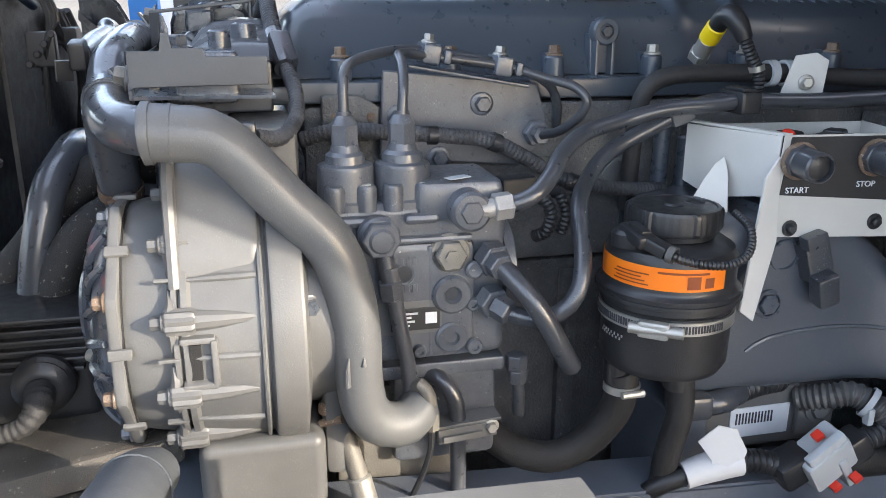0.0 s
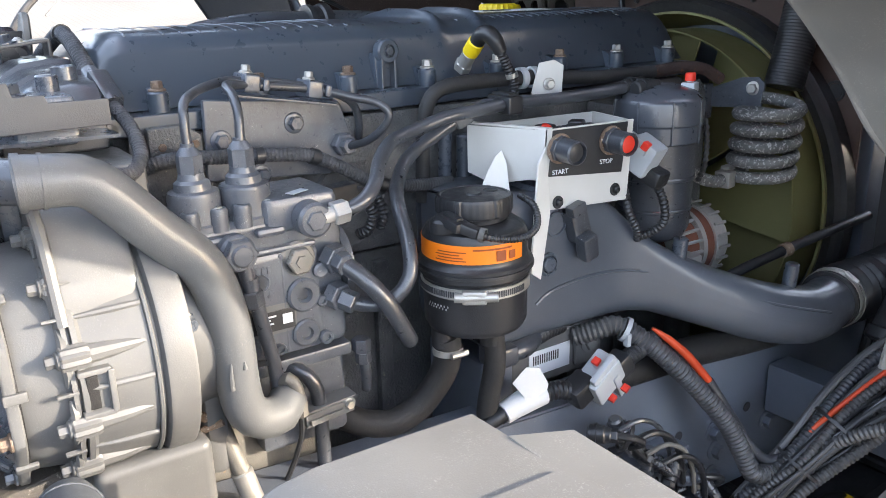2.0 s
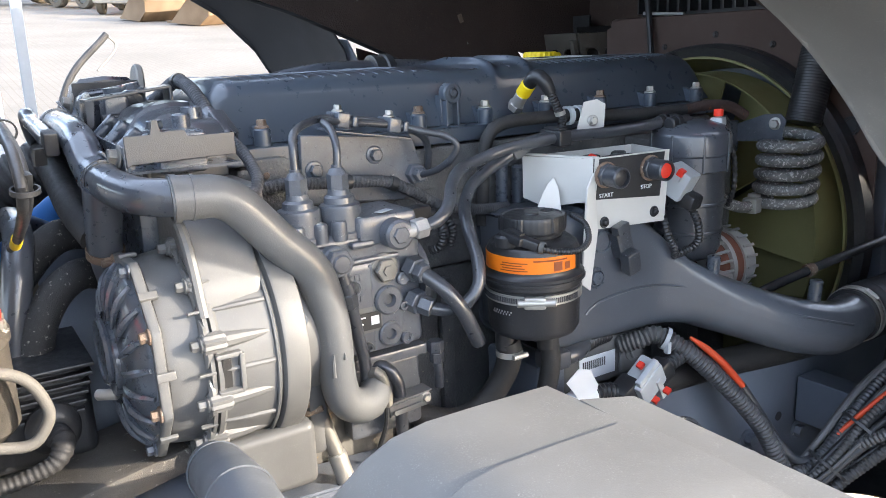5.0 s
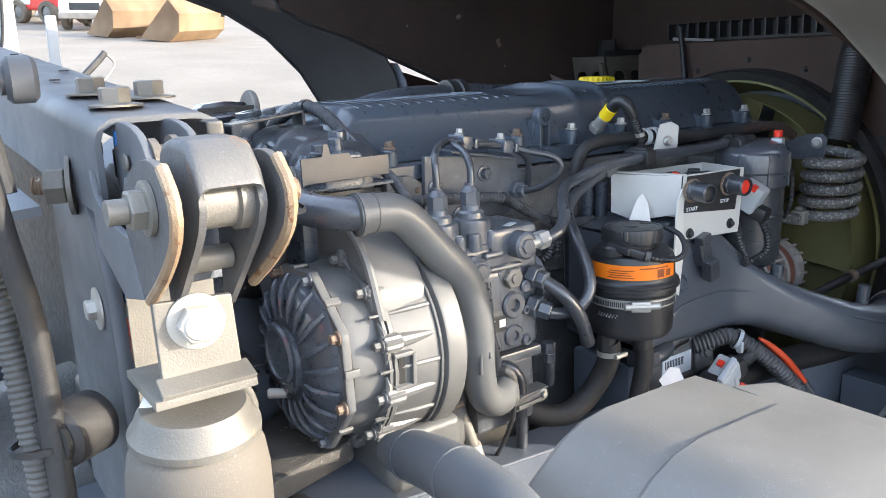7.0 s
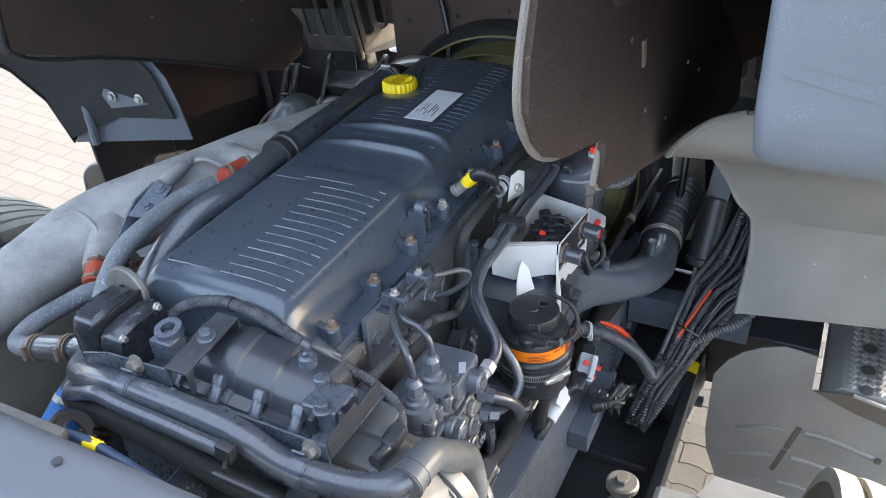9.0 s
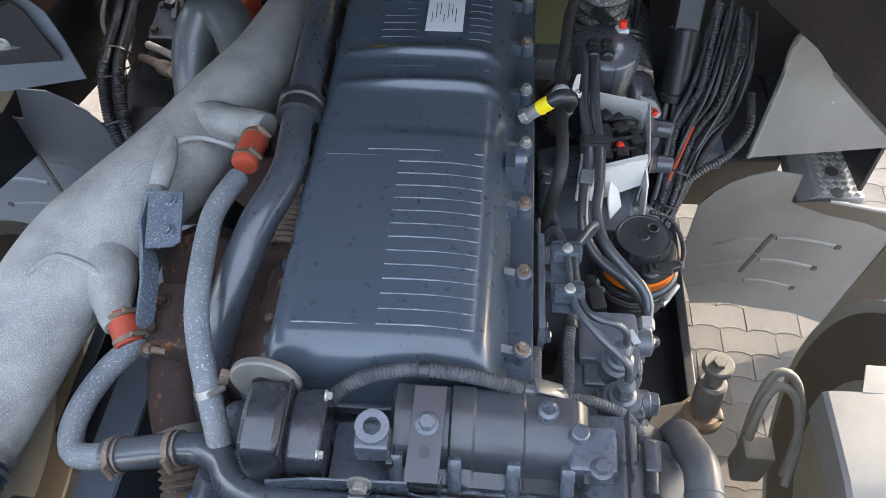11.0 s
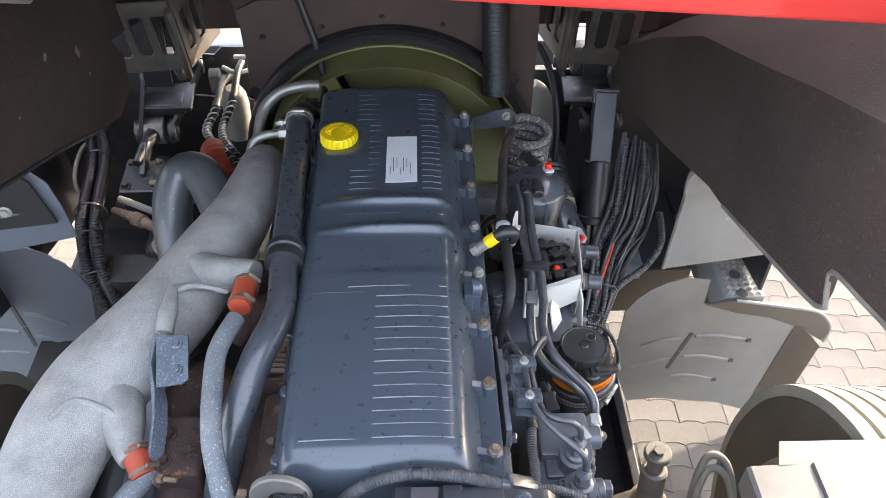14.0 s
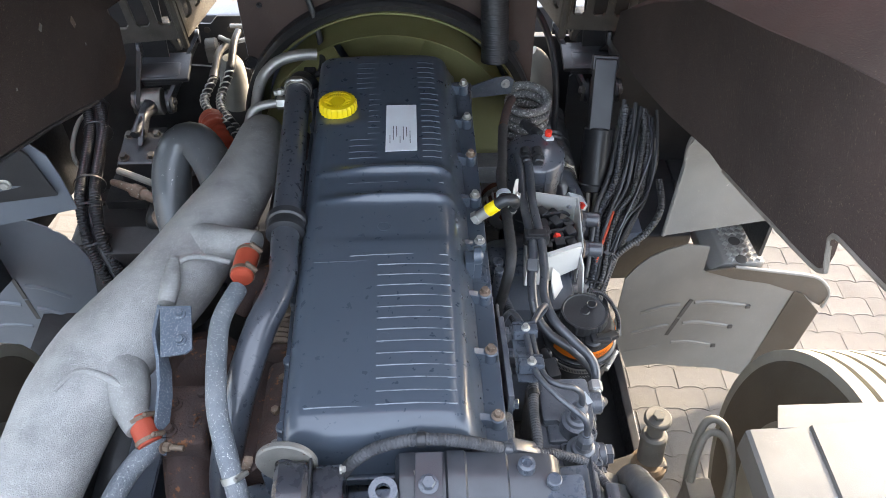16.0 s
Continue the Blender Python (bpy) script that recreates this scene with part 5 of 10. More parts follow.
LOWHOSE = [(-0.21, -0.25, 1.20), (-0.18, -0.283, 1.248), (-0.14, -0.293, 1.256), (-0.092, -0.295, 1.254), (0.032, -0.297, 1.236), (0.132, -0.298, 1.214), (0.20, -0.298, 1.200), (0.262, -0.284, 1.17)]
low2 = thing("lower_pipes", (0.0, -0.3, 1.1), "pair of dark pipes running below the coolant pipe", "pipe")
part("pipe", tube([(-0.2, -0.27, 1.25), (-0.16, -0.3, 1.275), (-0.061, -0.318, 1.328), (-0.009, -0.318, 1.321), (0.084, -0.318, 1.315), (0.146, -0.318, 1.309), (0.193, -0.318, 1.306)], 0.013, 16), DPIPE, low2)
part("pipe_plug", join(obox((0.203, -0.318, 1.304), (0.03, 0.02, 0.034), (0, 10, 0), 0.004), obox((0.211, -0.335, 1.286), (0.006, 0.02, 0.025), (0, 10, 30), 0.001)), BLACK, low2)
part("pipe", tube([(-0.25, -0.28, 1.08), (-0.15, -0.36, 1.14), (0.0, -0.37, 1.165), (0.10, -0.372, 1.158), (0.17, -0.385, 1.12), (0.19, -0.41, 1.0), (0.17, -0.43, 0.86)], 0.022, 16), DPIPE, low2)
part("rubber_hose", tube(LOWHOSE, 0.024, 18), RUBBER, low2, "thick black rubber hose")
part("tee_drop", tube([(0.315, -0.276, 1.25), (0.296, -0.277, 1.205), (0.272, -0.277, 1.155), (0.262, -0.272, 1.11), (0.262, -0.262, 1.06)], [0.026, 0.0255, 0.024, 0.021, 0.021], 18), DPIPE, low2)
part("rusty_clamp", hose_clamp((0.270, -0.277, 1.15), (0.4, 0.0, 1), 0.0245, RUST, 0.012, (1, 0, 0)), RUSTBOLT, low2)
drain = thing("drain_fittings", (0.40, 0.0, 0.72), "dusty brass and steel drain fittings under the pump", "fittings")
part("elbow", join(tube([(0.42, 0.046, 0.925), (0.437, 0.055, 0.935), (0.442, 0.064, 0.92), (0.442, 0.066, 0.895)], 0.0085, 12), nut((0.442, 0.066, 0.9), (0, 0, -1), 0.0105, 0.022)), PALEZINC, drain)
part("brass_fitting", join(nut((0.428, 0.048, 0.898), (0, 0, -1), 0.014, 0.03), obox((0.42, 0.06, 0.905), (0.02, 0.03, 0.02), (0, 0, 20), 0.004)), BUCKET, drain)
part("thin_line", tube([(0.442, 0.066, 0.88), (0.44, 0.066, 0.85), (0.43, 0.058, 0.81), (0.41, 0.045, 0.76)], 0.004, 8), BLACK, drain)
part("hose_stub", join(tube([(0.40, -0.035, 0.93), (0.42, -0.04, 0.90), (0.432, -0.03, 0.855), (0.44, -0.018, 0.81), (0.445, -0.01, 0.77)], [0.015, 0.014, 0.012, 0.012, 0.012], 14)), PALEZINC, drain)
part("end_sleeve", cyl((0.438, -0.022, 0.825), (0.447, -0.006, 0.755), 0.0145, 16, 0.002), ZINC, drain)
part("hose_clip", join(hose_clamp((0.42, -0.04, 0.90), (0.2, 0.3, -1), 0.015, ZINC, 0.009, (1, -0.5, 0)), obox((0.43, -0.055, 0.915), (0.012, 0.02, 0.014), (0, 0, 30), 0.003)), RUSTBOLT, drain)
part("backing_plate", box(0.33, 0.36, -0.04, 0.12, 0.72, 0.90, 0.006), PALEZINC, drain)

# ---- fuel filter ----
FX, FY = 0.365, 0.83
filt = thing("fuel_filter", (FX, FY, 0.98), "tall black fuel filter canister with quick-connect hoses", "fuel filter")
part("canister", lathe([(0.0, 0), (0.035, 0.002), (0.056, 0.012), (0.065, 0.03), (0.067, 0.062), (0.069, 0.064), (0.069, 0.068), (0.067, 0.070), (0.069, 0.120), (0.071, 0.122), (0.071, 0.126), (0.069, 0.128), (0.070, 0.187)], (FX, FY, 0.963), (0, 0, 1), 48), HOSE, filt)
part("filter_head", lathe([(0.070, 0), (0.077, 0.004), (0.077, 0.032), (0.080, 0.036), (0.080, 0.072), (0.076, 0.080), (0.06, 0.094), (0.03, 0.102), (0, 0.103)], (FX, FY, 1.15), (0, 0, 1), 48), DPIPE, filt)
for a in range(-120, 60, 45):
    part("rib", obox((FX + 0.0795 * math.cos(radians(a)), FY + 0.0795 * math.sin(radians(a)), 1.19), (0.004, 0.004, 0.075), (0, 0, a), 0.001), DPIPE, filt)
for x, y in ((0.335, 0.80), (0.365, 0.80)):
    part("connector", join(cyl((x, y - 0.035, 1.247), (x, y + 0.02, 1.25), 0.014, 14, 0.003), ringband((x, y - 0.015, 1.2485), (0, 1, 0), 0.014, 0.01, 0.003, 12), nut((x, y - 0.005, 1.249), (0, 1, 0), 0.016, 0.012)), BLACK, filt)
part("vent_valve", join(obox((0.402, 0.866, 1.24), (0.026, 0.026, 0.03), (0, 0, 20), 0.004), cyl((0.402, 0.866, 1.235), (0.402, 0.866, 1.258), 0.007, 12)), PALEGREY, filt)
part("red_cap", lathe([(0.0095, 0), (0.0095, 0.012), (0.008, 0.014), (0, 0.0145)], (0.402, 0.866, 1.257), (0, 0, 1), 18), RED, filt, "small red vent cap")
part("connector", join(cyl((0.385, 0.89, 1.24), (0.345, 0.95, 1.235), 0.013, 14, 0.002), ringband((0.368, 0.915, 1.238), (-0.55, 0.83, 0), 0.013, 0.01, 0.003, 12), nut((0.36, 0.93, 1.237), (-0.55, 0.83, 0), 0.016, 0.012)), BLACK, filt)
part("chain_lead", tube([(0.41, 0.885, 1.225), (0.422, 0.895, 1.17), (0.42, 0.90, 1.11), (0.40, 0.91, 1.07)], 0.006, 8, pitch=0.012, depth=0.002), BLACK, filt)
part("bracket", box(0.21, 0.33, 0.80, 0.86, 1.15, 1.21, 0.005), CAST, filt)
plug = thing("electrical_plug", (0.49, 0.66, 1.12), "pale grey electrical plug with red catch and black cable", "plug")
part("plug_body", join(obox((0.452, 0.70, 1.152), (0.05, 0.046, 0.058), (0, 30, 15), 0.006), obox((0.448, 0.69, 1.172), (0.05, 0.04, 0.01), (0, 30, 15), 0.002)), PALEGREY, plug)
part("red_catch", obox((0.472, 0.683, 1.172), (0.012, 0.014, 0.014), (0, 30, 15), 0.002), RED, plug)
part("boot", obox((0.462, 0.714, 1.118), (0.046, 0.04, 0.03), (0, 20, 10), 0.008), BLACK, plug)
part("corrugated_lead", tube([(0.465, 0.722, 1.10), (0.475, 0.73, 1.07), (0.472, 0.735, 1.035), (0.455, 0.72, 1.015), (0.448, 0.70, 1.01)], 0.008, 10, pitch=0.007, depth=0.0016), BLACK, plug)
part("corrugated_lead", tube([(0.445, 0.665, 1.10), (0.452, 0.672, 1.06), (0.455, 0.69, 1.025), (0.448, 0.70, 1.005)], 0.0075, 10, pitch=0.007, depth=0.0016), BLACK, plug)

# ---- coiled cooling pipe ----
cl = thing("coiled_pipe", (0.37, 1.13, 1.03), "grey mottled coiled steel cooling pipe on a bracket", "coiled pipe")
MOTTLE = surface("mottled_pipe_coat", (0.085, 0.088, 0.086), (0.19, 0.19, 0.182), 0.42, 0.1, 120, 0.5, (0.46, 0.46, 0.44), 150, 0.54)
part("coil", coil((0.378, 1.13, 1.045), (0.06, 0, 1), 0.058, 0.0125, 4.75, 0.148, 12, 26, 2.6), MOTTLE, cl)
part("tail", tube([(0.335, 1.14, 1.047), (0.33, 1.09, 1.045), (0.35, 1.05, 1.044), (0.36, 1.01, 1.045), (0.36, 0.965, 1.06), (0.35, 0.93, 1.085)], 0.0125, 12), MOTTLE, cl)
part("clamp", join(obox((0.355, 1.05, 1.044), (0.034, 0.03, 0.034), (0, 0, 10), 0.004), obox((0.345, 1.07, 1.058), (0.02, 0.03, 0.02), (0, 0, 10), 0.004)), ZINC, cl)
part("bracket", slab([(0.215, 1.165, 1.165), (0.29, 1.168, 1.17), (0.34, 1.17, 1.175), (0.345, 1.17, 1.222), (0.33, 1.17, 1.235), (0.29, 1.168, 1.232), (0.215, 1.165, 1.205)], 0.006, 0.001), PUMP, cl)
part("bolt", bolt((0.32, 1.166, 1.212), (0.3, -1, 0), 0.010, 0.009), ZINC, cl)
part("bracket_arm", box(0.16, 0.22, 1.14, 1.17, 1.14, 1.215, 0.004), PAINT, cl)

# ---- alternator ----
alt = thing("alternator", (0.31, 0.96, 0.82), "cast aluminium alternator with copper windings showing", "alternator")
AC = Vector((0.315, 0.91, 0.917))
part("inner_winding", lathe([(0.0, 0.0), (0.05, 0.0), (0.064, 0.012), (0.064, 0.05), (0.0, 0.05)], AC, (0, 1, 0), 36), COPPER, alt)
part("end_ring", lathe([(0.022, -0.004), (0.052, -0.004), (0.056, 0.0), (0.052, 0.006), (0.022, 0.006), (0.022, -0.004)], AC, (0, 1, 0), 36), ALLOY, alt)
part("band", lathe([(0.064, 0.046), (0.075, 0.046), (0.075, 0.058), (0.064, 0.058), (0.064, 0.046)], AC, (0, 1, 0), 40), ALLOY, alt)
part("winding", lathe([(0.060, 0.056), (0.072, 0.058), (0.072, 0.082), (0.060, 0.084)], AC, (0, 1, 0), 40), COPPER, alt, "red-brown laminated winding band")
part("front_shell", lathe([(0.066, 0.082), (0.077, 0.082), (0.078, 0.10), (0.070, 0.125), (0.05, 0.13), (0, 0.13)], AC, (0, 1, 0), 40), ALLOY, alt)
for k in range(20):
    a = 2 * math.pi * k / 20
    c, sn = math.cos(a), math.sin(a)
    part("cage_bar", tube([(AC.x + 0.052 * c, AC.y + 0.0, AC.z + 0.052 * sn), (AC.x + 0.067 * c, AC.y + 0.012, AC.z + 0.067 * sn), (AC.x + 0.071 * c, AC.y + 0.05, AC.z + 0.071 * sn)], 0.0038, 6), ALLOY, alt)
    part("fin", obox((AC.x + 0.078 * c, AC.y + 0.104, AC.z + 0.078 * sn), (0.005, 0.034, 0.006), (0, -math.degrees(a), 0), 0.001), ALLOY, alt)
part("terminal_box", box(0.375, 0.415, 0.87, 0.92, 0.865, 0.925, 0.004), WORN, alt)
part("mount", box(0.2, 0.30, 0.92, 1.01, 0.78, 0.87, 0.008), CAST, alt)

# ---- intake manifold and duct ----
intake = thing("intake_duct", (0.45, 0.7, 0.75), "dark grey moulded intake duct sweeping to a corrugated hose", "intake duct")
PLENUM = [(0.40, 0.32, 0.99, 0.104, 0.118, 9), (0.425, 0.32, 0.99, 0.108, 0.123, 9), (0.55, 0.32, 0.988, 0.108, 0.125, 9), (0.62, 0.322, 0.982, 0.108, 0.12, 8), (0.67, 0.328, 0.965, 0.106, 0.105, 6), (0.71, 0.345, 0.945, 0.102, 0.085, 5), (0.75, 0.372, 0.925, 0.098, 0.070, 4), (0.80, 0.418, 0.898, 0.085, 0.063, 3.2), (0.86, 0.468, 0.872, 0.070, 0.060, 2.5), (0.92, 0.503, 0.846, 0.062, 0.060, 2.2), (0.98, 0.522, 0.825, 0.060, 0.060, 2), (1.03, 0.531, 0.811, 0.059, 0.059, 2), (1.07, 0.536, 0.802, 0.058, 0.058, 2), (1.11, 0.535, 0.797, 0.056, 0.056, 2), (1.15, 0.531, 0.795, 0.055, 0.055, 2), (1.21, 0.52, 0.80, 0.053, 0.053, 2)]


def plenum_rings():
    """Rounded boxes that shrink and turn into a round duct."""
    rows = []
    for y, xc, zc, hx, hz, n in PLENUM:
        row = []
        for k in range(49):
            a = 2 * math.pi * k / 48
            c, sn = math.cos(a), math.sin(a)
            row.append((xc + hx * math.copysign(abs(c) ** (2 / n), c), y, zc + hz * math.copysign(abs(sn) ** (2 / n), sn)))
        rows.append(row)
    return rows


part("plenum_and_duct", sheet(plenum_rings(), 0.003), DUCTPAINT, intake, sharp=50)
part("plenum_back", box(0.225, 0.415, 0.404, 0.41, 0.885, 1.10, 0.002), DUCTPAINT, intake)
part("top_flange", box(0.22, 0.41, 0.50, 0.60, 1.05, 1.125, 0.015), PAINT, intake)
part("seam", tube([(0.4285, 0.49, 0.93), (0.4295, 0.52, 0.947), (0.430, 0.60, 0.955), (0.438, 0.68, 0.951), (0.462, 0.745, 0.938), (0.498, 0.81, 0.917), (0.534, 0.87, 0.892), (0.562, 0.93, 0.868), (0.581, 1.0, 0.846), (0.592, 1.08, 0.822)], 0.0028, 6), DUCTPAINT, intake)
for p in ((0.42, 0.68, 0.935), (0.46, 0.79, 0.92), (0.528, 1.03, 0.84)):
    part("stub", cyl(p, Vector(p) + Vector((0.004, 0.004, 0.075)), 0.0135, 16, 0.003), PAINT, intake)
part("bung", join(cyl((0.427, 0.515, 0.995), (0.436, 0.515, 0.995), 0.014, 6, 0.002), ringband((0.429, 0.515, 0.995), (1, 0, 0), 0.016, 0.006, 0.004)), PAINT, intake)
part("pressure_sensor", join(obox((0.436, 0.568, 1.055), (0.03, 0.036, 0.055), (18, 0, 0), 0.005), obox((0.455, 0.575, 1.02), (0.026, 0.03, 0.045), (18, 10, 0), 0.005), obox((0.452, 0.552, 1.085), (0.02, 0.03, 0.018), (18, 0, 0), 0.003)), HOSE, intake)
part("oval_boss", ringband((0.429, 0.53, 1.06), (1, 0, 0), 0.018, 0.006, 0.003), PAINT, intake)
part("corrugated_hose", tube([(0.52, 1.21, 0.80), (0.52, 1.27, 0.80), (0.522, 1.36, 0.80), (0.523, 1.44, 0.805), (0.523, 1.52, 0.815)], 0.066, 28, pitch=0.026, depth=0.015), BLACK, intake, "black corrugated hose")
part("cuff", lathe([(0.054, -0.02), (0.060, -0.018), (0.061, 0.02), (0.054, 0.024)], (0.521, 1.205, 0.80), (-0.1, 1, 0.03), 36), BLACK, intake)
part("clamp", join(hose_clamp((0.5215, 1.20, 0.80), (-0.1, 1, 0.03), 0.061, ZINC, 0.012, (0.6, 0, 1)), ringband((0.5205, 1.212, 0.80), (-0.1, 1, 0.03), 0.061, 0.003, 0.003)), ZINC, intake)
dip = thing("dipstick_tube", (0.42, 1.1, 0.84), "thin dark tube running to the front over the duct", "pipe")
part("tube", tube([(0.41, 0.96, 0.85), (0.425, 1.02, 0.872), (0.43, 1.12, 0.885), (0.445, 1.25, 0.905), (0.46, 1.42, 0.925)], 0.0105, 12), BLACK, dip)
part("rusty_collar", ringband((0.4345, 1.16, 0.891), (0.1, 1, 0.12), 0.0108, 0.02, 0.004), RUSTBOLT, dip)

# ---- control unit, plugs and taped lead low on the engine's side ----
ecu = thing("control_unit", (0.38, 0.55, 0.76), "grey cast control unit with barcode label below the manifold", "control unit")
part("housing", join(box(0.22, 0.40, 0.46, 0.66, 0.765, 0.858, 0.01), box(0.40, 0.409, 0.60, 0.66, 0.78, 0.85, 0.004)), SILVER, ecu)
part("cover_bolt", bolt((0.409, 0.632, 0.82), (1, 0, 0), 0.014, 0.006), SILVER, ecu)
lbl = part("label", box(0.4, 0.4016, 0.50, 0.592, 0.785, 0.83, 0), PAPER, ecu, "white barcode label")
for k in range(12):
    part("print_bar", box(0.4016, 0.4022, 0.508 + 0.005 * k, 0.5105 + 0.005 * k, 0.805, 0.822, 0), INK, lbl)
part("elbow_plug", join(tube([(0.42, 0.43, 0.855), (0.425, 0.47, 0.86), (0.41, 0.50, 0.863)], 0.017, 12), obox((0.42, 0.42, 0.86), (0.05, 0.05, 0.035), (0, 0, 0), 0.008)), HOSE, ecu)
part("corrugated_lead", tube([(0.41, 0.50, 0.863), (0.40, 0.54, 0.865), (0.39, 0.58, 0.862)], 0.0175, 14, pitch=0.009, depth=0.003), BLACK, ecu)
part("lower_box", box(0.24, 0.40, 0.40, 0.47, 0.60, 0.84, 0.01), FRAME, ecu)
big = thing("electrical_plug", (0.485, 0.56, 0.74), "large grey electrical plug with red catches and taped lead", "plug")
part("plug_body", join(obox((0.485, 0.585, 0.795), (0.046, 0.07, 0.062), (38, 12, 10), 0.006), obox((0.503, 0.578, 0.808), (0.012, 0.06, 0.05), (38, 12, 10), 0.003), obox((0.478, 0.612, 0.78), (0.05, 0.014, 0.066), (38, 12, 10), 0.003)), PALEGREY, big)
for p in ((0.492, 0.567, 0.832), (0.508, 0.622, 0.772), (0.5, 0.60, 0.757)):
    part("red_catch", obox(p, (0.012, 0.013, 0.008), (38, 12, 10), 0.001), RED, big)
part("boot", obox((0.478, 0.545, 0.782), (0.042, 0.05, 0.05), (30, 10, 5), 0.01), BLACK, big)
part("boot", obox((0.478, 0.635, 0.80), (0.04, 0.04, 0.04), (30, 0, 0), 0.008), BLACK, big)
part("corrugated_lead", tube([(0.475, 0.53, 0.782), (0.47, 0.505, 0.79), (0.462, 0.47, 0.79)], 0.0165, 14, pitch=0.008, depth=0.003), BLACK, big)
part("corrugated_lead", tube([(0.478, 0.65, 0.805), (0.476, 0.69, 0.815), (0.468, 0.73, 0.82)], 0.0165, 14, pitch=0.008, depth=0.003), BLACK, big)
part("white_tape", join(tube([(0.463, 0.478, 0.79), (0.458, 0.445, 0.785), (0.452, 0.405, 0.772)], [0.019, 0.0205, 0.018], 14), sheet([[(0.468, 0.41, 0.83), (0.472, 0.435, 0.852), (0.474, 0.46, 0.845)], [(0.47, 0.432, 0.80), (0.476, 0.452, 0.815), (0.476, 0.478, 0.812)], [(0.474, 0.43, 0.782), (0.478, 0.45, 0.787), (0.477, 0.47, 0.79)]], 0.0015)), PAPER, big, "torn white tape round the lead")
part("lead_end", tube([(0.452, 0.405, 0.772), (0.445, 0.37, 0.755), (0.43, 0.34, 0.72), (0.40, 0.32, 0.65)], 0.013, 12), BLACK, big)

# ---- chassis rail and the looms on it ----
SL = -0.055
rail = thing("chassis_rail", (0.45, 0.4, 0.4), "dark blue-grey painted steel chassis rail with bolts", "chassis rail", "chassis rails")


def along(y, z):
    return z + SL * y


part("web", slab([(0.45, -2.2, along(-2.2, 0.77)), (0.45, 1.7, along(1.7, 0.77)), (0.45, 1.7, along(1.7, 0.46)), (0.45, -2.2, along(-2.2, 0.46))], 0.008), FRAME, rail)
part("top_flange", slab([(0.45, -2.2, along(-2.2, 0.77)), (0.45, 1.7, along(1.7, 0.77)), (0.37, 1.7, along(1.7, 0.77)), (0.37, -2.2, along(-2.2, 0.77))], 0.008), FRAME, rail)
part("bottom_flange", slab([(0.45, -2.2, along(-2.2, 0.46)), (0.45, 1.7, along(1.7, 0.46)), (0.37, 1.7, along(1.7, 0.46)), (0.37, -2.2, along(-2.2, 0.46))], 0.008), FRAME, rail)
# The brace shares the rail's paint; shade is put into its darker colour.
part("brace", tube([(0.43, 0.62, 0.752), (0.44, 0.85, 0.745), (0.46, 1.05, 0.735), (0.47, 1.3, 0.72)], 0.03, 16), GREASE_SHADE, rail)
for y, z in ((0.941, 0.604), (0.952, 0.558), (0.945, 0.502), (1.12, 0.58), (0.70, 0.56), (1.25, 0.55)):
    part("bolt", bolt((0.454, y, along(y, z)), (1, 0, 0), 0.015, 0.016), FRAME, rail)
for y, z in ((0.836, 0.623), (1.05, 0.63), (1.2, 0.62), (1.3, 0.58), (1.34, 0.53)):
    part("hole", cyl((0.4535, y, along(y, z)), (0.4548, y, along(y, z)), 0.011, 18), INK, rail)
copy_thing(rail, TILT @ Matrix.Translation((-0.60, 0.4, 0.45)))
mainloom = thing("corrugated_loom", (0.55, 0.85, 0.5), "black corrugated cable conduit with orange lead", "cable loom")
part("conduit", tube([(0.40, 0.60, 0.835), (0.428, 0.63, 0.849), (0.448, 0.66, 0.856), (0.484, 0.70, 0.824), (0.516, 0.745, 0.774), (0.542, 0.79, 0.718), (0.565, 0.83, 0.658), (0.584, 0.855, 0.599), (0.597, 0.872, 0.558), (0.608, 0.91, 0.548), (0.63, 0.96, 0.56)], 0.0185, 16, pitch=0.0085, depth=0.003), CABLE, mainloom)
part("orange_lead", tube([(0.481, 0.712, 0.849), (0.498, 0.735, 0.828), (0.516, 0.77, 0.791), (0.531, 0.81, 0.738)], [0.003, 0.007, 0.008, 0.008], 12), RED_LEAD, mainloom, "orange-red cable sleeve")
part("grey_lead", tube([(0.531, 0.81, 0.738), (0.556, 0.85, 0.665), (0.582, 0.88, 0.603), (0.60, 0.92, 0.568), (0.63, 0.98, 0.585)], 0.0095, 12), HOSE, mainloom)
part("zip_tie", join(ringband((0.458, 0.670, 0.850), (0.6, 0.6, -0.4), 0.0205, 0.008, 0.002), obox((0.472, 0.660, 0.838), (0.012, 0.01, 0.024), (0, 0, 0), 0.002)), PALEGREY, mainloom)
side = thing("cable_bundle", (0.68, 1.0, 0.42), "thick bundle of black corrugated cables with pale ends", "cable loom")
rb = random.Random(4)
SPINE = [(0.575, 0.82, 0.40), (0.60, 0.87, 0.47), (0.638, 0.95, 0.56), (0.67, 1.03, 0.64), (0.70, 1.095, 0.70), (0.75, 1.17, 0.76), (0.785, 1.27, 0.86), (0.80, 1.36, 0.94)]
WIDE = (0.35, 0.38, 0.42, 0.6, 0.8, 1.0, 1.0, 0.8)
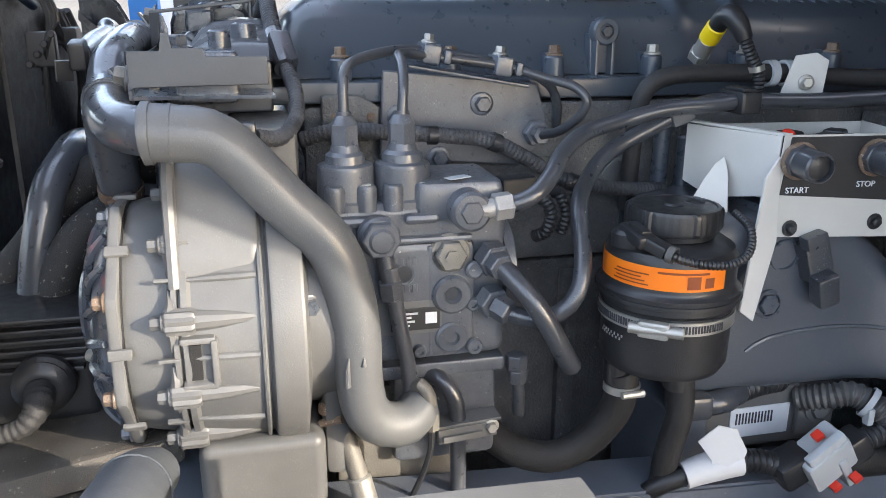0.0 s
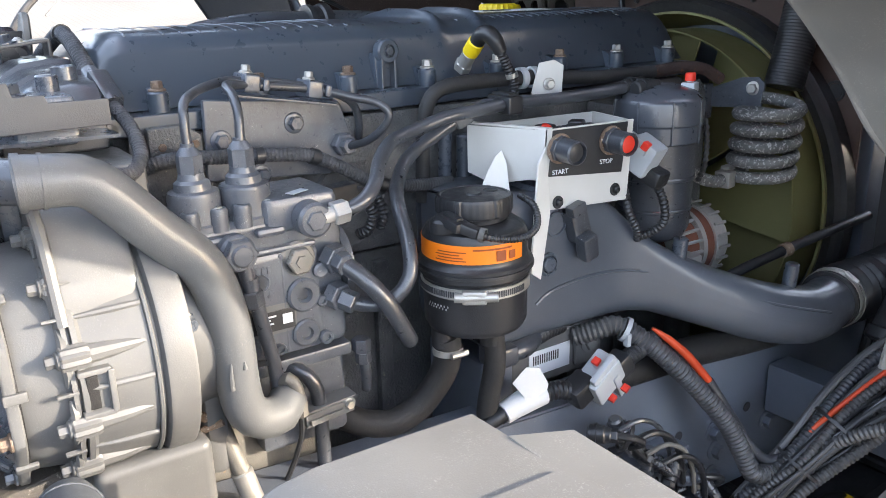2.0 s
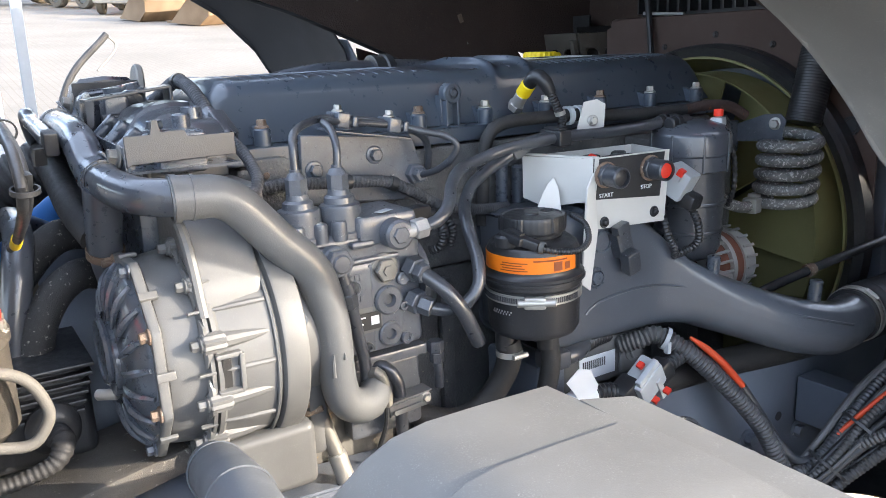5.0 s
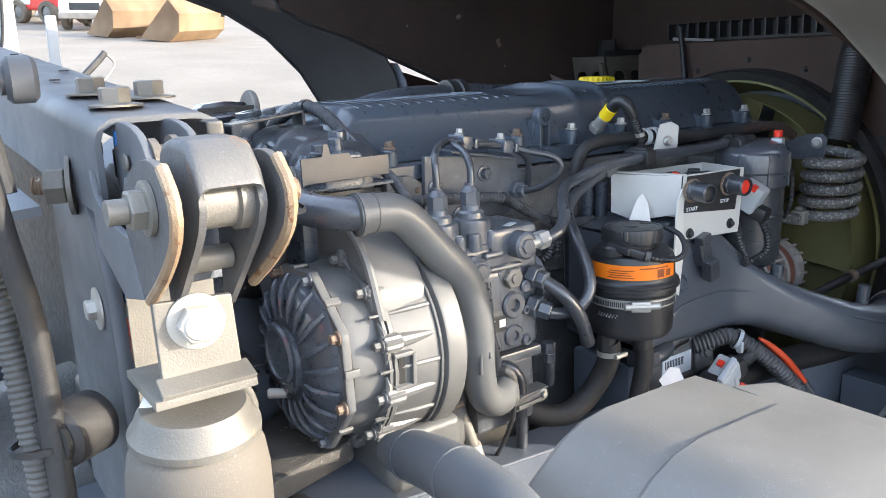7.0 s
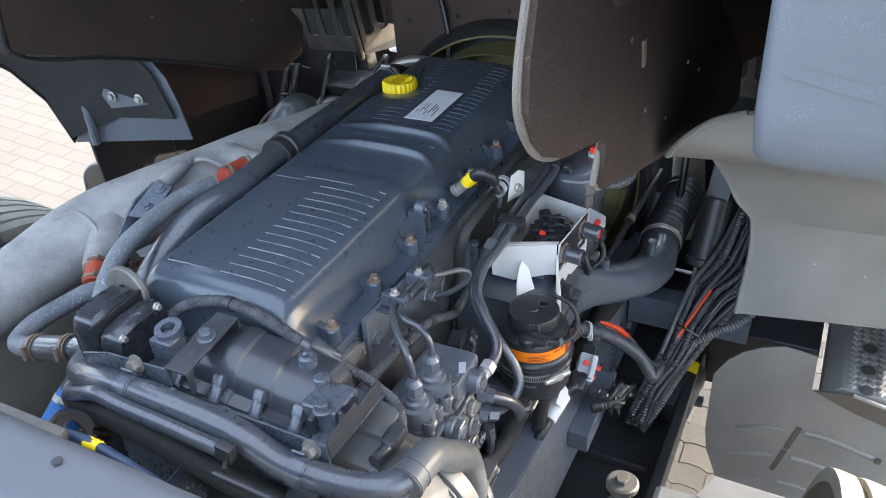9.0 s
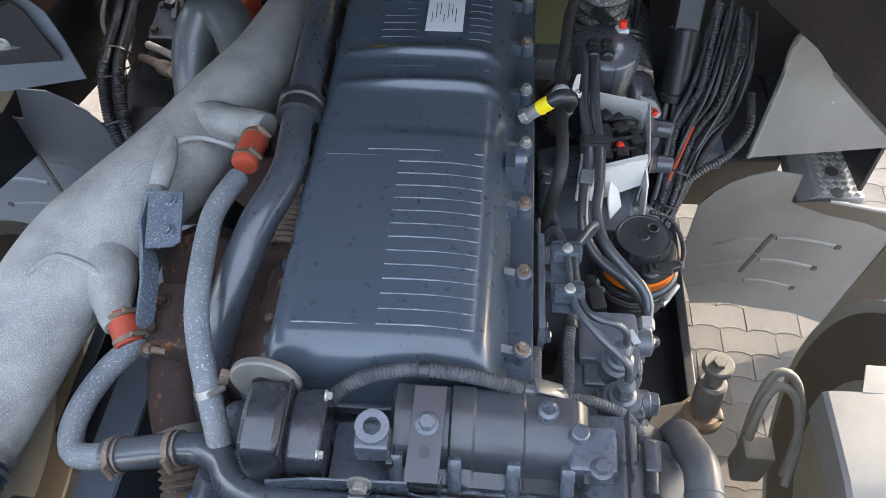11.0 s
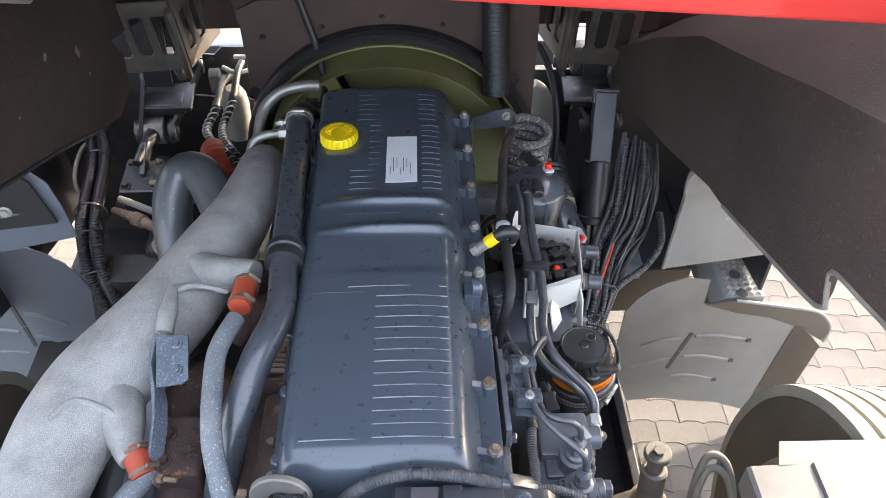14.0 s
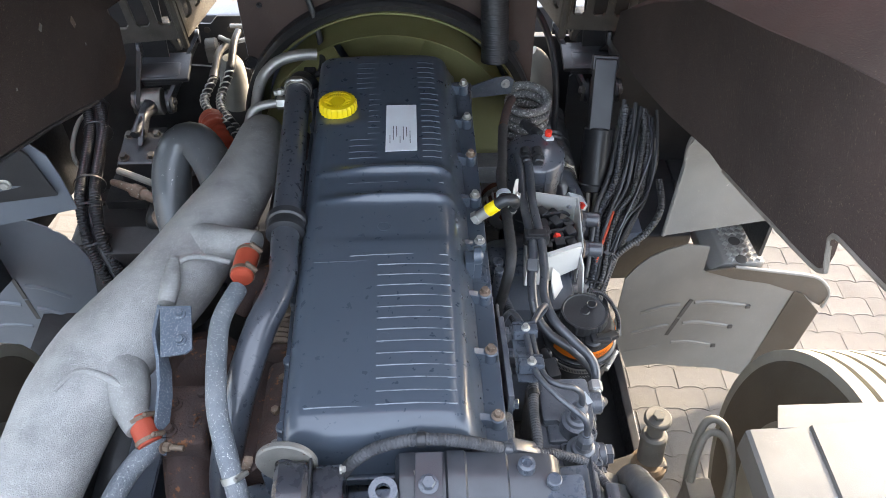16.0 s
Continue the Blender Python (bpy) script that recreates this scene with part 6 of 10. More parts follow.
for k in range(21):
    a, b = (k % 7) / 3 - 1, (-1, 0.9, 2.3)[k // 7]
    w = 0.066 * a
    pts = [Vector(p) + Vector((w * f * 0.95 + 0.009 * rb.uniform(-1, 1), -w * f * 0.35 + 0.006 * rb.uniform(-1, 1), 0.013 * b - 0.2 * w * f + 0.008 * rb.uniform(-1, 1))) for p, f in zip(SPINE, WIDE)]
    ribbed = k % 3 == 0
    part("cable", tube(pts, rb.choice((0.0095, 0.011, 0.0125)) if ribbed else rb.choice((0.0045, 0.0065, 0.008)), 10, pitch=0.009 if ribbed else 0.0, depth=0.002), (CABLE, BLACK, CABLE, HOSE)[k % 4], side)
    if k < 7:
        part("pale_end", cyl(pts[6] + Vector((0, 0.004, 0.012)), pts[6] * 0.55 + pts[7] * 0.45 + Vector((0, 0.004, 0.014)), 0.0125, 10, 0.002), PALE if k % 2 else PALEZINC, side)
part("red_cable", tube([(0.615, 0.935, 0.575), (0.642, 0.99, 0.635), (0.672, 1.045, 0.69), (0.70, 1.10, 0.737)], 0.0055, 10), RED_LEAD, side, "orange-red cable")
for p, r in (((0.60, 0.87, 0.475), 0.038), ((0.638, 0.95, 0.565), 0.042), ((0.667, 1.02, 0.635), 0.048)):
    part("zip_tie", ringband(p, (0.3, 0.6, 0.75), r, 0.006, 0.002), BLACK, side)
part("cross_tie", tube([(0.69, 1.19, 0.815), (0.745, 1.18, 0.80), (0.80, 1.165, 0.77), (0.815, 1.18, 0.75)], 0.004, 6), BLACK, side)
part("bracket", box(0.60, 0.82, 1.10, 1.18, 0.56, 0.63, 0.006), FRAME, side)
part("branch_hose", tube([(0.66, 0.97, 0.60), (0.73, 1.0, 0.66), (0.80, 1.03, 0.70), (0.85, 1.08, 0.76), (0.86, 1.18, 0.80)], 0.0125, 10, pitch=0.009, depth=0.002), CABLE, side)
bottle = thing("air_bottle", (0.64, 1.04, 0.34), "glossy black round air bottle with yellow label strip", "air bottle")
part("shell", lathe([(0.0, 0), (0.03, 0.002), (0.052, 0.014), (0.06, 0.035), (0.06, 0.20), (0.052, 0.222), (0.03, 0.234), (0, 0.236)], (0.665, 1.14, 0.395), (-0.1, -1, -0.1), 32), BLACK, bottle)
part("label_strip", sheet([[(0.665 - 0.0606 * math.cos(q) + 0.002, 1.12 - 0.17 * v, 0.393 + 0.0606 * math.sin(q) - 0.017 * v) for q in (0.9, 1.2, 1.5, 1.8, 2.1)] for v in (0.10, 0.25, 0.38)], 0.001), YELLOW, bottle, "yellow label strip")
part("bracket", box(0.60, 0.73, 1.03, 1.06, 0.33, 0.352, 0.003), FRAME, bottle)
valves = thing("valve_cluster", (0.52, 0.66, 0.52), "cluster of black pneumatic fittings and leads on the rail", "fittings")
for k in range(11):
    u = k / 10
    p = Vector((0.53 + rb.uniform(-0.015, 0.015), 0.54 + 0.30 * u, 0.735 - 0.24 * u + rb.uniform(-0.02, 0.02)))
    w = Vector((rb.uniform(-0.2, 0.6), rb.uniform(-0.7, 0.7), rb.uniform(-1, 0.4))).normalized()
    r = rb.uniform(0.011, 0.017)
    body = part("fitting", join(lathe([(r * 0.7, -0.022), (r, -0.018), (r, 0.006), (r * 0.8, 0.009), (r * 0.8, 0.016), (r * 0.55, 0.02)], p, w, 18), ringband(p - w * 0.008, w, r, 0.004, 0.0025, 18), nut(p + w * 0.016, w, r * 0.75, 0.012)), (BLACK, HOSE, PAINT)[k % 3], valves)
    part("elbow_lead", tube([p + w * 0.026, p + w * 0.045 + Vector((0, 0.01, -0.006)), p + w * 0.05 + Vector((-0.01, 0.035, -0.03)), Vector((0.50, p.y + 0.06, p.z - 0.07))], 0.0065, 9, pitch=0.006 if k % 2 else 0.0, depth=0.0014), (BLACK, HOSE)[k % 2], body)
for k in range(4):
    a = Vector((0.555, 0.56 + 0.035 * k, 0.735 - 0.035 * k))
    part("lead", tube([a, a + Vector((0.012, 0.035, 0.012)), a + Vector((0.012, 0.08, -0.015)), a + Vector((-0.005, 0.13, -0.08)), a + Vector((-0.02, 0.16, -0.15))], 0.0045 + 0.0012 * (k % 2), 8), (HOSE, BLACK, DUSTHOSE, BLACK)[k], valves)
part("ring_clip", ringband((0.55, 0.58, 0.715), (0.5, 0.6, -0.4), 0.024, 0.006, 0.003, 22), BLACK, valves)
part("mount_plate", box(0.454, 0.51, 0.54, 0.80, 0.54, 0.60, 0.004), FRAME, valves)

# ---- radiator, shroud and fan ring ----
CX, CZ, RR = -0.03, 0.915, 0.462
rad = thing("radiator", (CX, 1.5, 0.35), "radiator with brown-black plastic fan shroud and olive fan ring", "radiator")


def shroud_panel():
    """A plate with a round opening."""
    bm = bmesh.new()
    n, ring, out = 64, [], []
    for k in range(n):
        a = 2 * math.pi * k / n
        c, s = math.cos(a), math.sin(a)
        ring.append(Vector((CX + RR * c, 1.40, CZ + RR * s)))
        f = 1e9
        for lim, comp in (((0.462 if c > 0 else 0.432), abs(c)), ((0.555 if s > 0 else 0.52), abs(s))):
            f = min(f, lim / comp if comp > 1e-6 else 1e9)
        f = max(f, RR + 0.004)
        out.append(Vector((CX + f * c, 1.40 + 0.0, CZ + f * s)))
    A, B = [bm.verts.new(p) for p in ring], [bm.verts.new(p) for p in out]
    for k in range(n):
        j = (k + 1) % n
        bm.faces.new((A[k], A[j], B[j], B[k]))
    bmesh.ops.recalc_face_normals(bm, faces=bm.faces)
    bmesh.ops.solidify(bm, geom=bm.faces[:], thickness=0.006)
    return bm


part("shroud_panel", shroud_panel(), SHROUD, rad)
part("shroud_ring", lathe([(RR - 0.012, -0.05), (RR + 0.006, -0.055), (RR + 0.014, -0.045), (RR + 0.014, -0.01), (RR, 0.0), (RR - 0.012, 0.0), (RR - 0.012, -0.05)], (CX, 1.40, CZ), (0, 1, 0), 80), BLACK, rad)
part("rubber_lip", lathe([(RR - 0.02, 0), (RR + 0.005, -0.012), (RR + 0.012, 0.0), (RR - 0.005, 0.02), (RR - 0.02, 0.0)], (CX, 1.335, CZ), (0, 1, 0), 80), RUBBER, rad)
part("olive_cone", lathe([(RR - 0.018, -0.075), (RR - 0.02, -0.03), (RR - 0.045, 0.03), (RR - 0.05, 0.05), (RR - 0.055, 0.05), (RR - 0.05, 0.028), (RR - 0.026, -0.032), (RR - 0.024, -0.075), (RR - 0.018, -0.075)], (CX, 1.40, CZ), (0, 1, 0), 80), OLIVE, rad, "olive plastic fan ring")
part("fan_rim", lathe([(RR - 0.062, -0.13), (RR - 0.058, -0.13), (RR - 0.06, 0.0), (RR - 0.064, 0.0), (RR - 0.062, -0.13)], (CX, 1.40, CZ), (0, 1, 0), 80), OLIVE, rad)
fan = part("fan_hub", lathe([(0.0, 0), (0.10, 0.004), (0.12, 0.02), (0.12, 0.08), (0, 0.08)], (CX, 1.26, CZ), (0, 1, 0), 40), OLIVE, rad)
for k in range(9):
    a = 2 * math.pi * k / 9 + 0.2
    rows = [[(CX + r * math.cos(a + t + 0.1 * (r - 0.1)), 1.28 + 0.09 * (t + 0.36) / 0.72, CZ + r * math.sin(a + t + 0.1 * (r - 0.1))) for t in (-0.36, -0.18, 0.0, 0.18, 0.36)] for r in (0.115, 0.2, 0.3, 0.398)]
    part("fan_blade", sheet(rows, 0.004), OLIVE, fan)
part("core", box(-0.48, 0.43, 1.46, 1.52, 0.36, 1.36, 0.004), FRAME, rad)
part("top_tank", box(-0.49, 0.44, 1.43, 1.55, 1.36, 1.475, 0.015, 3), SHROUD, rad)
part("grille_comb", join(box(-0.42, 0.40, 1.50, 1.54, 1.475, 1.53, 0.003), *[obox((-0.40 + 0.04 * k, 1.49, 1.51), (0.006, 0.05, 0.05), (0, 0, 0), 0.001) for k in range(20)]), BLACK, rad)
part("pale_edge", obox((-0.30, 1.47, 1.482), (0.16, 0.012, 0.01), (0, 4, 0), 0.002), WORN, rad)
for x, z in ((-0.455, 1.155), (0.365, 1.11), (0.365, 1.19)):
    part("shroud_boss", join(ringband((x, 1.394, z), (0, -1, 0), 0.018, 0.008, 0.005), cyl((x, 1.392, z), (x, 1.396, z), 0.016, 18)), BLACK, rad)
part("radiator_hose", tube([(0.30, 1.30, 1.20), (0.30, 1.33, 1.30), (0.297, 1.36, 1.40), (0.295, 1.40, 1.50), (0.29, 1.45, 1.60)], 0.042, 24, pitch=0.007, depth=0.001), BLACK, rad, "black ribbed radiator hose")
part("overflow_hose", tube([(-0.225, 1.26, 1.21), (-0.22, 1.30, 1.24), (-0.235, 1.35, 1.33), (-0.26, 1.372, 1.42), (-0.29, 1.39, 1.52)], 0.0095, 10), BLACK, rad)
for k in range(5):
    part("fan_bolt", bolt((-0.40 + 0.18 * k, 1.392, 1.415 - 0.03 * abs(k - 2)), (0, -1, 0), 0.006, 0.004), BLACK, rad)

# ---- crank-case breather pipe beside the cover ----
bp = thing("breather_pipe", (-0.25, 0.5, 1.1), "long dark breather pipe with rubber collar beside the cover", "pipe")
part("front_pipe", tube([(-0.257, 1.0, 1.33), (-0.25, 0.83, 1.338), (-0.244, 0.667, 1.347), (-0.238, 0.52, 1.356), (-0.236, 0.45, 1.358)], 0.032, 22), DPIPE, bp)
part("collar", lathe([(0.034, 0), (0.042, 0.002), (0.043, 0.012), (0.040, 0.014), (0.040, 0.03), (0.044, 0.034), (0.044, 0.05), (0.034, 0.054)], (-0.2345, 0.425, 1.359), (-0.02, 1, -0.01), 32), BLACK, bp, "black rubber collar")
part("rear_pipe", tube([(-0.236, 0.45, 1.358), (-0.231, 0.36, 1.361), (-0.229, 0.31, 1.360), (-0.243, 0.25, 1.352), (-0.265, 0.195, 1.338), (-0.292, 0.115, 1.30), (-0.318, 0.045, 1.24), (-0.34, -0.01, 1.16), (-0.35, -0.04, 1.08), (-0.35, -0.06, 0.98)], [0.0305, 0.03, 0.030, 0.031, 0.032, 0.032, 0.032, 0.031, 0.03, 0.03], 22), DPIPE, bp)
part("end_clamp", join(hose_clamp((-0.257, 0.985, 1.331), (0, 1, 0), 0.0325, ZINC, 0.012, (0, 0, 1)), ringband((-0.257, 1.0, 1.33), (0, 1, 0), 0.0325, 0.012, 0.005)), ZINC, bp)
part("front_elbow", tube([(-0.257, 1.0, 1.33), (-0.255, 1.04, 1.322), (-0.245, 1.07, 1.30), (-0.23, 1.09, 1.26)], [0.031, 0.03, 0.028, 0.026], 18), BLACK, bp)
part("check_valve", join(cyl((-0.33, 1.04, 1.29), (-0.27, 1.04, 1.298), 0.008, 12), nut((-0.32, 1.04, 1.292), (1, 0, 0.1), 0.011, 0.012), nut((-0.298, 1.04, 1.294), (1, 0, 0.1), 0.012, 0.01)), ZINC, bp)

# ---- insulated air duct, manifold and bracket ----
duct = thing("insulated_duct", (-0.55, 0.4, 1.0), "large speckled grey insulated air duct crossing the engine", "air duct")
DUCT = [(-0.372, 1.02, 1.16), (-0.368, 0.955, 1.205), (-0.37, 0.84, 1.228), (-0.39, 0.717, 1.238), (-0.43, 0.59, 1.243), (-0.49, 0.43, 1.241), (-0.555, 0.315, 1.234), (-0.615, 0.225, 1.222), (-0.655, 0.13, 1.206), (-0.68, 0.02, 1.188), (-0.70, -0.09, 1.168), (-0.715, -0.17, 1.160)]
shell = tube(DUCT, [0.05, 0.062, 0.07, 0.076, 0.085, 0.096, 0.103, 0.106, 0.104, 0.095, 0.084, 0.0775], 36)
for v in shell.verts:
    mid = float(np.interp(v.co.y, [p[1] for p in DUCT[::-1]], [p[2] for p in DUCT[::-1]]))
    f = 1 - 0.18 * min(1, max(0, (0.6 - v.co.y) / 0.3)) * min(1, max(0, (v.co.y + 0.12) / 0.15))
    v.co.z = mid + (v.co.z - mid) * f
part("duct", shell, INSUL, duct, sharp=60)
part("branch", tube([(-0.60, 0.22, 1.225), (-0.555, 0.155, 1.225), (-0.525, 0.085, 1.217), (-0.505, 0.055, 1.212)], [0.075, 0.052, 0.032, 0.028], 20), INSUL, duct)
part("branch", tube([(-0.45, 0.49, 1.265), (-0.39, 0.47, 1.29), (-0.33, 0.455, 1.312), (-0.305, 0.445, 1.317)], [0.065, 0.045, 0.030, 0.027], 20), INSUL, duct)
seams = (tube([(-0.475, 0.375, 1.328), (-0.44, 0.395, 1.334), (-0.40, 0.40, 1.325), (-0.36, 0.40, 1.308)], 0.006, 10), tube([(-0.47, 0.385, 1.335), (-0.468, 0.33, 1.33), (-0.47, 0.28, 1.318)], [0.012, 0.02, 0.018], 12), tube([(-0.66, 0.10, 1.286), (-0.62, 0.14, 1.290), (-0.56, 0.13, 1.268), (-0.525, 0.105, 1.245)], 0.007, 10))
for seam in seams:
    part("raised_seam", seam, INSUL, duct)
part("end_band", join(ringband((-0.7145, -0.165, 1.1605), (-0.12, -1, -0.05), 0.079, 0.014, 0.003, 40), ringband((-0.718, -0.190, 1.159), (-0.12, -1, -0.05), 0.082, 0.008, 0.003, 40)), ZINC, duct)
part("blue_cuff", lathe([(0.076, 0.0), (0.081, 0.004), (0.078, 0.010), (0.083, 0.016), (0.079, 0.022), (0.083, 0.028), (0.079, 0.034), (0.083, 0.040), (0.080, 0.05)], (-0.7165, -0.178, 1.160), (-0.12, -1, -0.05), 40), BLUECUFF, duct, "dark blue ribbed silicone cuff")
part("black_hose", tube([(-0.720, -0.215, 1.160), (-0.73, -0.27, 1.14), (-0.745, -0.37, 1.08), (-0.75, -0.45, 0.98)], 0.081, 36, pitch=0.022, depth=0.007), RUBBER, duct)
for c, ax, L in (((-0.318, 0.37, 1.333), (-0.04, -1, 0.1), 0.085), ((-0.495, 0.048, 1.212), (0.45, -0.8, -0.35), 0.06)):
    c, ax = Vector(c), Vector(ax).normalized()
    red = part("red_sleeve", tube([c - ax * L / 2, c - ax * L * 0.42, c, c + ax * L * 0.42, c + ax * L / 2], [0.0225, 0.0245, 0.025, 0.0245, 0.0225], 20), REDHOSE, duct, "orange-red silicone sleeve")
    for s in (-0.36, 0.36):
        part("clamp", hose_clamp(c + ax * L * s, ax, 0.0248, RUSTBOLT, 0.008, (0.8, 0.2, 0.6)), RUSTBOLT, red)
exh = thing("exhaust_manifold", (-0.33, 0.4, 0.9), "rusty cast-iron exhaust manifold and turbocharger", "exhaust manifold")
part("manifold_log", tube([(-0.30, -0.02, 1.14), (-0.295, 0.15, 1.15), (-0.29, 0.40, 1.16), (-0.285, 0.7, 1.16), (-0.28, 1.0, 1.15)], 0.045, 20), RUST, exh)
for k in range(6):
    y = 0.07 + 0.17 * k
    part("runner", join(tube([(-0.19, y, 1.14), (-0.235, y, 1.15), (-0.285, y, 1.155)], [0.032, 0.03, 0.035], 16), box(-0.215, -0.2, y - 0.045, y + 0.045, 1.10, 1.185, 0.006)), RUST, exh)
    for s in (-0.035, 0.035):
        part("stud", bolt((-0.222, y + s, 1.175), (-0.6, 0, 1), 0.009, 0.012), RUSTBOLT, exh)
part("heat_shield", sheet([[(-0.232, y, 1.215 + 0.004 * math.sin(40 * y)), (-0.262, y, 1.205), (-0.285, y, 1.175)] for y in np.linspace(-0.03, 0.20, 9)], 0.003), RUST, exh)
for k in range(7):
    part("nut", nut((-0.232 - 0.008 * (k % 2), 0.0 + 0.075 * k, 1.218), (-0.2, 0, 1), 0.009, 0.014), RUSTBOLT if k % 3 else GRIMEBOLT, exh)
part("cross_pipe", tube([(-0.22, 0.44, 1.17), (-0.27, 0.45, 1.20), (-0.33, 0.44, 1.19), (-0.38, 0.40, 1.15)], 0.034, 18), RUST, exh)
for y in (0.215, 0.385):
    part("flange", box(-0.30, -0.222, y, y + 0.018, 1.10, 1.235, 0.006), RUST, exh)
part("bellows", tube([(-0.252, 0.24, 1.19), (-0.252, 0.27, 1.19), (-0.252, 0.33, 1.19), (-0.252, 0.375, 1.19)], 0.048, 24, pitch=0.013, depth=0.007), RUSTBOLT, exh)
part("turbine_housing", join(lathe([(0.05, 0), (0.085, 0.01), (0.095, 0.04), (0.085, 0.08), (0.06, 0.10), (0, 0.10)], (-0.43, 0.30, 1.06), (0, -0.6, 0.5), 32), box(-0.48, -0.38, 0.03, 0.17, 1.02, 1.19, 0.014, 3)), RUST, exh)
for p in ((-0.455, 0.12, 1.19), (-0.41, 0.08, 1.19), (-0.455, 0.06, 1.19), (-0.40, 0.14, 1.19)):
    part("bolt", bolt(p, (0, 0, 1), 0.011, 0.012), RUST, exh)
part("exhaust_pipe", tube([(-0.44, 0.06, 1.10), (-0.42, -0.03, 1.07), (-0.39, -0.10, 1.04), (-0.37, -0.17, 1.0), (-0.36, -0.25, 0.93)], 0.05, 24), RUST, exh)
part("clamp_band", ringband((-0.40, -0.075, 1.05), (0.3, -0.8, -0.3), 0.051, 0.028, 0.007), PALEZINC, exh)
part("flex_bellows", tube([(-0.39, -0.10, 1.04), (-0.375, -0.155, 1.01), (-0.365, -0.21, 0.965)], 0.056, 24, pitch=0.014, depth=0.007), RUSTBOLT, exh)
arm = thing("bracket_arm", (-0.46, 0.15, 1.1), "bent grey steel support bracket beside the duct", "bracket")
part("pad", slab([(-0.477, 0.262, 1.332), (-0.412, 0.258, 1.335), (-0.398, 0.165, 1.315), (-0.412, 0.156, 1.311), (-0.46, 0.152, 1.308)], 0.007, 0.002), SPECK, arm)
part("strip", sheet([[(-0.482, 0.264, 1.335), (-0.479, 0.264, 1.285)], [(-0.484, 0.20, 1.322), (-0.474, 0.20, 1.272)], [(-0.470, 0.15, 1.305), (-0.455, 0.15, 1.262)], [(-0.468, 0.11, 1.272), (-0.452, 0.11, 1.234)], [(-0.476, 0.06, 1.225), (-0.460, 0.06, 1.192)], [(-0.478, 0.02, 1.19), (-0.465, 0.02, 1.162)]], 0.007), SPECK, arm)
for p in ((-0.432, 0.238, 1.3355), (-0.424, 0.182, 1.3225)):
    part("bolt", bolt(p, (0, -0.2, 1), 0.0085, 0.006), SPECK, arm)
part("strip_slot", obox((-0.463, 0.105, 1.25), (0.012, 0.034, 0.008), (38, 0, 0), 0.002), RUST, arm)
part("end_bolt", join(bolt((-0.462, 0.028, 1.185), (1, -0.3, 0.2), 0.010, 0.012), cyl((-0.47, 0.03, 1.183), (-0.42, 0.02, 1.188), 0.006, 10)), RUSTBOLT, arm)
upipe = thing("u_pipe", (-0.56, 0.9, 0.9), "grey painted U-shaped air pipe beside the duct", "pipe")
part("pipe", tube([(-0.43, 0.74, 1.06), (-0.465, 0.82, 1.14), (-0.505, 0.895, 1.19), (-0.545, 0.94, 1.208), (-0.588, 0.945, 1.195), (-0.616, 0.91, 1.15), (-0.62, 0.85, 1.08), (-0.61, 0.80, 1.0), (-0.60, 0.77, 0.9)], 0.053, 28), PIPE_DARK, upipe)
part("clip_band", join(ringband((-0.53, 0.70, 1.16), (0.7, 0.6, 0.1), 0.03, 0.01, 0.003), tube([(-0.58, 0.66, 1.15), (-0.53, 0.70, 1.19), (-0.47, 0.74, 1.18)], 0.006, 8)), PALEZINC, upipe)
part("red_sleeve", tube([(-0.48, 1.0, 1.05), (-0.515, 1.07, 1.085), (-0.545, 1.14, 1.10), (-0.57, 1.21, 1.07)], 0.042, 26, pitch=0.02, depth=0.003), REDHOSE, upipe, "red silicone sleeve")
bluep = thing("blue_hose", (-0.30, -0.26, 0.9), "blue silicone hose with steel clamps", "hose")
part("hose", tube([(-0.285, -0.215, 1.16), (-0.295, -0.27, 1.12), (-0.305, -0.33, 1.07), (-0.31, -0.40, 1.0)], 0.036, 22), BLUE, bluep)
for p in ((-0.288, -0.235, 1.145), (-0.306, -0.335, 1.066)):
    part("clamp", hose_clamp(p, (-0.1, -0.7, -0.6), 0.0368, ZINC, 0.012, (0.5, -0.3, 0.7)), ZINC, bluep)
part("upper_pipe", tube([(-0.27, -0.19, 1.2), (-0.28, -0.205, 1.175), (-0.287, -0.225, 1.155)], 0.034, 20), DPIPE, bluep)
fpipes = thing("front_steel_pipes", (-0.35, 1.1, 1.05), "bright steel pipes with nuts at the engine's front", "pipe")
part("steel_pipe", tube([(-0.40, 0.93, 1.13), (-0.405, 0.97, 1.21), (-0.395, 1.01, 1.25), (-0.36, 1.025, 1.262), (-0.31, 1.03, 1.265)], 0.0125, 14), ZINC, fpipes)
part("union_nut", nut((-0.325, 1.03, 1.264), (1, 0, 0), 0.018, 0.024), ZINC, fpipes)
part("steel_pipe", tube([(-0.405, 1.0, 1.12), (-0.402, 1.05, 1.181), (-0.39, 1.15, 1.241), (-0.36, 1.185, 1.273), (-0.321, 1.20, 1.292), (-0.27, 1.21, 1.298), (-0.224, 1.215, 1.295)], 0.0165, 16), ZINC, fpipes)
part("sensor", join(cyl((-0.23, 1.13, 1.285), (-0.14, 1.13, 1.29), 0.009, 12), nut((-0.20, 1.13, 1.287), (1, 0, 0), 0.013, 0.014), obox((-0.24, 1.135, 1.285), (0.035, 0.03, 0.03), (0, 0, 0), 0.006)), BLACK, fpipes)
springs = thing("spiral_wrapped_hoses", (-0.5, 1.05, 1.0), "black hoses in bright spiral wrap", "hose")
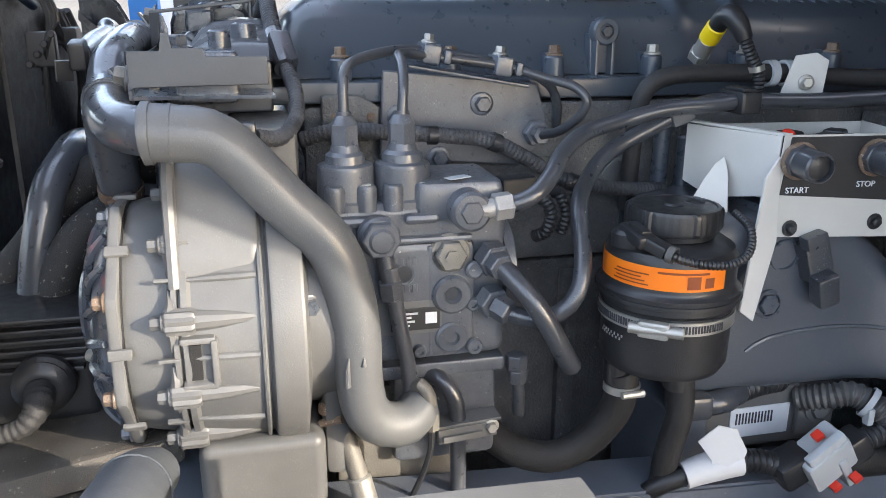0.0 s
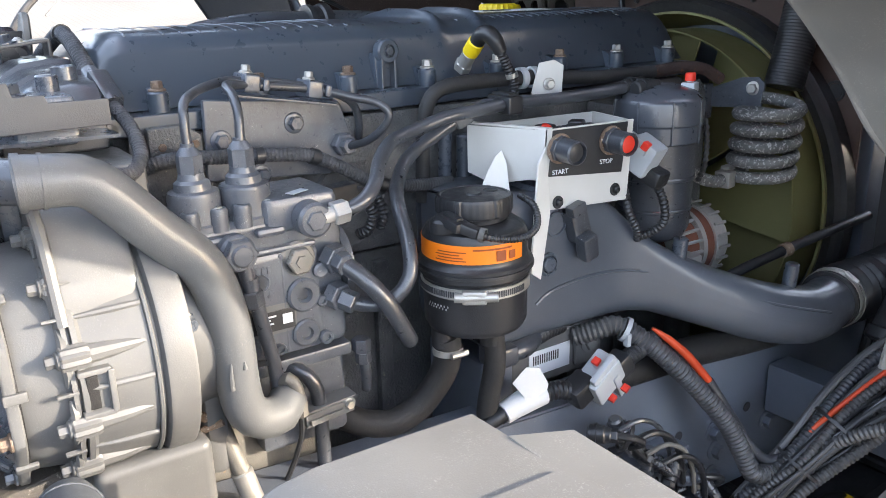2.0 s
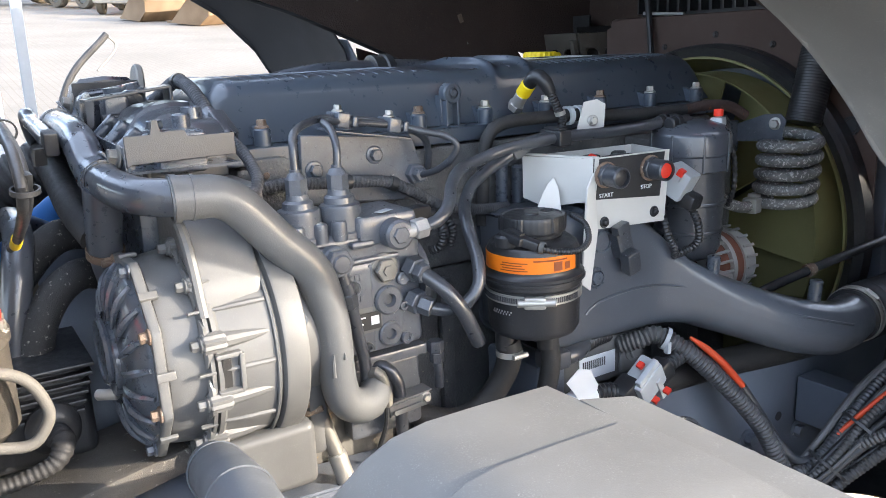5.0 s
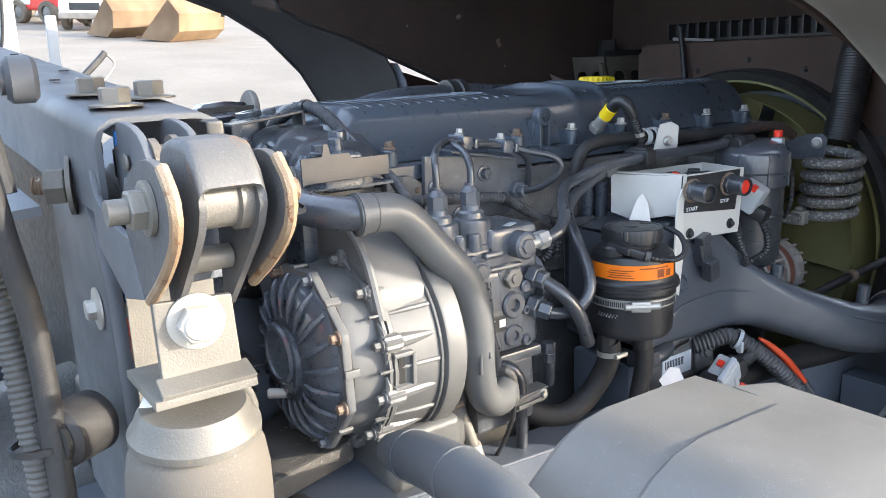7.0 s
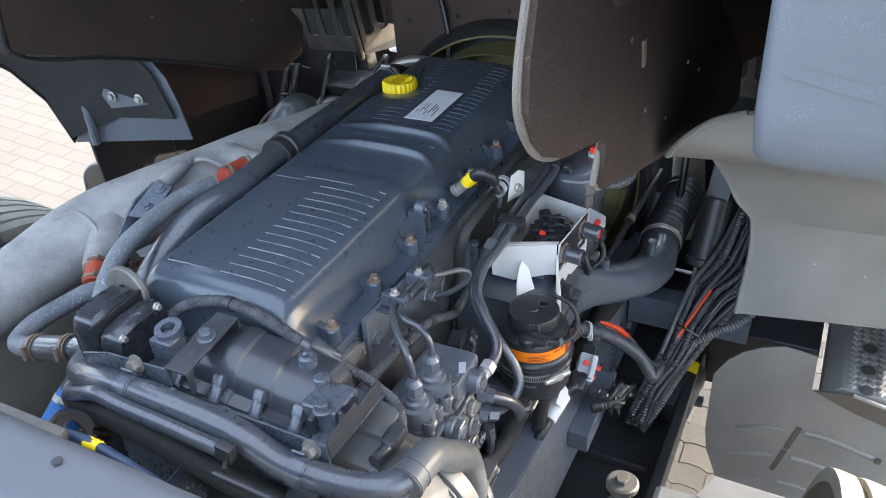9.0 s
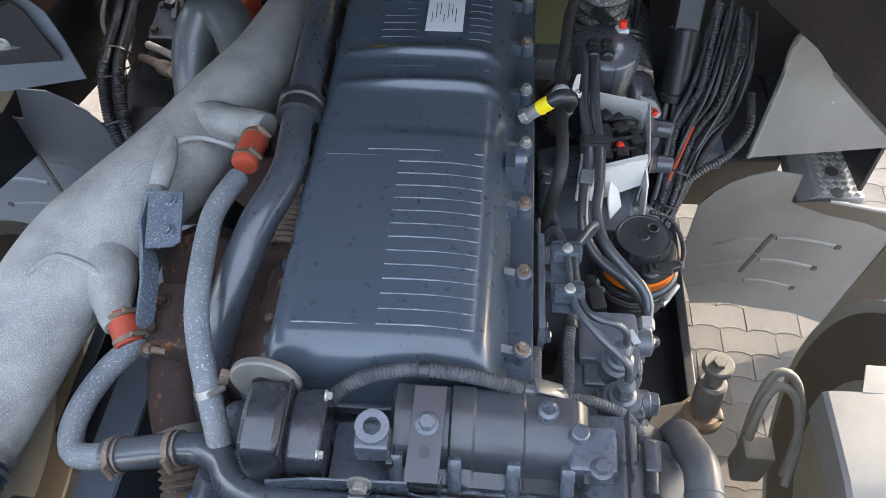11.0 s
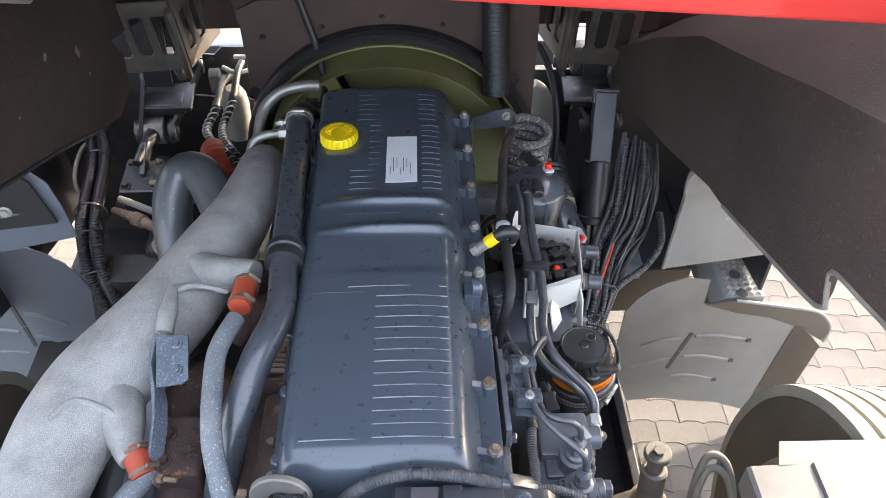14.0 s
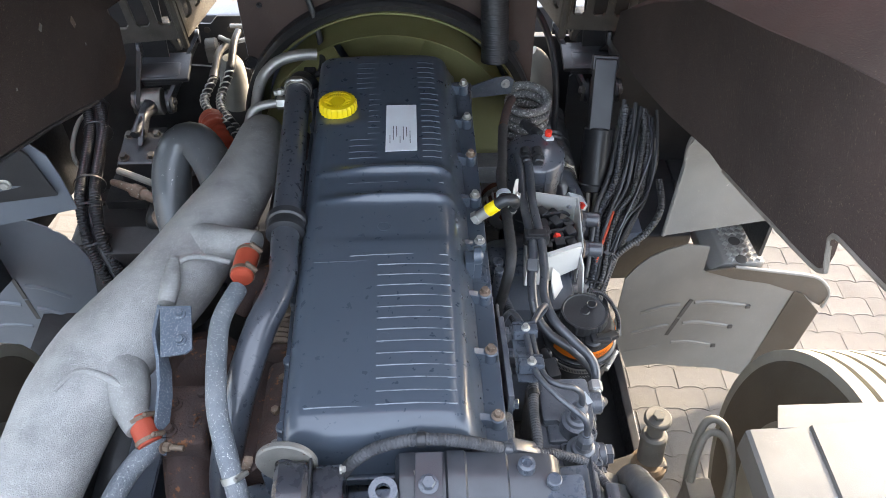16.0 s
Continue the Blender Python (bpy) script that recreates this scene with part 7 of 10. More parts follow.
for pts in ([(-0.566, 1.62, 1.089), (-0.597, 1.55, 1.091), (-0.596, 1.42, 1.079), (-0.612, 1.33, 1.07), (-0.581, 1.24, 1.09), (-0.507, 1.13, 1.12), (-0.46, 1.07, 1.10)], [(-0.533, 1.62, 1.131), (-0.542, 1.56, 1.12), (-0.547, 1.45, 1.084), (-0.562, 1.35, 1.068), (-0.543, 1.25, 1.09), (-0.498, 1.15, 1.118), (-0.45, 1.09, 1.10)]):
    h = part("hose", tube(pts, 0.0125, 12), BLACK, springs)
    path, w = spline([Vector(p) for p in pts[2:]], 0.002)
    spi = [p + 0.0135 * (math.cos(0.52 * i) * Vector((1, 0, 0)) + math.sin(0.52 * i) * Vector((0, -0.3, 0.95))) for i, p in enumerate(path)]
    part("spiral_wrap", tube(spi, 0.0026, 6, smooth=False), ZINC, h)
    part("hose_end", cyl(Vector(pts[2]), Vector(pts[2]) * 0.7 + Vector(pts[1]) * 0.3, 0.016, 14, 0.002), BLACK, h)
vessel = thing("expansion_vessel", (-0.575, 1.56, 0.86), "dusty pale plastic vessel beside the radiator", "vessel")
part("body", lathe([(0.0, 0.0), (0.045, 0.0), (0.047, 0.02), (0.046, 0.13), (0.040, 0.17), (0.026, 0.195), (0.0, 0.20)], (-0.575, 1.565, 0.87), (0.05, 0, 1), 28), PALEZINC_DIM, vessel)

GRIME2 = surface("flaking_dirty_steel", (0.06, 0.055, 0.05), (0.16, 0.145, 0.125), 0.7, 0.1, 60, 0.8, (0.34, 0.32, 0.28), 60, 0.62)

# ---- undertray and dark inner panels, added to close bright gaps ----
# Added dark floor, since only shade shows below the engine.
tray = thing("undertray", (-0.2, 1.0, 0.36), "dark tray added under the engine to hide the lit ground", "undertray")
part("floor", slab([(-0.93, 0.15, 0.40), (0.69, 0.15, 0.34), (0.69, 1.78, 0.34), (-0.93, 1.78, 0.40)], 0.012), BLACK, tray)
part("lip", box(0.67, 0.70, 0.15, 1.95, 0.345, 0.44, 0.006), BLACK, tray)
part("lip", box(-0.96, -0.92, 0.15, 1.95, 0.405, 0.50, 0.006), BLACK, tray)
for k in range(5):
    part("stiffener", tube([(-0.98, 0.35 + 0.35 * k, 0.392), (-0.2, 0.35 + 0.35 * k, 0.376), (0.64, 0.35 + 0.35 * k, 0.354)], 0.014, 8), BLACK, tray)
# A second added floor keeps the space under the gearbox dark.
rear_tray = thing("gearbox_shield", (-0.2, -0.8, 0.3), "dark tray added under the gearbox to hide the lit ground", "undertray")
part("floor", slab([(-0.72, -1.6, 0.36), (0.58, -1.6, 0.30), (0.58, 0.13, 0.34), (-0.72, 0.13, 0.38)], 0.012), BLACK, rear_tray)
part("back", slab([(-0.72, -1.6, 0.36), (0.58, -1.6, 0.30), (0.58, -1.62, 0.9), (-0.72, -1.62, 0.95)], 0.012), BLACK, rear_tray)
# Added panels keep the lit yard from showing on the left.
inner = thing("bumper_inner", (-0.95, 1.9, 0.4), "dark panels added to close the bright gap beside the radiator", "bumper", "inner bumper panels")
part("panel", slab([(-1.28, 1.80, 0.42), (-0.66, 1.80, 0.42), (-0.66, 1.82, 0.95), (-0.76, 1.82, 1.08), (-0.80, 1.82, 1.27), (-1.28, 1.82, 1.27)], 0.012), BLACK, inner)
part("side", slab([(-1.28, 1.06, 0.62), (-1.28, 1.80, 0.42), (-1.28, 1.80, 1.27), (-1.28, 1.06, 1.24)], 0.01), BLACK, inner)
part("rear_side", slab([(-1.28, 0.72, 0.72), (-1.28, 1.055, 0.60), (-1.28, 1.055, 1.24), (-1.28, 0.72, 1.16)], 0.01), BLACK, inner)
# Added shelf and panels block yard light and direct sun on the right.
inner2 = thing("bumper_inner", (0.87, 1.9, 0.4), "dark shelf and panels added behind the step to block light", "bumper", "inner bumper panels")
part("shelf", box(0.705, 1.02, 1.15, 1.85, 0.33, 0.56, 0.012), BLACK, inner2)
part("shelf", box(1.022, 1.21, 1.43, 1.79, 0.45, 0.56, 0.012), BLACK, inner2)
part("panel", slab([(0.60, 1.80, 0.50), (1.22, 1.80, 0.50), (1.22, 1.82, 1.27), (0.78, 1.82, 1.27), (0.72, 1.82, 1.08), (0.60, 1.82, 0.96)], 0.012), BLACK, inner2)
part("side", slab([(1.20, 1.0, 0.60), (1.20, 1.80, 0.50), (1.20, 1.80, 1.27), (1.19, 1.0, 1.25)], 0.01), BLACK, inner2)
part("closing_panel", slab([(0.60, 1.56, 0.45), (1.19, 1.56, 0.45), (1.19, 1.58, 1.24), (0.78, 1.58, 1.24), (0.74, 1.58, 1.10), (0.60, 1.57, 0.95)], 0.01), BLACK, inner2)

# ---- dark bracketry and ribbed air box behind the gear housing ----
rear_plate = thing("gearbox_bracket", (-0.2, -0.47, 0.84), "black painted bracket plate with small holes", "bracket")
part("plate", slab([(0.02, -0.452, 1.39), (-0.20, -0.445, 1.37), (-0.32, -0.442, 1.33), (-0.50, -0.434, 1.20), (-0.50, -0.434, 0.84), (0.02, -0.452, 0.84)], 0.008, 0.002), GREASE_SHADE, rear_plate)
# Dark sheet added as a backdrop to keep the space behind dark.
part("back_panel", slab([(0.05, -0.52, 1.44), (-0.60, -0.52, 1.46), (-0.60, -0.52, 0.84), (0.05, -0.52, 0.84)], 0.008), GREASE_SHADE, rear_plate)
part("bare_edge", box(-0.09, 0.07, -0.475, -0.45, 1.385, 1.432, 0.004), PALEZINC, rear_plate)
for k in range(5):
    part("cable", tube([(0.03, -0.49, 1.385 + 0.008 * k), (0.02, -0.446, 1.375 + 0.009 * k), (0.01, -0.42, 1.385 + 0.006 * k), (0.0, -0.400 + 0.003 * k, 1.375), (0.0, -0.390 + 0.003 * k, 1.34), (0.0, -0.396, 1.31), (-0.02, -0.41, 1.27 - 0.02 * k)], 0.0035 + 0.001 * (k % 2), 8), BLACK, rear_plate)
part("relay_block", join(box(-0.02, 0.0, -0.425, -0.385, 1.275, 1.325, 0.004), *[cyl((0.0, -0.42 + 0.011 * k, 1.28 + 0.014 * k), (0.012, -0.42 + 0.011 * k, 1.28 + 0.014 * k), 0.005, 10, 0.001) for k in range(4)]), BLACK, rear_plate)
arch_panel = thing("arched_panel", (-0.95, -0.42, 0.95), "glossy black plastic arched panel behind the engine", "panel")
ARC = ((-0.50, 1.42), (-0.458, 1.397), (-0.424, 1.361), (-0.396, 1.304), (-0.367, 1.258), (-0.333, 1.195))
part("outer_band", sheet([[(-0.90, y, z), (-0.90, y + 0.002, z - 0.022), (-1.02, y - 0.01, z - 0.02), (-1.02, y - 0.012, z)] for y, z in ARC], 0.004), GLOSSBLACK, arch_panel)
part("web", slab([(-0.97, y, z) for y, z in ARC] + [(-0.97, -0.333, 1.0), (-0.97, -0.52, 0.95), (-0.97, -0.52, 1.41)], 0.006), GLOSSBLACK, arch_panel)
part("inner_band", sheet([[(-0.89, y - 0.05, z - 0.05), (-0.89, y - 0.05, z - 0.07), (-0.98, y - 0.055, z - 0.068)] for y, z in ARC[1:]], 0.004), GLOSSBLACK, arch_panel)
for k in range(3):
    part("brace", tube([(-0.91, -0.49 + 0.02 * k, 1.30 - 0.05 * k), (-0.91, -0.43 + 0.03 * k, 1.265 - 0.045 * k), (-0.91, -0.36 + 0.01 * k, 1.22 - 0.05 * k)], 0.008, 8), GLOSSBLACK, arch_panel)
# Pale discs stand for daylight showing through the plate's holes.
for x, z, r in ((-0.28, 1.33, 0.012), (-0.12, 1.22, 0.006), (-0.40, 1.05, 0.008)):
    part("hole", cyl((x, -0.4635, z), (x, -0.4605, z), r, 16), PALE, rear_plate)
for k in range(4):
    part("hose", tube([(-0.20 - 0.04 * k, -0.43, 1.35), (-0.22 - 0.04 * k, -0.42, 1.31), (-0.24 - 0.04 * k, -0.40, 1.25), (-0.28 - 0.02 * k, -0.42, 1.12), (-0.30, -0.42, 1.0)], 0.008 + 0.003 * (k % 2), 9), RUBBER, rear_plate)
part("clip", obox((-0.24, -0.42, 1.31), (0.05, 0.05, 0.03), (0, 0, 0), 0.005), BLACK, rear_plate)
airbox = thing("air_box", (0.25, -0.42, 0.85), "ribbed black plastic box with corrugated elbow hose", "air box")
part("body", box(0.12, 0.29, -0.56, -0.325, 0.86, 1.0, 0.016, 3), BLACK, airbox)
for k in range(6):
    part("rib", box(0.11, 0.302, -0.55, -0.318 - 0.004 * k, 0.998 - 0.013 * k, 1.004 - 0.013 * k, 0.002), BLACK, airbox)
part("elbow", tube([(0.335, -0.383, 0.925), (0.362, -0.378, 0.924), (0.376, -0.385, 0.912), (0.38, -0.40, 0.902), (0.38, -0.442, 0.893), (0.38, -0.483, 0.89), (0.375, -0.55, 0.885)], [0.018, 0.017, 0.014, 0.012, 0.011, 0.011, 0.011], 14, pitch=0.008, depth=0.0012), RUBBER, airbox)
part("collar", lathe([(0.036, 0), (0.036, 0.008), (0.031, 0.012), (0.034, 0.02), (0.027, 0.026), (0.018, 0.028)], (0.305, -0.383, 0.925), (1, 0, 0), 28), BLACK, airbox)
part("clamp", cyl((0.33, -0.325, 0.965), (0.35, -0.30, 0.966), 0.008, 12, 0.002), ZINC, airbox)
part("dirty_foot", obox((0.32, -0.36, 0.845), (0.20, 0.26, 0.04), (6, -4, 8), 0.012), GRIME2, airbox, "flaking dusty steel foot")
gear = thing("gearbox", (0.05, -0.9, 0.45), "dusty dark cast gearbox casing behind the engine", "gearbox")
part("top_plate", slab([(-0.45, -0.31, 0.80), (0.44, -0.31, 0.80), (0.44, -0.80, 0.78), (-0.45, -0.80, 0.78)], 0.02, 0.004), FRAME, gear)
part("grimy_rim", box(0.40, 0.455, -0.62, -0.31, 0.79, 0.83, 0.01), GRIME2, gear)
part("lever_block", join(obox((0.10, -0.50, 0.86), (0.10, 0.12, 0.12), (0, 8, 20), 0.012), cyl((0.12, -0.44, 0.90), (0.20, -0.40, 0.93), 0.02, 14, 0.004)), BLACK, gear)
part("case", box(-0.25, 0.20, -1.5, -0.55, 0.50, 0.77, 0.05, 3), CAST, gear)
for k in range(5):
    part("case_rib", box(0.19, 0.215, -0.72 - 0.15 * k, -0.70 - 0.15 * k, 0.55, 0.75, 0.006), CAST, gear)
air = thing("air_lines", (0.5, -0.40, 1.2), "pair of glossy black air lines with yellow marker tape", "hoses")
LOOP = [(0.266, -0.397, 1.37), (0.381, -0.397, 1.361), (0.497, -0.397, 1.349), (0.581, -0.397, 1.336), (0.618, -0.397, 1.318), (0.634, -0.397, 1.303), (0.609, -0.397, 1.277), (0.544, -0.397, 1.249), (0.442, -0.397, 1.215), (0.331, -0.397, 1.187)]
for d in (0.0, 0.010):
    part("line", tube([(x - 0.6 * d, y + 0.6 * d, z - d * (1 if k < 5 else -1)) for k, (x, y, z) in enumerate(LOOP)], 0.0056, 12), BLACK, air)
for k in (2, 5):
    part("zip_tie", ringband(Vector(LOOP[k]) + Vector((-0.003, 0.003, -0.004)), Vector(LOOP[k + 1]) - Vector(LOOP[k - 1]), 0.0115, 0.005, 0.002), BLACK, air)
part("yellow_tape", cyl((0.468, -0.397, 1.224), (0.422, -0.397, 1.208), 0.0066, 14), YELLOW, air, "yellow marker tape")
marker = thing("marked_hose", (0.1, -0.45, 1.40), "dark blue hose with yellow marker tape beside the beam", "hose")
part("line", tube([(-0.10, -0.43, 1.36), (0.0, -0.44, 1.39), (0.07, -0.445, 1.41), (0.117, -0.45, 1.418), (0.20, -0.455, 1.405), (0.32, -0.46, 1.37)], 0.0075, 12), BLUECUFF, marker)
part("yellow_tape", cyl((0.100, -0.4485, 1.4155), (0.128, -0.4505, 1.4175), 0.0088, 14), YELLOW, marker, "yellow marker tape")
part("clip", obox((0.60, -0.465, 1.378), (0.03, 0.02, 0.04), (0, 0, 0), 0.004), BLACK, air)

# ---- tilted cab: liners, wheel arches and hinges ----


def side_panel(outline, x, thick):
    """An upright panel across the truck's width, outlined by (y, z)."""
    return slab([(x, y, z) for y, z in outline], thick)


linR = thing("cab_floor_liner", (0.67, 0.5, 1.24), "dark felt-covered cab floor liner with ragged pale edge", "cab liner", "cab liners")
outR = [(1.33, 1.235), (1.05, 1.30), (0.76, 1.40), (0.48, 1.512), (0.396, 1.532), (0.2, 1.60), (0.005, 1.673), (0.003, 1.71), (0.01, 1.745), (-0.08, 1.775), (-0.157, 1.80), (-0.205, 1.825), (-0.235, 1.855), (-0.255, 1.895), (-0.25, 1.94), (-0.225, 2.0), (-0.15, 2.12), (0.02, 1.995), (0.224, 1.92), (0.402, 1.848), (0.711, 1.73), (1.0, 1.56), (1.30, 1.36)]
part("panel", side_panel(outR, 0.67, 0.012), LINER, linR)
FUZZ = surface("frayed_felt_edge", (0.16, 0.14, 0.115), (0.26, 0.235, 0.20), 0.9, 0, 90, 1.0)
part("frayed_edge", tube([(0.665, y, z) for y, z in outR[4:16]], 0.0045, 8, 0.01), FUZZ, linR)
part("torn_patch", obox((0.678, 0.165, 1.80), (0.004, 0.012, 0.042), (12, 0, 0), 0.001), FUZZ, linR)
linL = thing("cab_floor_liner", (-0.82, 0.7, 1.2), "dark moulded cab floor liner with pale paint flecks", "cab liner", "cab liners")
outL = [(0.262, 1.616), (0.51, 1.513), (0.80, 1.39), (1.05, 1.27), (1.20, 1.21), (1.33, 1.225), (1.36, 1.32), (1.30, 1.40), (1.103, 1.539), (0.926, 1.715), (0.72, 1.858), (0.335, 2.03), (0.15, 2.11), (-0.16, 2.22), (-0.7, 2.42), (-0.7, 2.115), (-0.174, 1.94), (0.287, 1.792)]
part("panel", side_panel(outL, -0.82, 0.012), LINER, linL)
# Two dark sheets added to fill bright gaps past the liner.
part("upper_panel", slab([(-0.832, 1.28, 1.40), (-0.832, 1.66, 1.28), (-0.832, 1.70, 2.25), (-0.832, 0.62, 2.25), (-0.832, 0.66, 1.88), (-0.832, 0.92, 1.71), (-0.832, 1.10, 1.53)], 0.01), LINER, linL)
part("lower_panel", slab([(-1.12, 0.87, 1.10), (-1.12, 0.84, 1.42), (-1.12, 1.40, 1.25), (-1.12, 1.40, 1.0)], 0.01), LINER, linL)
part("edge_bead", tube([(-0.815, y, z) for y, z in (outL[-1], outL[0], outL[1], outL[2], outL[3])], 0.006, 8, 0.02), BLACK, linL)
part("rim", sheet([[(-0.82, y, z), (-1.04, y + 0.02, z + 0.03)] for y, z in ((0.24, 1.83), (0.262, 1.616), (0.30, 1.60))], 0.006), LINER, linL)
for lin, x, pts in ((linR, 0.677, ((0.216, 1.907), (0.5, 1.66), (0.2, 1.70), (0.35, 1.62), (0.62, 1.60), (0.1, 1.84))), (linL, -0.813, ((0.905, 1.588), (0.7, 1.56), (1.1, 1.42)))):
    for k, (y, z) in enumerate(pts):
        part("pale_fleck", obox((x, y, z), (0.002, 0.018 if k == 0 else 0.006, 0.012 if k == 0 else 0.005), (30 + 40 * k, 0, 0), 0), PALEZINC, lin)
part("rust_spot", obox((-0.813, 1.075, 1.50), (0.002, 0.016, 0.028), (20, 0, 0), 0), RUSTBOLT, linL)

cab = thing("truck_cab", (0, 0.6, 1.5), "tilted red truck cab seen from its dark underside", "truck cab")
RIDGE = [(1.30, 1.36), (1.0, 1.56), (0.711, 1.73), (0.402, 1.848), (0.224, 1.92), (0.02, 1.995), (-0.15, 2.12)]
part("arch_ceiling", sheet([[(0.67, y, z), (0.82, y - 0.03, z + 0.10), (1.0, y - 0.05, z + 0.15), (1.2, y - 0.06, z + 0.13)] for y, z in RIDGE], 0.006), LINER, cab, "dark wheel-arch ceiling")
part("tunnel_roof", sheet([[(-0.82, y, z), (-0.5, y, z + 0.06), (0.0, y, z + 0.08), (0.4, y, z + 0.05), (0.67, y, z - 0.02)] for y, z in ((1.66, 1.66), (1.45, 1.78), (1.2, 1.92), (0.9, 2.04), (0.55, 2.14), (0.25, 2.16), (0.12, 2.19))], 0.01), SHROUD, cab, "dark cab tunnel roof")
# Added dark sheet shuts out the bright yard and a sun leak.
part("front_closure", slab([(-1.19, 1.645, 1.245), (1.195, 1.645, 1.245), (1.195, 1.70, 2.2), (-1.19, 1.70, 2.2)], 0.01), LINER, cab)
CRUMPLE = surface("beige_heat_shield", (0.27, 0.25, 0.215), (0.37, 0.345, 0.30), 0.42, 0.15, 24, 0.9, (0.48, 0.45, 0.40), 70, 0.66, 160)
SHIELD = [(-0.815, 0.93, 1.712), (-0.78, 0.97, 1.755), (-0.72, 1.0, 1.81), (-0.66, 1.0, 1.865), (-0.60, 1.0, 1.885), (-0.50, 1.0, 1.88), (-0.38, 1.0, 1.868), (-0.2, 1.0, 1.875), (0.1, 1.0, 1.885), (0.4, 1.0, 1.88), (0.66, 1.0, 1.85)]
rows = []
for i, (x, y, z) in enumerate(SHIELD):
    row = [(x, y + 0.015, z - 0.03 * (i > 3))]
    for j in range(19):
        v = j / 18
        w = 0.030 * noise.noise(Vector((7 * x, 6 * v, 3))) + 0.016 * noise.noise(Vector((17 * x, 15 * v, 8))) + 0.012 * math.sin(9 * x + 7 * v)
        row.append((x, y - 0.465 * v, z + 0.25 * v + w * min(1, 6 * v) * (i > 0)))
    rows.append(row)
part("heat_shield", sheet(rows, 0.004), CRUMPLE, cab, "crumpled beige metal heat shield", 60)
part("red_rear_edge", join(obox((0.46, 0.105, 2.157), (1.5, 0.05, 0.085), (14, 4.2, 0), 0.012), obox((0.46, 0.13, 2.31), (1.5, 0.03, 0.24), (14, 4.2, 0), 0.01)), CABRED, cab, "bright red painted rear cab edge")
part("rear_wall", obox((-0.02, 0.50, 2.93), (2.3, 0.05, 1.25), (-32, 2.2, 0), 0.03), CABRED, cab)
CORNER = [(-0.212, 2.25), (-0.220, 2.0), (-0.224, 1.905), (-0.221, 1.880), (-0.210, 1.858), (-0.190, 1.843), (-0.150, 1.822), (-0.06, 1.778), (0.1, 1.705), (0.35, 1.602), (0.7, 1.462), (1.0, 1.345)]
part("corner_skirt", sheet([[(x, y + d, z + 0.8 * d) for y, z in CORNER] for x, d in ((0.868, 0.06), (0.864, 0.022), (0.867, 0.008), (0.875, 0.002), (0.89, 0.0), (1.02, 0.0), (1.19, 0.0))], 0.006), BLUEGREY, cab, "smooth blue-grey plastic corner skirt", 50)
part("scratch", tube([(0.883, -0.2232, 1.942), (0.922, -0.2235, 1.933), (0.965, -0.2236, 1.925)], 0.0004, 5), GREY, cab)
part("scratch", tube([(0.90, -0.2228, 1.951), (0.94, -0.2232, 1.944), (1.0, -0.2232, 1.936)], 0.0003, 5), GREY, cab)
part("seam_flap", slab([(0.70, -0.085, 1.96), (0.70, -0.066, 1.936), (0.71, 0.12, 1.905), (0.71, 0.13, 1.95)], 0.006, 0.002), LINER, cab)
# Side wall out of view, outlined so that it shades the skirt.
SIDE = [(-0.6, 1.98), (-0.284, 1.88), (0.0, 1.775), (0.127, 1.69), (0.271, 1.635), (0.403, 1.575), (0.52, 1.505), (0.67, 1.41), (0.76, 1.31), (0.82, 1.225), (0.89, 1.15), (1.9, 1.3), (1.9, 2.2), (0.2, 3.0), (-0.6, 2.8)]
# Unseen dark sheet added to keep the red wall's bounce off the cover.
part("side_lining", slab([(1.206, y, z) for y, z in SIDE], 0.006), LINER, cab, "unseen dark sheet added against red bounce")
part("side_wall", slab([(1.222, y, z) for y, z in SIDE], 0.02), CABRED, cab)
archL = [(-0.6, 1.98), (-0.284, 1.879), (0.0, 1.775), (-0.002, 1.689), (0.127, 1.672), (0.271, 1.62), (0.403, 1.54), (0.519, 1.422), (0.597, 1.294), (0.639, 1.134)]
part("arch_rim", sheet([[(-1.25, y, z), (-1.245, y + 0.10, z + 0.10), (-1.2, y + 0.2, z + 0.2)] for y, z in archL], 0.006), ARCH, cab, "black plastic wheel-arch rim")
part("arch_tunnel", sheet([[(-1.25, y, z + 0.02), (-1.05, y + 0.05, z + 0.10), (-0.83, y + 0.06, z + 0.12)] for y, z in archL], 0.006), ARCH, cab)
for k in range(4):
    part("arch_rail", tube([(-1.10 + 0.07 * k, -0.6, 2.02 - 0.02 * k), (-1.10 + 0.07 * k, -0.2, 1.91 - 0.02 * k), (-1.05 + 0.06 * k, 0.18, 1.80 - 0.02 * k)], 0.016, 10), ARCH, cab)
part("arch_slit", obox((-1.252, 0.262, 1.652), (0.004, 0.012, 0.07), (-8, 0, 0), 0), PALEZINC, cab)


def wing(name, bm, mat, label, base):
    w = thing(name, base, label, "mudguard", "inner wings")
    part("panel", bm, mat, w, sharp=25)
    return w


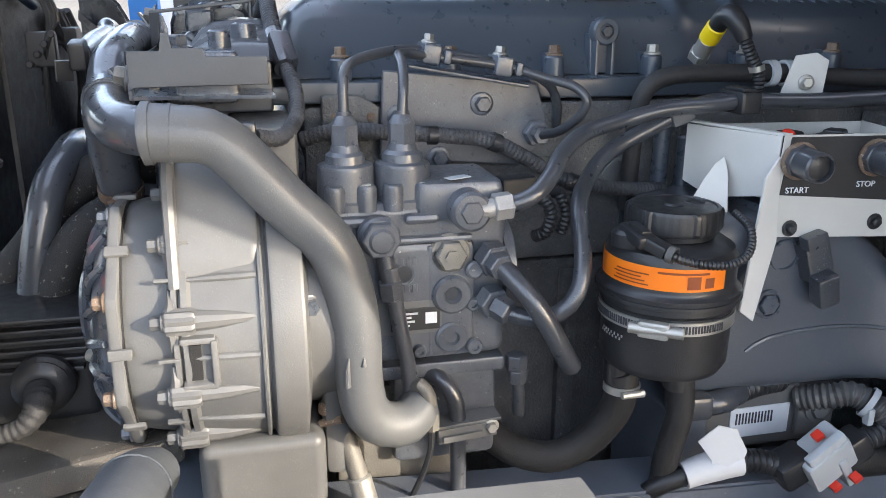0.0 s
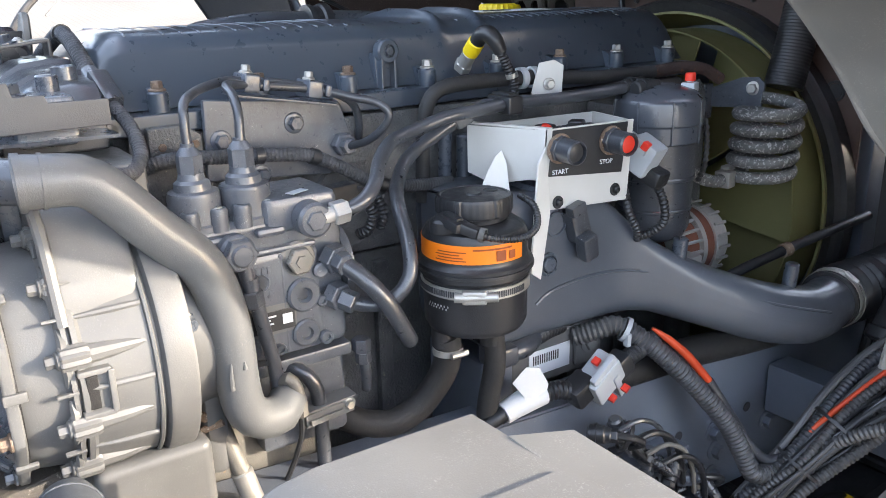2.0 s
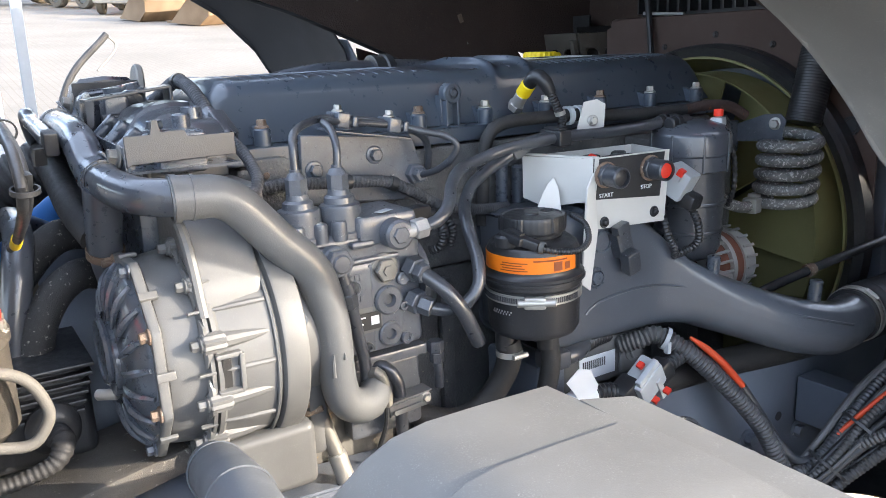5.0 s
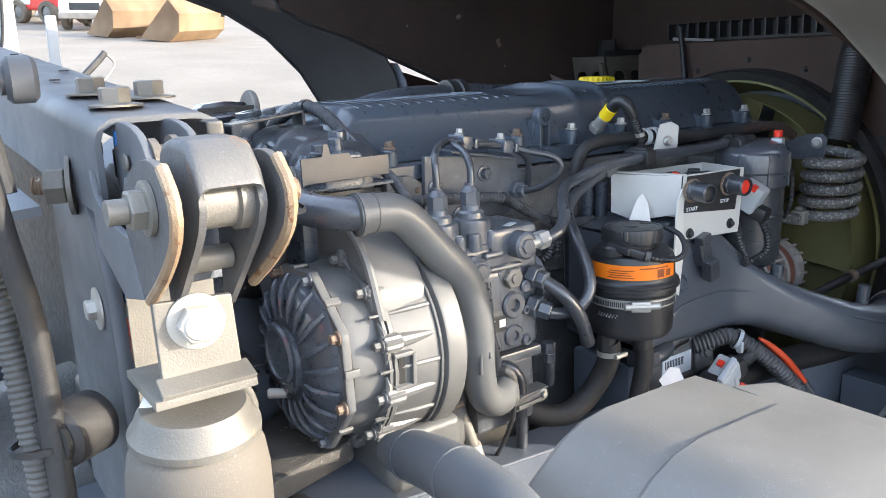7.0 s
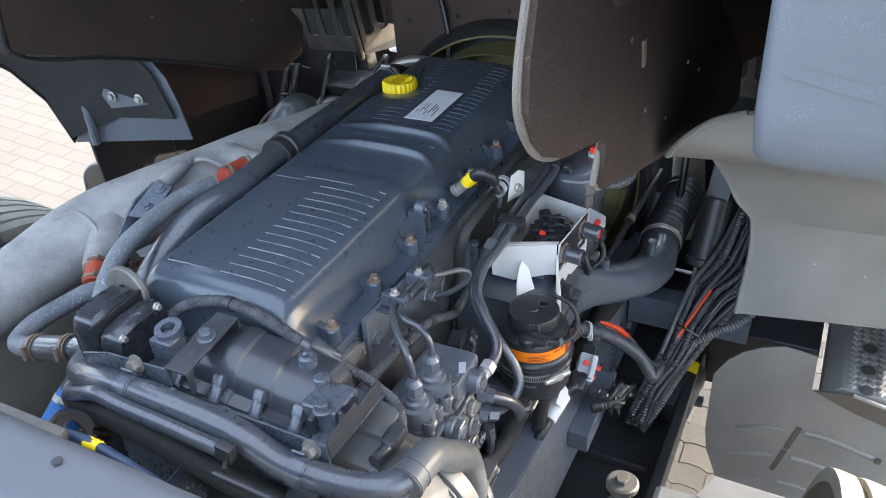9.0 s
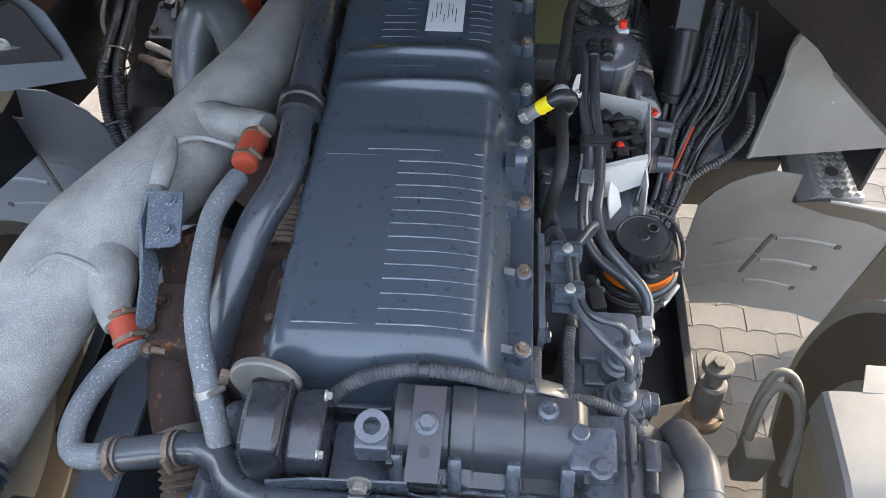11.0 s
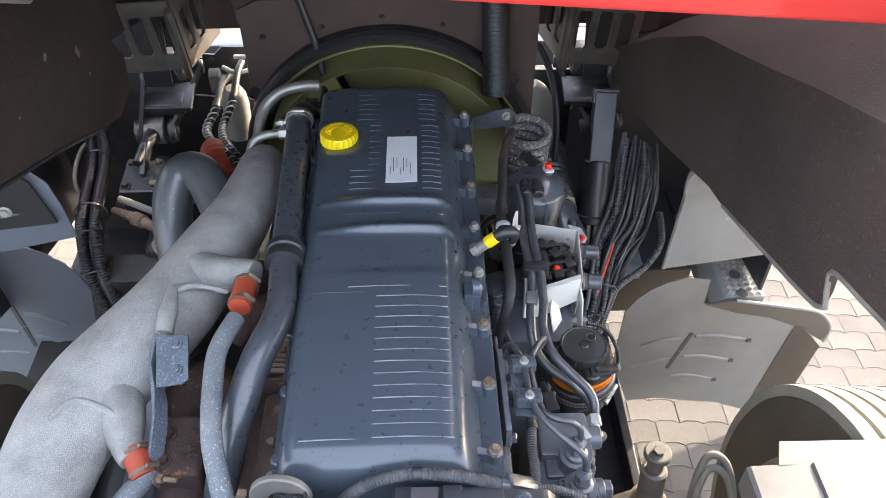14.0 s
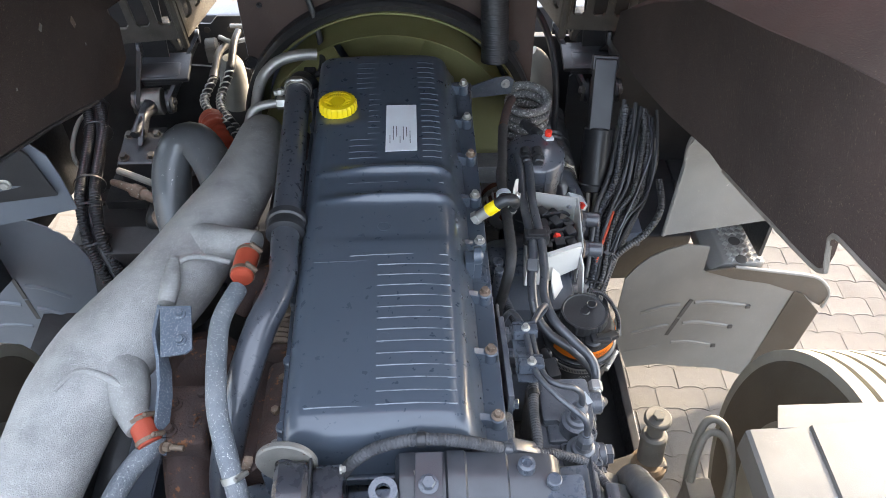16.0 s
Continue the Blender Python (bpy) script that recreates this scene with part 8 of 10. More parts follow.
wr = wing("inner_wing", sheet([[(a, y, z), (a + 0.012, y + 0.006, z), (1.14, y + 0.03, z + dz), (1.19, y - 0.02, z + dz + 0.02)] for a, y, z, dz in ((0.81, 0.262, 1.688, 0.02), (0.765, 0.266, 1.668, 0.02), (0.728, 0.272, 1.635, 0.02), (0.704, 0.285, 1.602, 0.02), (0.69, 0.33, 1.566, 0.02), (0.692, 0.52, 1.50, 0.02), (0.71, 0.67, 1.40, 0.01), (0.737, 0.755, 1.305, 0.0), (0.762, 0.81, 1.22, 0.0), (0.793, 0.875, 1.14, 0.0), (0.80, 0.892, 1.04, 0.01), (0.797, 0.89, 0.94, 0.02), (0.791, 0.88, 0.844, 0.03))], 0.006), GREY, "dusty grey plastic inner wing panel", (0.9, 0.8, 0.9))
part("edge_rim", tube([(0.812, 0.262, 1.686), (0.767, 0.266, 1.666), (0.730, 0.272, 1.633), (0.706, 0.285, 1.600), (0.692, 0.33, 1.564), (0.694, 0.52, 1.498), (0.712, 0.67, 1.398), (0.739, 0.755, 1.303), (0.764, 0.81, 1.218), (0.795, 0.875, 1.138), (0.802, 0.892, 1.04), (0.799, 0.89, 0.94), (0.793, 0.88, 0.844)], 0.0055, 8), GREY, wr)
for k in range(9):
    part("pale_fleck", obox((0.84 + 0.028 * k, 0.8955 + 0.0020 * k, 0.94 + 0.014 * ((k * 5) % 7)), (0.006, 0.004, 0.004), (0, 30 * k, 0), 0), PALE, wr)
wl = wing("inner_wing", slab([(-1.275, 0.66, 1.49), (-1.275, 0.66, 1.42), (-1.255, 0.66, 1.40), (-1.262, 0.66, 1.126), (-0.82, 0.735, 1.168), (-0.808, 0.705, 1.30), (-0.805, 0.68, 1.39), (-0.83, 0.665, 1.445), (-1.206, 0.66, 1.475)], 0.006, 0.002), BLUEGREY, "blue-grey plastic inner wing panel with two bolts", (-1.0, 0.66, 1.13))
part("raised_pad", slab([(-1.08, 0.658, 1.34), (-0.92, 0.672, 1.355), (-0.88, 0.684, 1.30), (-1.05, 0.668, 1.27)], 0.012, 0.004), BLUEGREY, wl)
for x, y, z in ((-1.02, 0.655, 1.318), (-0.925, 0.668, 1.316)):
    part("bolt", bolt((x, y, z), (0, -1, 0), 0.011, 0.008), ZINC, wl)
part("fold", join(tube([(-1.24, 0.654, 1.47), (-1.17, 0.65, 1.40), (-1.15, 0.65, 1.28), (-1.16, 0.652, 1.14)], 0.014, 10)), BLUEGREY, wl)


def hinge(name, x, s):
    """A cab hinge tower: a slotted bracket over a clevis."""
    h = thing(name, (x, 1.6, 0.9), "dirty steel cab tilt bracket with slotted plates", "bracket", "tilt brackets")
    def slotted(o, u, n, pitch):
        """Upright plate from o along u, with n long slots."""
        o, u = Vector(o), Vector(u).normalized()
        up = Vector((0, -0.2, 0.98))
        wide, high, thin = n * pitch + 0.022, 0.27, 0.012
        nrm = u.cross(up).normalized()
        m = Matrix((u, up, nrm)).transposed().to_4x4()
        m.translation = o
        bits = [box(0, wide, 0, 0.062, -thin / 2, thin / 2, 0.004), box(0, wide, high - 0.055, high, -thin / 2, thin / 2, 0.004)]
        for q in range(n + 1):
            bits.append(box(q * pitch - 0.001, q * pitch + 0.023, 0.05, high - 0.045, -thin / 2 - 0.0005, thin / 2 + 0.0005, 0.003))
            if q < n:
                for e, sgn in ((0.062, 1), (high - 0.055, -1)):
                    bits.append(prism([(q * pitch + 0.02, e), (q * pitch + 0.032, e), (q * pitch + 0.02, e + sgn * 0.014)], "z", -thin / 2 + 0.0003, thin / 2 - 0.0003))
                    bits.append(prism([(q * pitch + pitch + 0.002, e), (q * pitch + pitch - 0.010, e), (q * pitch + pitch + 0.002, e + sgn * 0.014)], "z", -thin / 2 + 0.0003, thin / 2 - 0.0003))
        bm = join(*bits)
        bm.transform(m)
        return bm

    part("slotted_plate", slotted((x - s * 0.10, 1.49, 1.175), (s, 0.12, 0), 3, 0.066), GRIMY, h)
    part("slotted_plate", slotted((x + s * 0.125, 1.515, 1.175), (s * 0.25, 1, 0), 3, 0.07), GRIMY, h)
    part("corner_rib", tube([(x + s * 0.12, 1.50, 1.155), (x + s * 0.12, 1.473, 1.28), (x + s * 0.12, 1.445, 1.415)], 0.013, 8), GRIMY, h)
    # Dark sheets added behind the slots, which would otherwise show lit ground.
    part("backing", slab([(x - s * 0.20, 1.60, 1.02), (x + s * 0.02, 1.60, 1.02), (x + s * 0.06, 1.58, 1.50), (x - s * 0.20, 1.58, 1.50)], 0.008), GREASE_SHADE, h)
    part("backing", slab([(x + s * 0.085, 1.53, 1.15), (x + s * 0.135, 1.74, 1.12), (x + s * 0.135, 1.70, 1.46), (x + s * 0.085, 1.49, 1.46)], 0.006), GREASE_SHADE, h)
    part("pillar", prism([(x - s * 0.048, 1.057), (x + s * 0.061, 1.049), (x + s * 0.055, 1.12), (x + s * 0.04, 1.15), (x - s * 0.0, 1.15)], "y", 1.63, 1.70, 0.01), GRIMY, h)
    part("dark_pocket", prism([(x - s * 0.03, 1.06), (x + s * 0.045, 1.055), (x + s * 0.018, 1.135)], "y", 1.62, 1.632, 0.002), GREASE_SHADE, h)
    part("shelf", join(obox((x + s * 0.012, 1.56, 1.035), (0.17, 0.12, 0.02), (14, 0, 0), 0.006), obox((x + s * 0.0, 1.545, 1.02), (0.14, 0.07, 0.05), (14, 0, 0), 0.012)), GLOSSY, h)
    for d, top in ((-0.095, (x - s * 0.050, 1.545, 1.118)), (0.008, (x + s * 0.112, 1.675, 1.082))):
        foot = Vector((x + s * d, 1.51, 0.93))
        rise = (Vector(top) - foot).normalized()
        side_way = Vector((s, 0.15, 0)).normalized()
        wide = rise.cross(side_way).normalized()
        arm_bm = join(*[cyl(p - side_way * 0.007, p + side_way * 0.007, r, 24, 0.002) for p, r in ((foot, 0.042), (Vector(top), 0.024))])
        web = bmesh.new()
        ends = []
        for q in (-0.007, 0.007):
            ends.append([web.verts.new(p + side_way * q + wide * e) for p, e in ((foot, -0.041), (foot, 0.041), (Vector(top), 0.024), (Vector(top), -0.024))])
        web.faces.new(ends[0][::-1])
        web.faces.new(ends[1])
        for k in range(4):
            web.faces.new((ends[0][k], ends[0][(k + 1) % 4], ends[1][(k + 1) % 4], ends[1][k]))
        arm = part("fork_arm", join(arm_bm, web), GLOSSY, h)
        part("eye_ring", ringband(foot + side_way * (0.011 if d > 0 else -0.011), side_way, 0.030, 0.012, 0.008), GRIMY, arm)
        part("pin_head", bolt(foot + side_way * (0.010 if d > 0 else -0.010), side_way * (1 if d > 0 else -1), 0.013, 0.012), GRIMY, arm)
    part("bush", cyl((x - s * 0.078, 1.51, 0.932), (x - s * 0.010, 1.512, 0.932), 0.047, 30, 0.004), GRIMEBOLT, h)
    if s > 0:
        part("shaft", join(tube([(x - s * 0.045, 1.50, 0.93), (x - s * 0.055, 1.42, 0.945), (x - s * 0.07, 1.33, 0.93)], [0.034, 0.02, 0.016], 12), prism([(1.30, 0.91), (1.36, 0.90), (1.49, 0.925), (1.49, 0.965), (1.40, 0.965)], "x", x - 0.062, x - 0.044, 0.003)), GLOSSY, h)
        foot_block = part("foot", join(obox((x - s * 0.055, 1.31, 0.85), (0.135, 0.15, 0.10), (6, 0, 0), 0.012), obox((x - s * 0.055, 1.33, 0.72), (0.10, 0.10, 0.2), (0, 0, 0), 0.01)), GLOSSY, h)
        for dx, dy in ((-0.045, -0.05), (0.045, -0.05), (-0.045, 0.05), (0.045, 0.05)):
            part("bolt", bolt((x - s * 0.055 + dx, 1.31 + dy, 0.899 + 0.1 * dy), (0, -0.1, 1), 0.013, 0.013), GRIMY, foot_block)
    return h


GRIMY = surface("grimy_dark_steel", (0.042, 0.037, 0.031), (0.13, 0.116, 0.098), 0.45, 0.3, 50, 0.4, (0.12, 0.085, 0.055), 60, 0.62)
GRIME = surface("grimy_bare_steel", (0.12, 0.105, 0.09), (0.22, 0.20, 0.175), 0.55, 0.35, 50, 0.4, (0.13, 0.08, 0.05), 60, 0.62)
GLOSSY = surface("greasy_black_steel", (0.017, 0.018, 0.021), (0.036, 0.037, 0.041), 0.3, 0.1, 50, 0.3, (0.13, 0.12, 0.11), 110, 0.67, coat=0.3)
hinge("tilt_bracket", -0.80, 1)
hinge("tilt_bracket", 0.66, -1)
bar = thing("front_crossmember", (-0.1, 1.95, 0.9), "dark front crossmember with oval holes", "crossmember")
part("beam", box(-0.85, 0.75, 1.9, 2.0, 0.92, 1.03, 0.01), FRAME, bar)
part("plate", slab([(x, 1.73, z) for x, z in ((-0.70, 0.80), (-0.694, 1.10), (-0.65, 1.096), (-0.62, 1.127), (-0.53, 1.125), (-0.53, 0.80))], 0.008), BLACK, bar)
for x in (-0.665, -0.585):
    part("hole", cyl((x, 1.727, 1.075), (x, 1.722, 1.075), 0.011, 16), GRIMY, bar)
part("stop_pad", join(cyl((-0.675, 1.70, 1.034), (-0.635, 1.70, 1.037), 0.02, 20, 0.004), box(-0.68, -0.63, 1.69, 1.72, 0.96, 1.03, 0.004)), GRIMEBOLT, bar)
part("loop", tube([(-0.60, 1.62, 1.11), (-0.55, 1.58, 1.115), (-0.49, 1.60, 1.12), (-0.50, 1.66, 1.12), (-0.57, 1.68, 1.115)], 0.008, 8), WORN, bar)
tanks = thing("filler_neck", (0.5, 1.5, 0.66), "dull metal filler neck with hose behind the coil", "filler neck")

# ---- tilt cylinder and looms ----
part("neck", tube([(0.52, 1.59, 0.60), (0.52, 1.60, 0.75), (0.515, 1.605, 0.85), (0.505, 1.61, 0.93), (0.485, 1.615, 0.985), (0.46, 1.62, 1.015)], [0.058, 0.058, 0.054, 0.049, 0.043, 0.032], 22), PALEZINC_DIM, tanks)
# Added dark filler hides a slit of lit ground beside the radiator.
part("seal_plate", box(0.30, 0.64, 1.70, 1.712, 0.36, 1.03, 0.003), BLACK, tanks)
part("hose", tube([(0.52, 1.36, 0.62), (0.53, 1.40, 0.85), (0.53, 1.44, 1.0), (0.51, 1.50, 1.12), (0.47, 1.56, 1.20), (0.43, 1.60, 1.22)], 0.012, 10), BLACK, tanks)
strut = thing("tilt_cylinder", (0.64, 1.2, 0.55), "black hydraulic cab tilt cylinder with steel rod", "cylinder")
AX = Vector((0.021, 0.151, 0.263)).normalized()
CYL0 = Vector((0.648, 1.207, 0.736))
part("barrel", lathe([(0.0, 0), (0.047, 0), (0.053, 0.004), (0.054, 0.024), (0.048, 0.028), (0.048, 0.21), (0.043, 0.216), (0.0, 0.216)], CYL0, AX, 30), BLACK, strut)
HEADM = Matrix.Translation(CYL0 + AX * 0.25) @ frame_of(AX)
head_bm = join(box(-0.036, 0.036, -0.036, 0.036, -0.05, 0.19, 0.006), box(-0.042, 0.042, -0.026, 0.026, 0.15, 0.20, 0.005), box(-0.018, 0.018, -0.044, -0.03, -0.02, 0.02, 0.003), box(-0.010, 0.010, -0.042, -0.03, 0.06, 0.13, 0.003))
head_bm.transform(HEADM)
part("head", head_bm, BLACK, strut)
for d in (-0.012, 0.012):
    part("rod", cyl(CYL0 + Vector((d, 0, 0.004)), CYL0 - AX * 0.12 + Vector((d, 0, 0)), 0.008, 12), ZINC, strut)
part("foot", box(0.46, 0.68, 1.10, 1.17, 0.55, 0.66, 0.006), FRAME, strut)
rb = random.Random(7)


def loomset(name, spine, n, spread, base, label):
    t = thing(name, base, label, "cable loom", "side looms")
    for k in range(n):
        d = Vector((rb.uniform(-spread, spread), rb.uniform(-spread, spread) * 0.6, rb.uniform(-spread, spread) * 0.6))
        pts = [Vector(p) + d * (0.6 + 0.5 * math.sin(1.7 * i + k)) for i, p in enumerate(spine)]
        cor = k % 3 == 0
        part("cable", tube(pts, rb.choice((0.008, 0.010, 0.013)), 9, pitch=0.009 if cor else 0.0, depth=0.002), (BLACK, BLACK, HOSE, RUBBER)[k % 4], t)
    return t


BUNDLE = [(-1.05, 1.56, 1.04), (-1.03, 1.498, 0.992), (-1.02, 1.45, 0.945), (-1.0, 1.36, 0.905), (-0.98, 1.22, 0.90), (-0.96, 1.10, 0.905), (-0.945, 1.02, 0.895), (-0.925, 0.935, 0.826), (-0.90, 0.893, 0.754), (-0.86, 0.838, 0.69), (-0.82, 0.80, 0.62)]
ll = loomset("cable_bundle", BUNDLE, 11, 0.028, (-0.95, 1.0, 0.8), "bundle of black corrugated cables with ties")
for d in (-0.021, 0.018):
    part("cable", tube([Vector(p) + Vector((d, 0.3 * d, 0.028)) for p in BUNDLE], 0.0175, 16, pitch=0.0085, depth=0.003), BLACK, ll)
for k in (2, 3, 5, 6, 7):
    p, q = Vector(BUNDLE[k]), Vector(BUNDLE[k + 1])
    part("zip_tie", ringband(p + Vector((0, 0, 0.016)), q - p, 0.046, 0.006, 0.002), BLACK, ll)
part("thin_pipe", tube([(-1.06, 1.458, 0.926), (-1.07, 1.411, 0.935), (-1.075, 1.34, 0.92), (-1.07, 1.285, 0.892), (-1.06, 1.275, 0.85), (-1.02, 1.28, 0.836)], 0.0075, 10), PALEZINC_DIM, ll)
part("banjo_pipe", join(tube([(-0.92, 1.165, 0.874), (-0.875, 1.135, 0.885), (-0.80, 1.085, 0.893), (-0.72, 1.03, 0.896)], [0.011, 0.013, 0.017, 0.012], 12), cyl((-0.84, 1.11, 0.889), (-0.80, 1.085, 0.893), 0.022, 16, 0.004)), RUSTBOLT, ll)
part("upper_pipe", tube([(-0.90, 1.19, 0.90), (-0.85, 1.16, 0.905), (-0.76, 1.11, 0.905)], 0.011, 10), PALEZINC_DIM, ll)
part("bracket", box(-0.92, -0.52, 0.90, 1.02, 0.72, 0.82, 0.008), GREASE_SHADE, ll)
steer = thing("steering_gear", (-0.66, 1.1, 0.6), "black steering gear with splined shaft and hoses", "steering gear")
part("housing", join(box(-0.80, -0.58, 1.0, 1.28, 0.62, 0.86, 0.03, 3), lathe([(0.09, 0), (0.09, 0.12), (0.07, 0.15), (0, 0.15)], (-0.67, 1.10, 0.84), (0, 0, 1), 28)), GREASE_SHADE, steer)
part("cap_bolts", join(*[bolt((-0.76 + 0.06 * k, 1.2, 0.86), (0, 0, 1), 0.012, 0.012) for k in range(3)]), GREASE_SHADE, steer)
for k in range(3):
    part("hose", tube([(-0.74 + 0.03 * k, 0.99, 0.90 - 0.02 * k), (-0.72 + 0.02 * k, 0.93, 0.93), (-0.66, 0.86, 0.90), (-0.62 - 0.03 * k, 0.80, 0.82)], 0.011, 10), HOSE if k else RUSTBOLT, steer)
# Dark sheets added for the shade behind and below the steering gear.
part("dark_shield", slab([(-1.24, 1.62, 0.42), (-0.50, 1.62, 0.42), (-0.50, 1.62, 0.98), (-1.24, 1.62, 1.06)], 0.01), GREASE_SHADE, steer)
part("lower_shield", slab([(-1.24, 0.78, 0.44), (-0.56, 0.70, 0.40), (-0.56, 1.63, 0.42), (-1.24, 1.63, 0.44)], 0.01), GREASE_SHADE, steer)
# Added dark strip covers the rail's bright patch.
part("side_frame", box(-1.0, -0.86, 1.22, 1.72, 0.70, 0.74, 0.006), GREASE_SHADE, steer)
part("spring_can", lathe([(0.11, 0), (0.11, 0.10), (0.09, 0.14), (0.04, 0.16), (0, 0.16)], (-0.60, 0.62, 0.92), (0, 0, 1), 32), GRIMY, steer)

# ---- mudguards, wheels and front guards ----


def mudguard():
    """The rear half of a front mudguard: crowned top, rolled inner edge and drooping tail."""
    m = thing("front_mudguard", (0.95, -0.1, 0.5), "dusty grey plastic front mudguard with moulded crease", "mudguard", "front mudguards")
    rows = []
    for y, z in ((0.11, 1.016), (0.02, 1.019), (-0.06, 1.02), (-0.10, 1.014), (-0.135, 0.998), (-0.18, 0.963), (-0.24, 0.905), (-0.31, 0.82), (-0.38, 0.715), (-0.44, 0.60), (-0.48, 0.48)):
        rows.append([(0.768, y, z - 0.085), (0.767, y, z - 0.006), (0.776, y, z), (0.84, y, z + 0.003), (0.906, y, z + 0.004), (0.9095, y, z + 0.001), (0.913, y, z + 0.010), (1.03, y, z + 0.014), (1.14, y, z + 0.010), (1.18, y, z - 0.004), (1.19, y, z - 0.02), (1.195, y, z - 0.09)])
    part("shell", sheet(rows, 0.005), GREY, m, sharp=24)
    part("front_tab", slab([(0.836, 0.108, 1.0185), (0.859, 0.17, 1.014), (1.17, 0.165, 1.016), (1.188, 0.108, 1.010)], 0.005, 0.001), GREY, m)
    part("stay", join(tube([(0.545, -0.235, 0.925), (0.60, -0.243, 0.945), (0.70, -0.25, 0.965), (0.82, -0.262, 0.975), (0.90, -0.27, 0.96)], [0.026, 0.033, 0.036, 0.036, 0.03], 20), ringband((0.72, -0.2515, 0.967), (1, -0.1, 0.12), 0.0365, 0.005, 0.002), ringband((0.61, -0.244, 0.947), (1, -0.1, 0.3), 0.034, 0.004, 0.0015)), BLUEGREY_DARK, m)
    return m


WORN_GREY = surface("rubbed_grey_crease", (0.26, 0.255, 0.235), (0.36, 0.35, 0.32), 0.5, 0, 50, 0.1)
BLUEGREY_DARK = surface("dark_grey_rubber_stay", (0.06, 0.068, 0.078), (0.10, 0.108, 0.118), 0.45, 0, 30, 0.12, (0.25, 0.24, 0.22), 90, 0.7)
mg = mudguard()


def mirrored(ob, name, skip=()):
    """A mirror copy of a thing on the truck's other side."""
    flip = TILT.inverted() @ Matrix.Translation((-0.106, 0, 0)) @ Matrix.Diagonal((-1, 1, 1, 1)) @ TILT
    base = BASE[ob.name]
    nb = flip @ base
    t = thing(name, nb, ob["label"], ob["category"], ob["group"] if "group" in ob else "")
    made = {ob: t}
    for o in ob.children_recursive:
        if o.name.split(".")[0] in skip:
            continue
        me = o.data.copy()
        me.transform(Matrix.Translation(-nb) @ flip @ Matrix.Translation(base))
        me.flip_normals()
        c = crisp(new(o.name.split(".")[0], me))
        c.parent = made.get(o.parent, t)
        BASE[c.name] = nb
        if "label" in o:
            c["label"] = o["label"]
        made[o] = c
    return t


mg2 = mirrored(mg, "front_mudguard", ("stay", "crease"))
mg2["label"] = "grey plastic front mudguard with shade in its blue-grey colour"
# Same grey plastic as the right side; the bluer tone paints its shade.
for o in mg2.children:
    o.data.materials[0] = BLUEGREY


def guard():
    """The splash panel ahead of the wheel, with the tread-plate step on its outer edge."""
    g = thing("splash_guard", (1.1, 1.05, 0.1), "dusty grey plastic splash guard with moulded ribs", "splash guard", "splash guards")
    pts = [(0.765, 0.99, 0.20), (0.752, 0.99, 0.29), (0.752, 0.99, 0.52), (0.785, 0.99, 0.585), (0.822, 0.99, 0.628), (0.87, 0.99, 0.66), (0.928, 0.99, 0.682), (1.012, 0.99, 0.671), (1.017, 0.99, 0.552), (1.13, 0.99, 0.53), (1.26, 0.99, 0.495), (1.38, 0.99, 0.424), (1.33, 0.985, -0.09), (1.20, 0.985, -0.03), (1.06, 0.98, 0.0), (0.95, 0.98, 0.02), (0.84, 0.985, 0.0)]
    part("panel", slab(pts, 0.006, 0.0015), GREY, g)
    for k in range(3):
        z = 0.37 - 0.115 * k
        part("rib", tube([(0.84 - 0.015 * k, 0.990, z - 0.04), (0.92, 0.989, z - 0.005), (0.975 - 0.02 * k, 0.989, z)], 0.0095, 10), GREY, g)
        part("rib", tube([(1.025 - 0.02 * k, 0.989, z + 0.012), (1.09 - 0.02 * k, 0.989, z + 0.012), (1.215 - 0.035 * k, 0.990, z - 0.015)], 0.0095, 10), GREY, g)
        # Shade at the rib ends and in the slots is put into this colour.
        part("rib_end", obox((1.222 - 0.035 * k, 0.981, z - 0.016), (0.018, 0.008, 0.016), (0, 0, 0), 0.002), DARK_TONE, g)
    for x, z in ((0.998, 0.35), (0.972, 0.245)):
        part("slot", obox((x, 0.9855, z), (0.014, 0.003, 0.10), (0, 14, 0), 0), DARK_TONE, g)
    part("edge_return", sheet([[(1.372 - 0.05 * v, 0.987, 0.43 - 0.52 * v), (1.40 - 0.05 * v, 0.975, 0.425 - 0.52 * v), (1.43 - 0.045 * v, 0.95, 0.40 - 0.51 * v), (1.455 - 0.04 * v, 0.935, 0.375 - 0.50 * v)] for v in (0, 0.25, 0.5, 0.75, 1.0)], 0.006), LIP_SHADE, g)
    lip = [(1.02, 0.982, 0.556), (1.117, 0.976, 0.578), (1.26, 0.976, 0.548), (1.38, 0.976, 0.522), (1.43, 0.976, 0.502), (1.475, 0.976, 0.455), (1.498, 0.980, 0.403)]
    part("top_lip", slab(lip + [(1.489, 0.988, 0.34), (1.38, 0.986, 0.42), (1.26, 0.984, 0.478), (1.13, 0.984, 0.51)], 0.008, 0.002), LIP_SHADE, g)
    part("lip_bead", tube(lip[1:] + [(1.492, 0.975, 0.345)], 0.006, 8), GREY, g)
    return g


# Shade on the lip and its return is put into this brown.
LIP_SHADE = surface("brown_dirty_plastic", (0.060, 0.050, 0.040), (0.11, 0.094, 0.076), 0.55, 0, 20, 0.2, (0.2, 0.18, 0.15), 140, 0.69)
DARK_TONE = surface("shadowed_slot_plastic", (0.05, 0.048, 0.044), (0.08, 0.075, 0.07), 0.7, 0, 30, 0.2)
gd = guard()
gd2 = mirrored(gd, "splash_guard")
gd2["label"] = "grey plastic splash guard with moulded ribs, shade in its blue-grey colour"
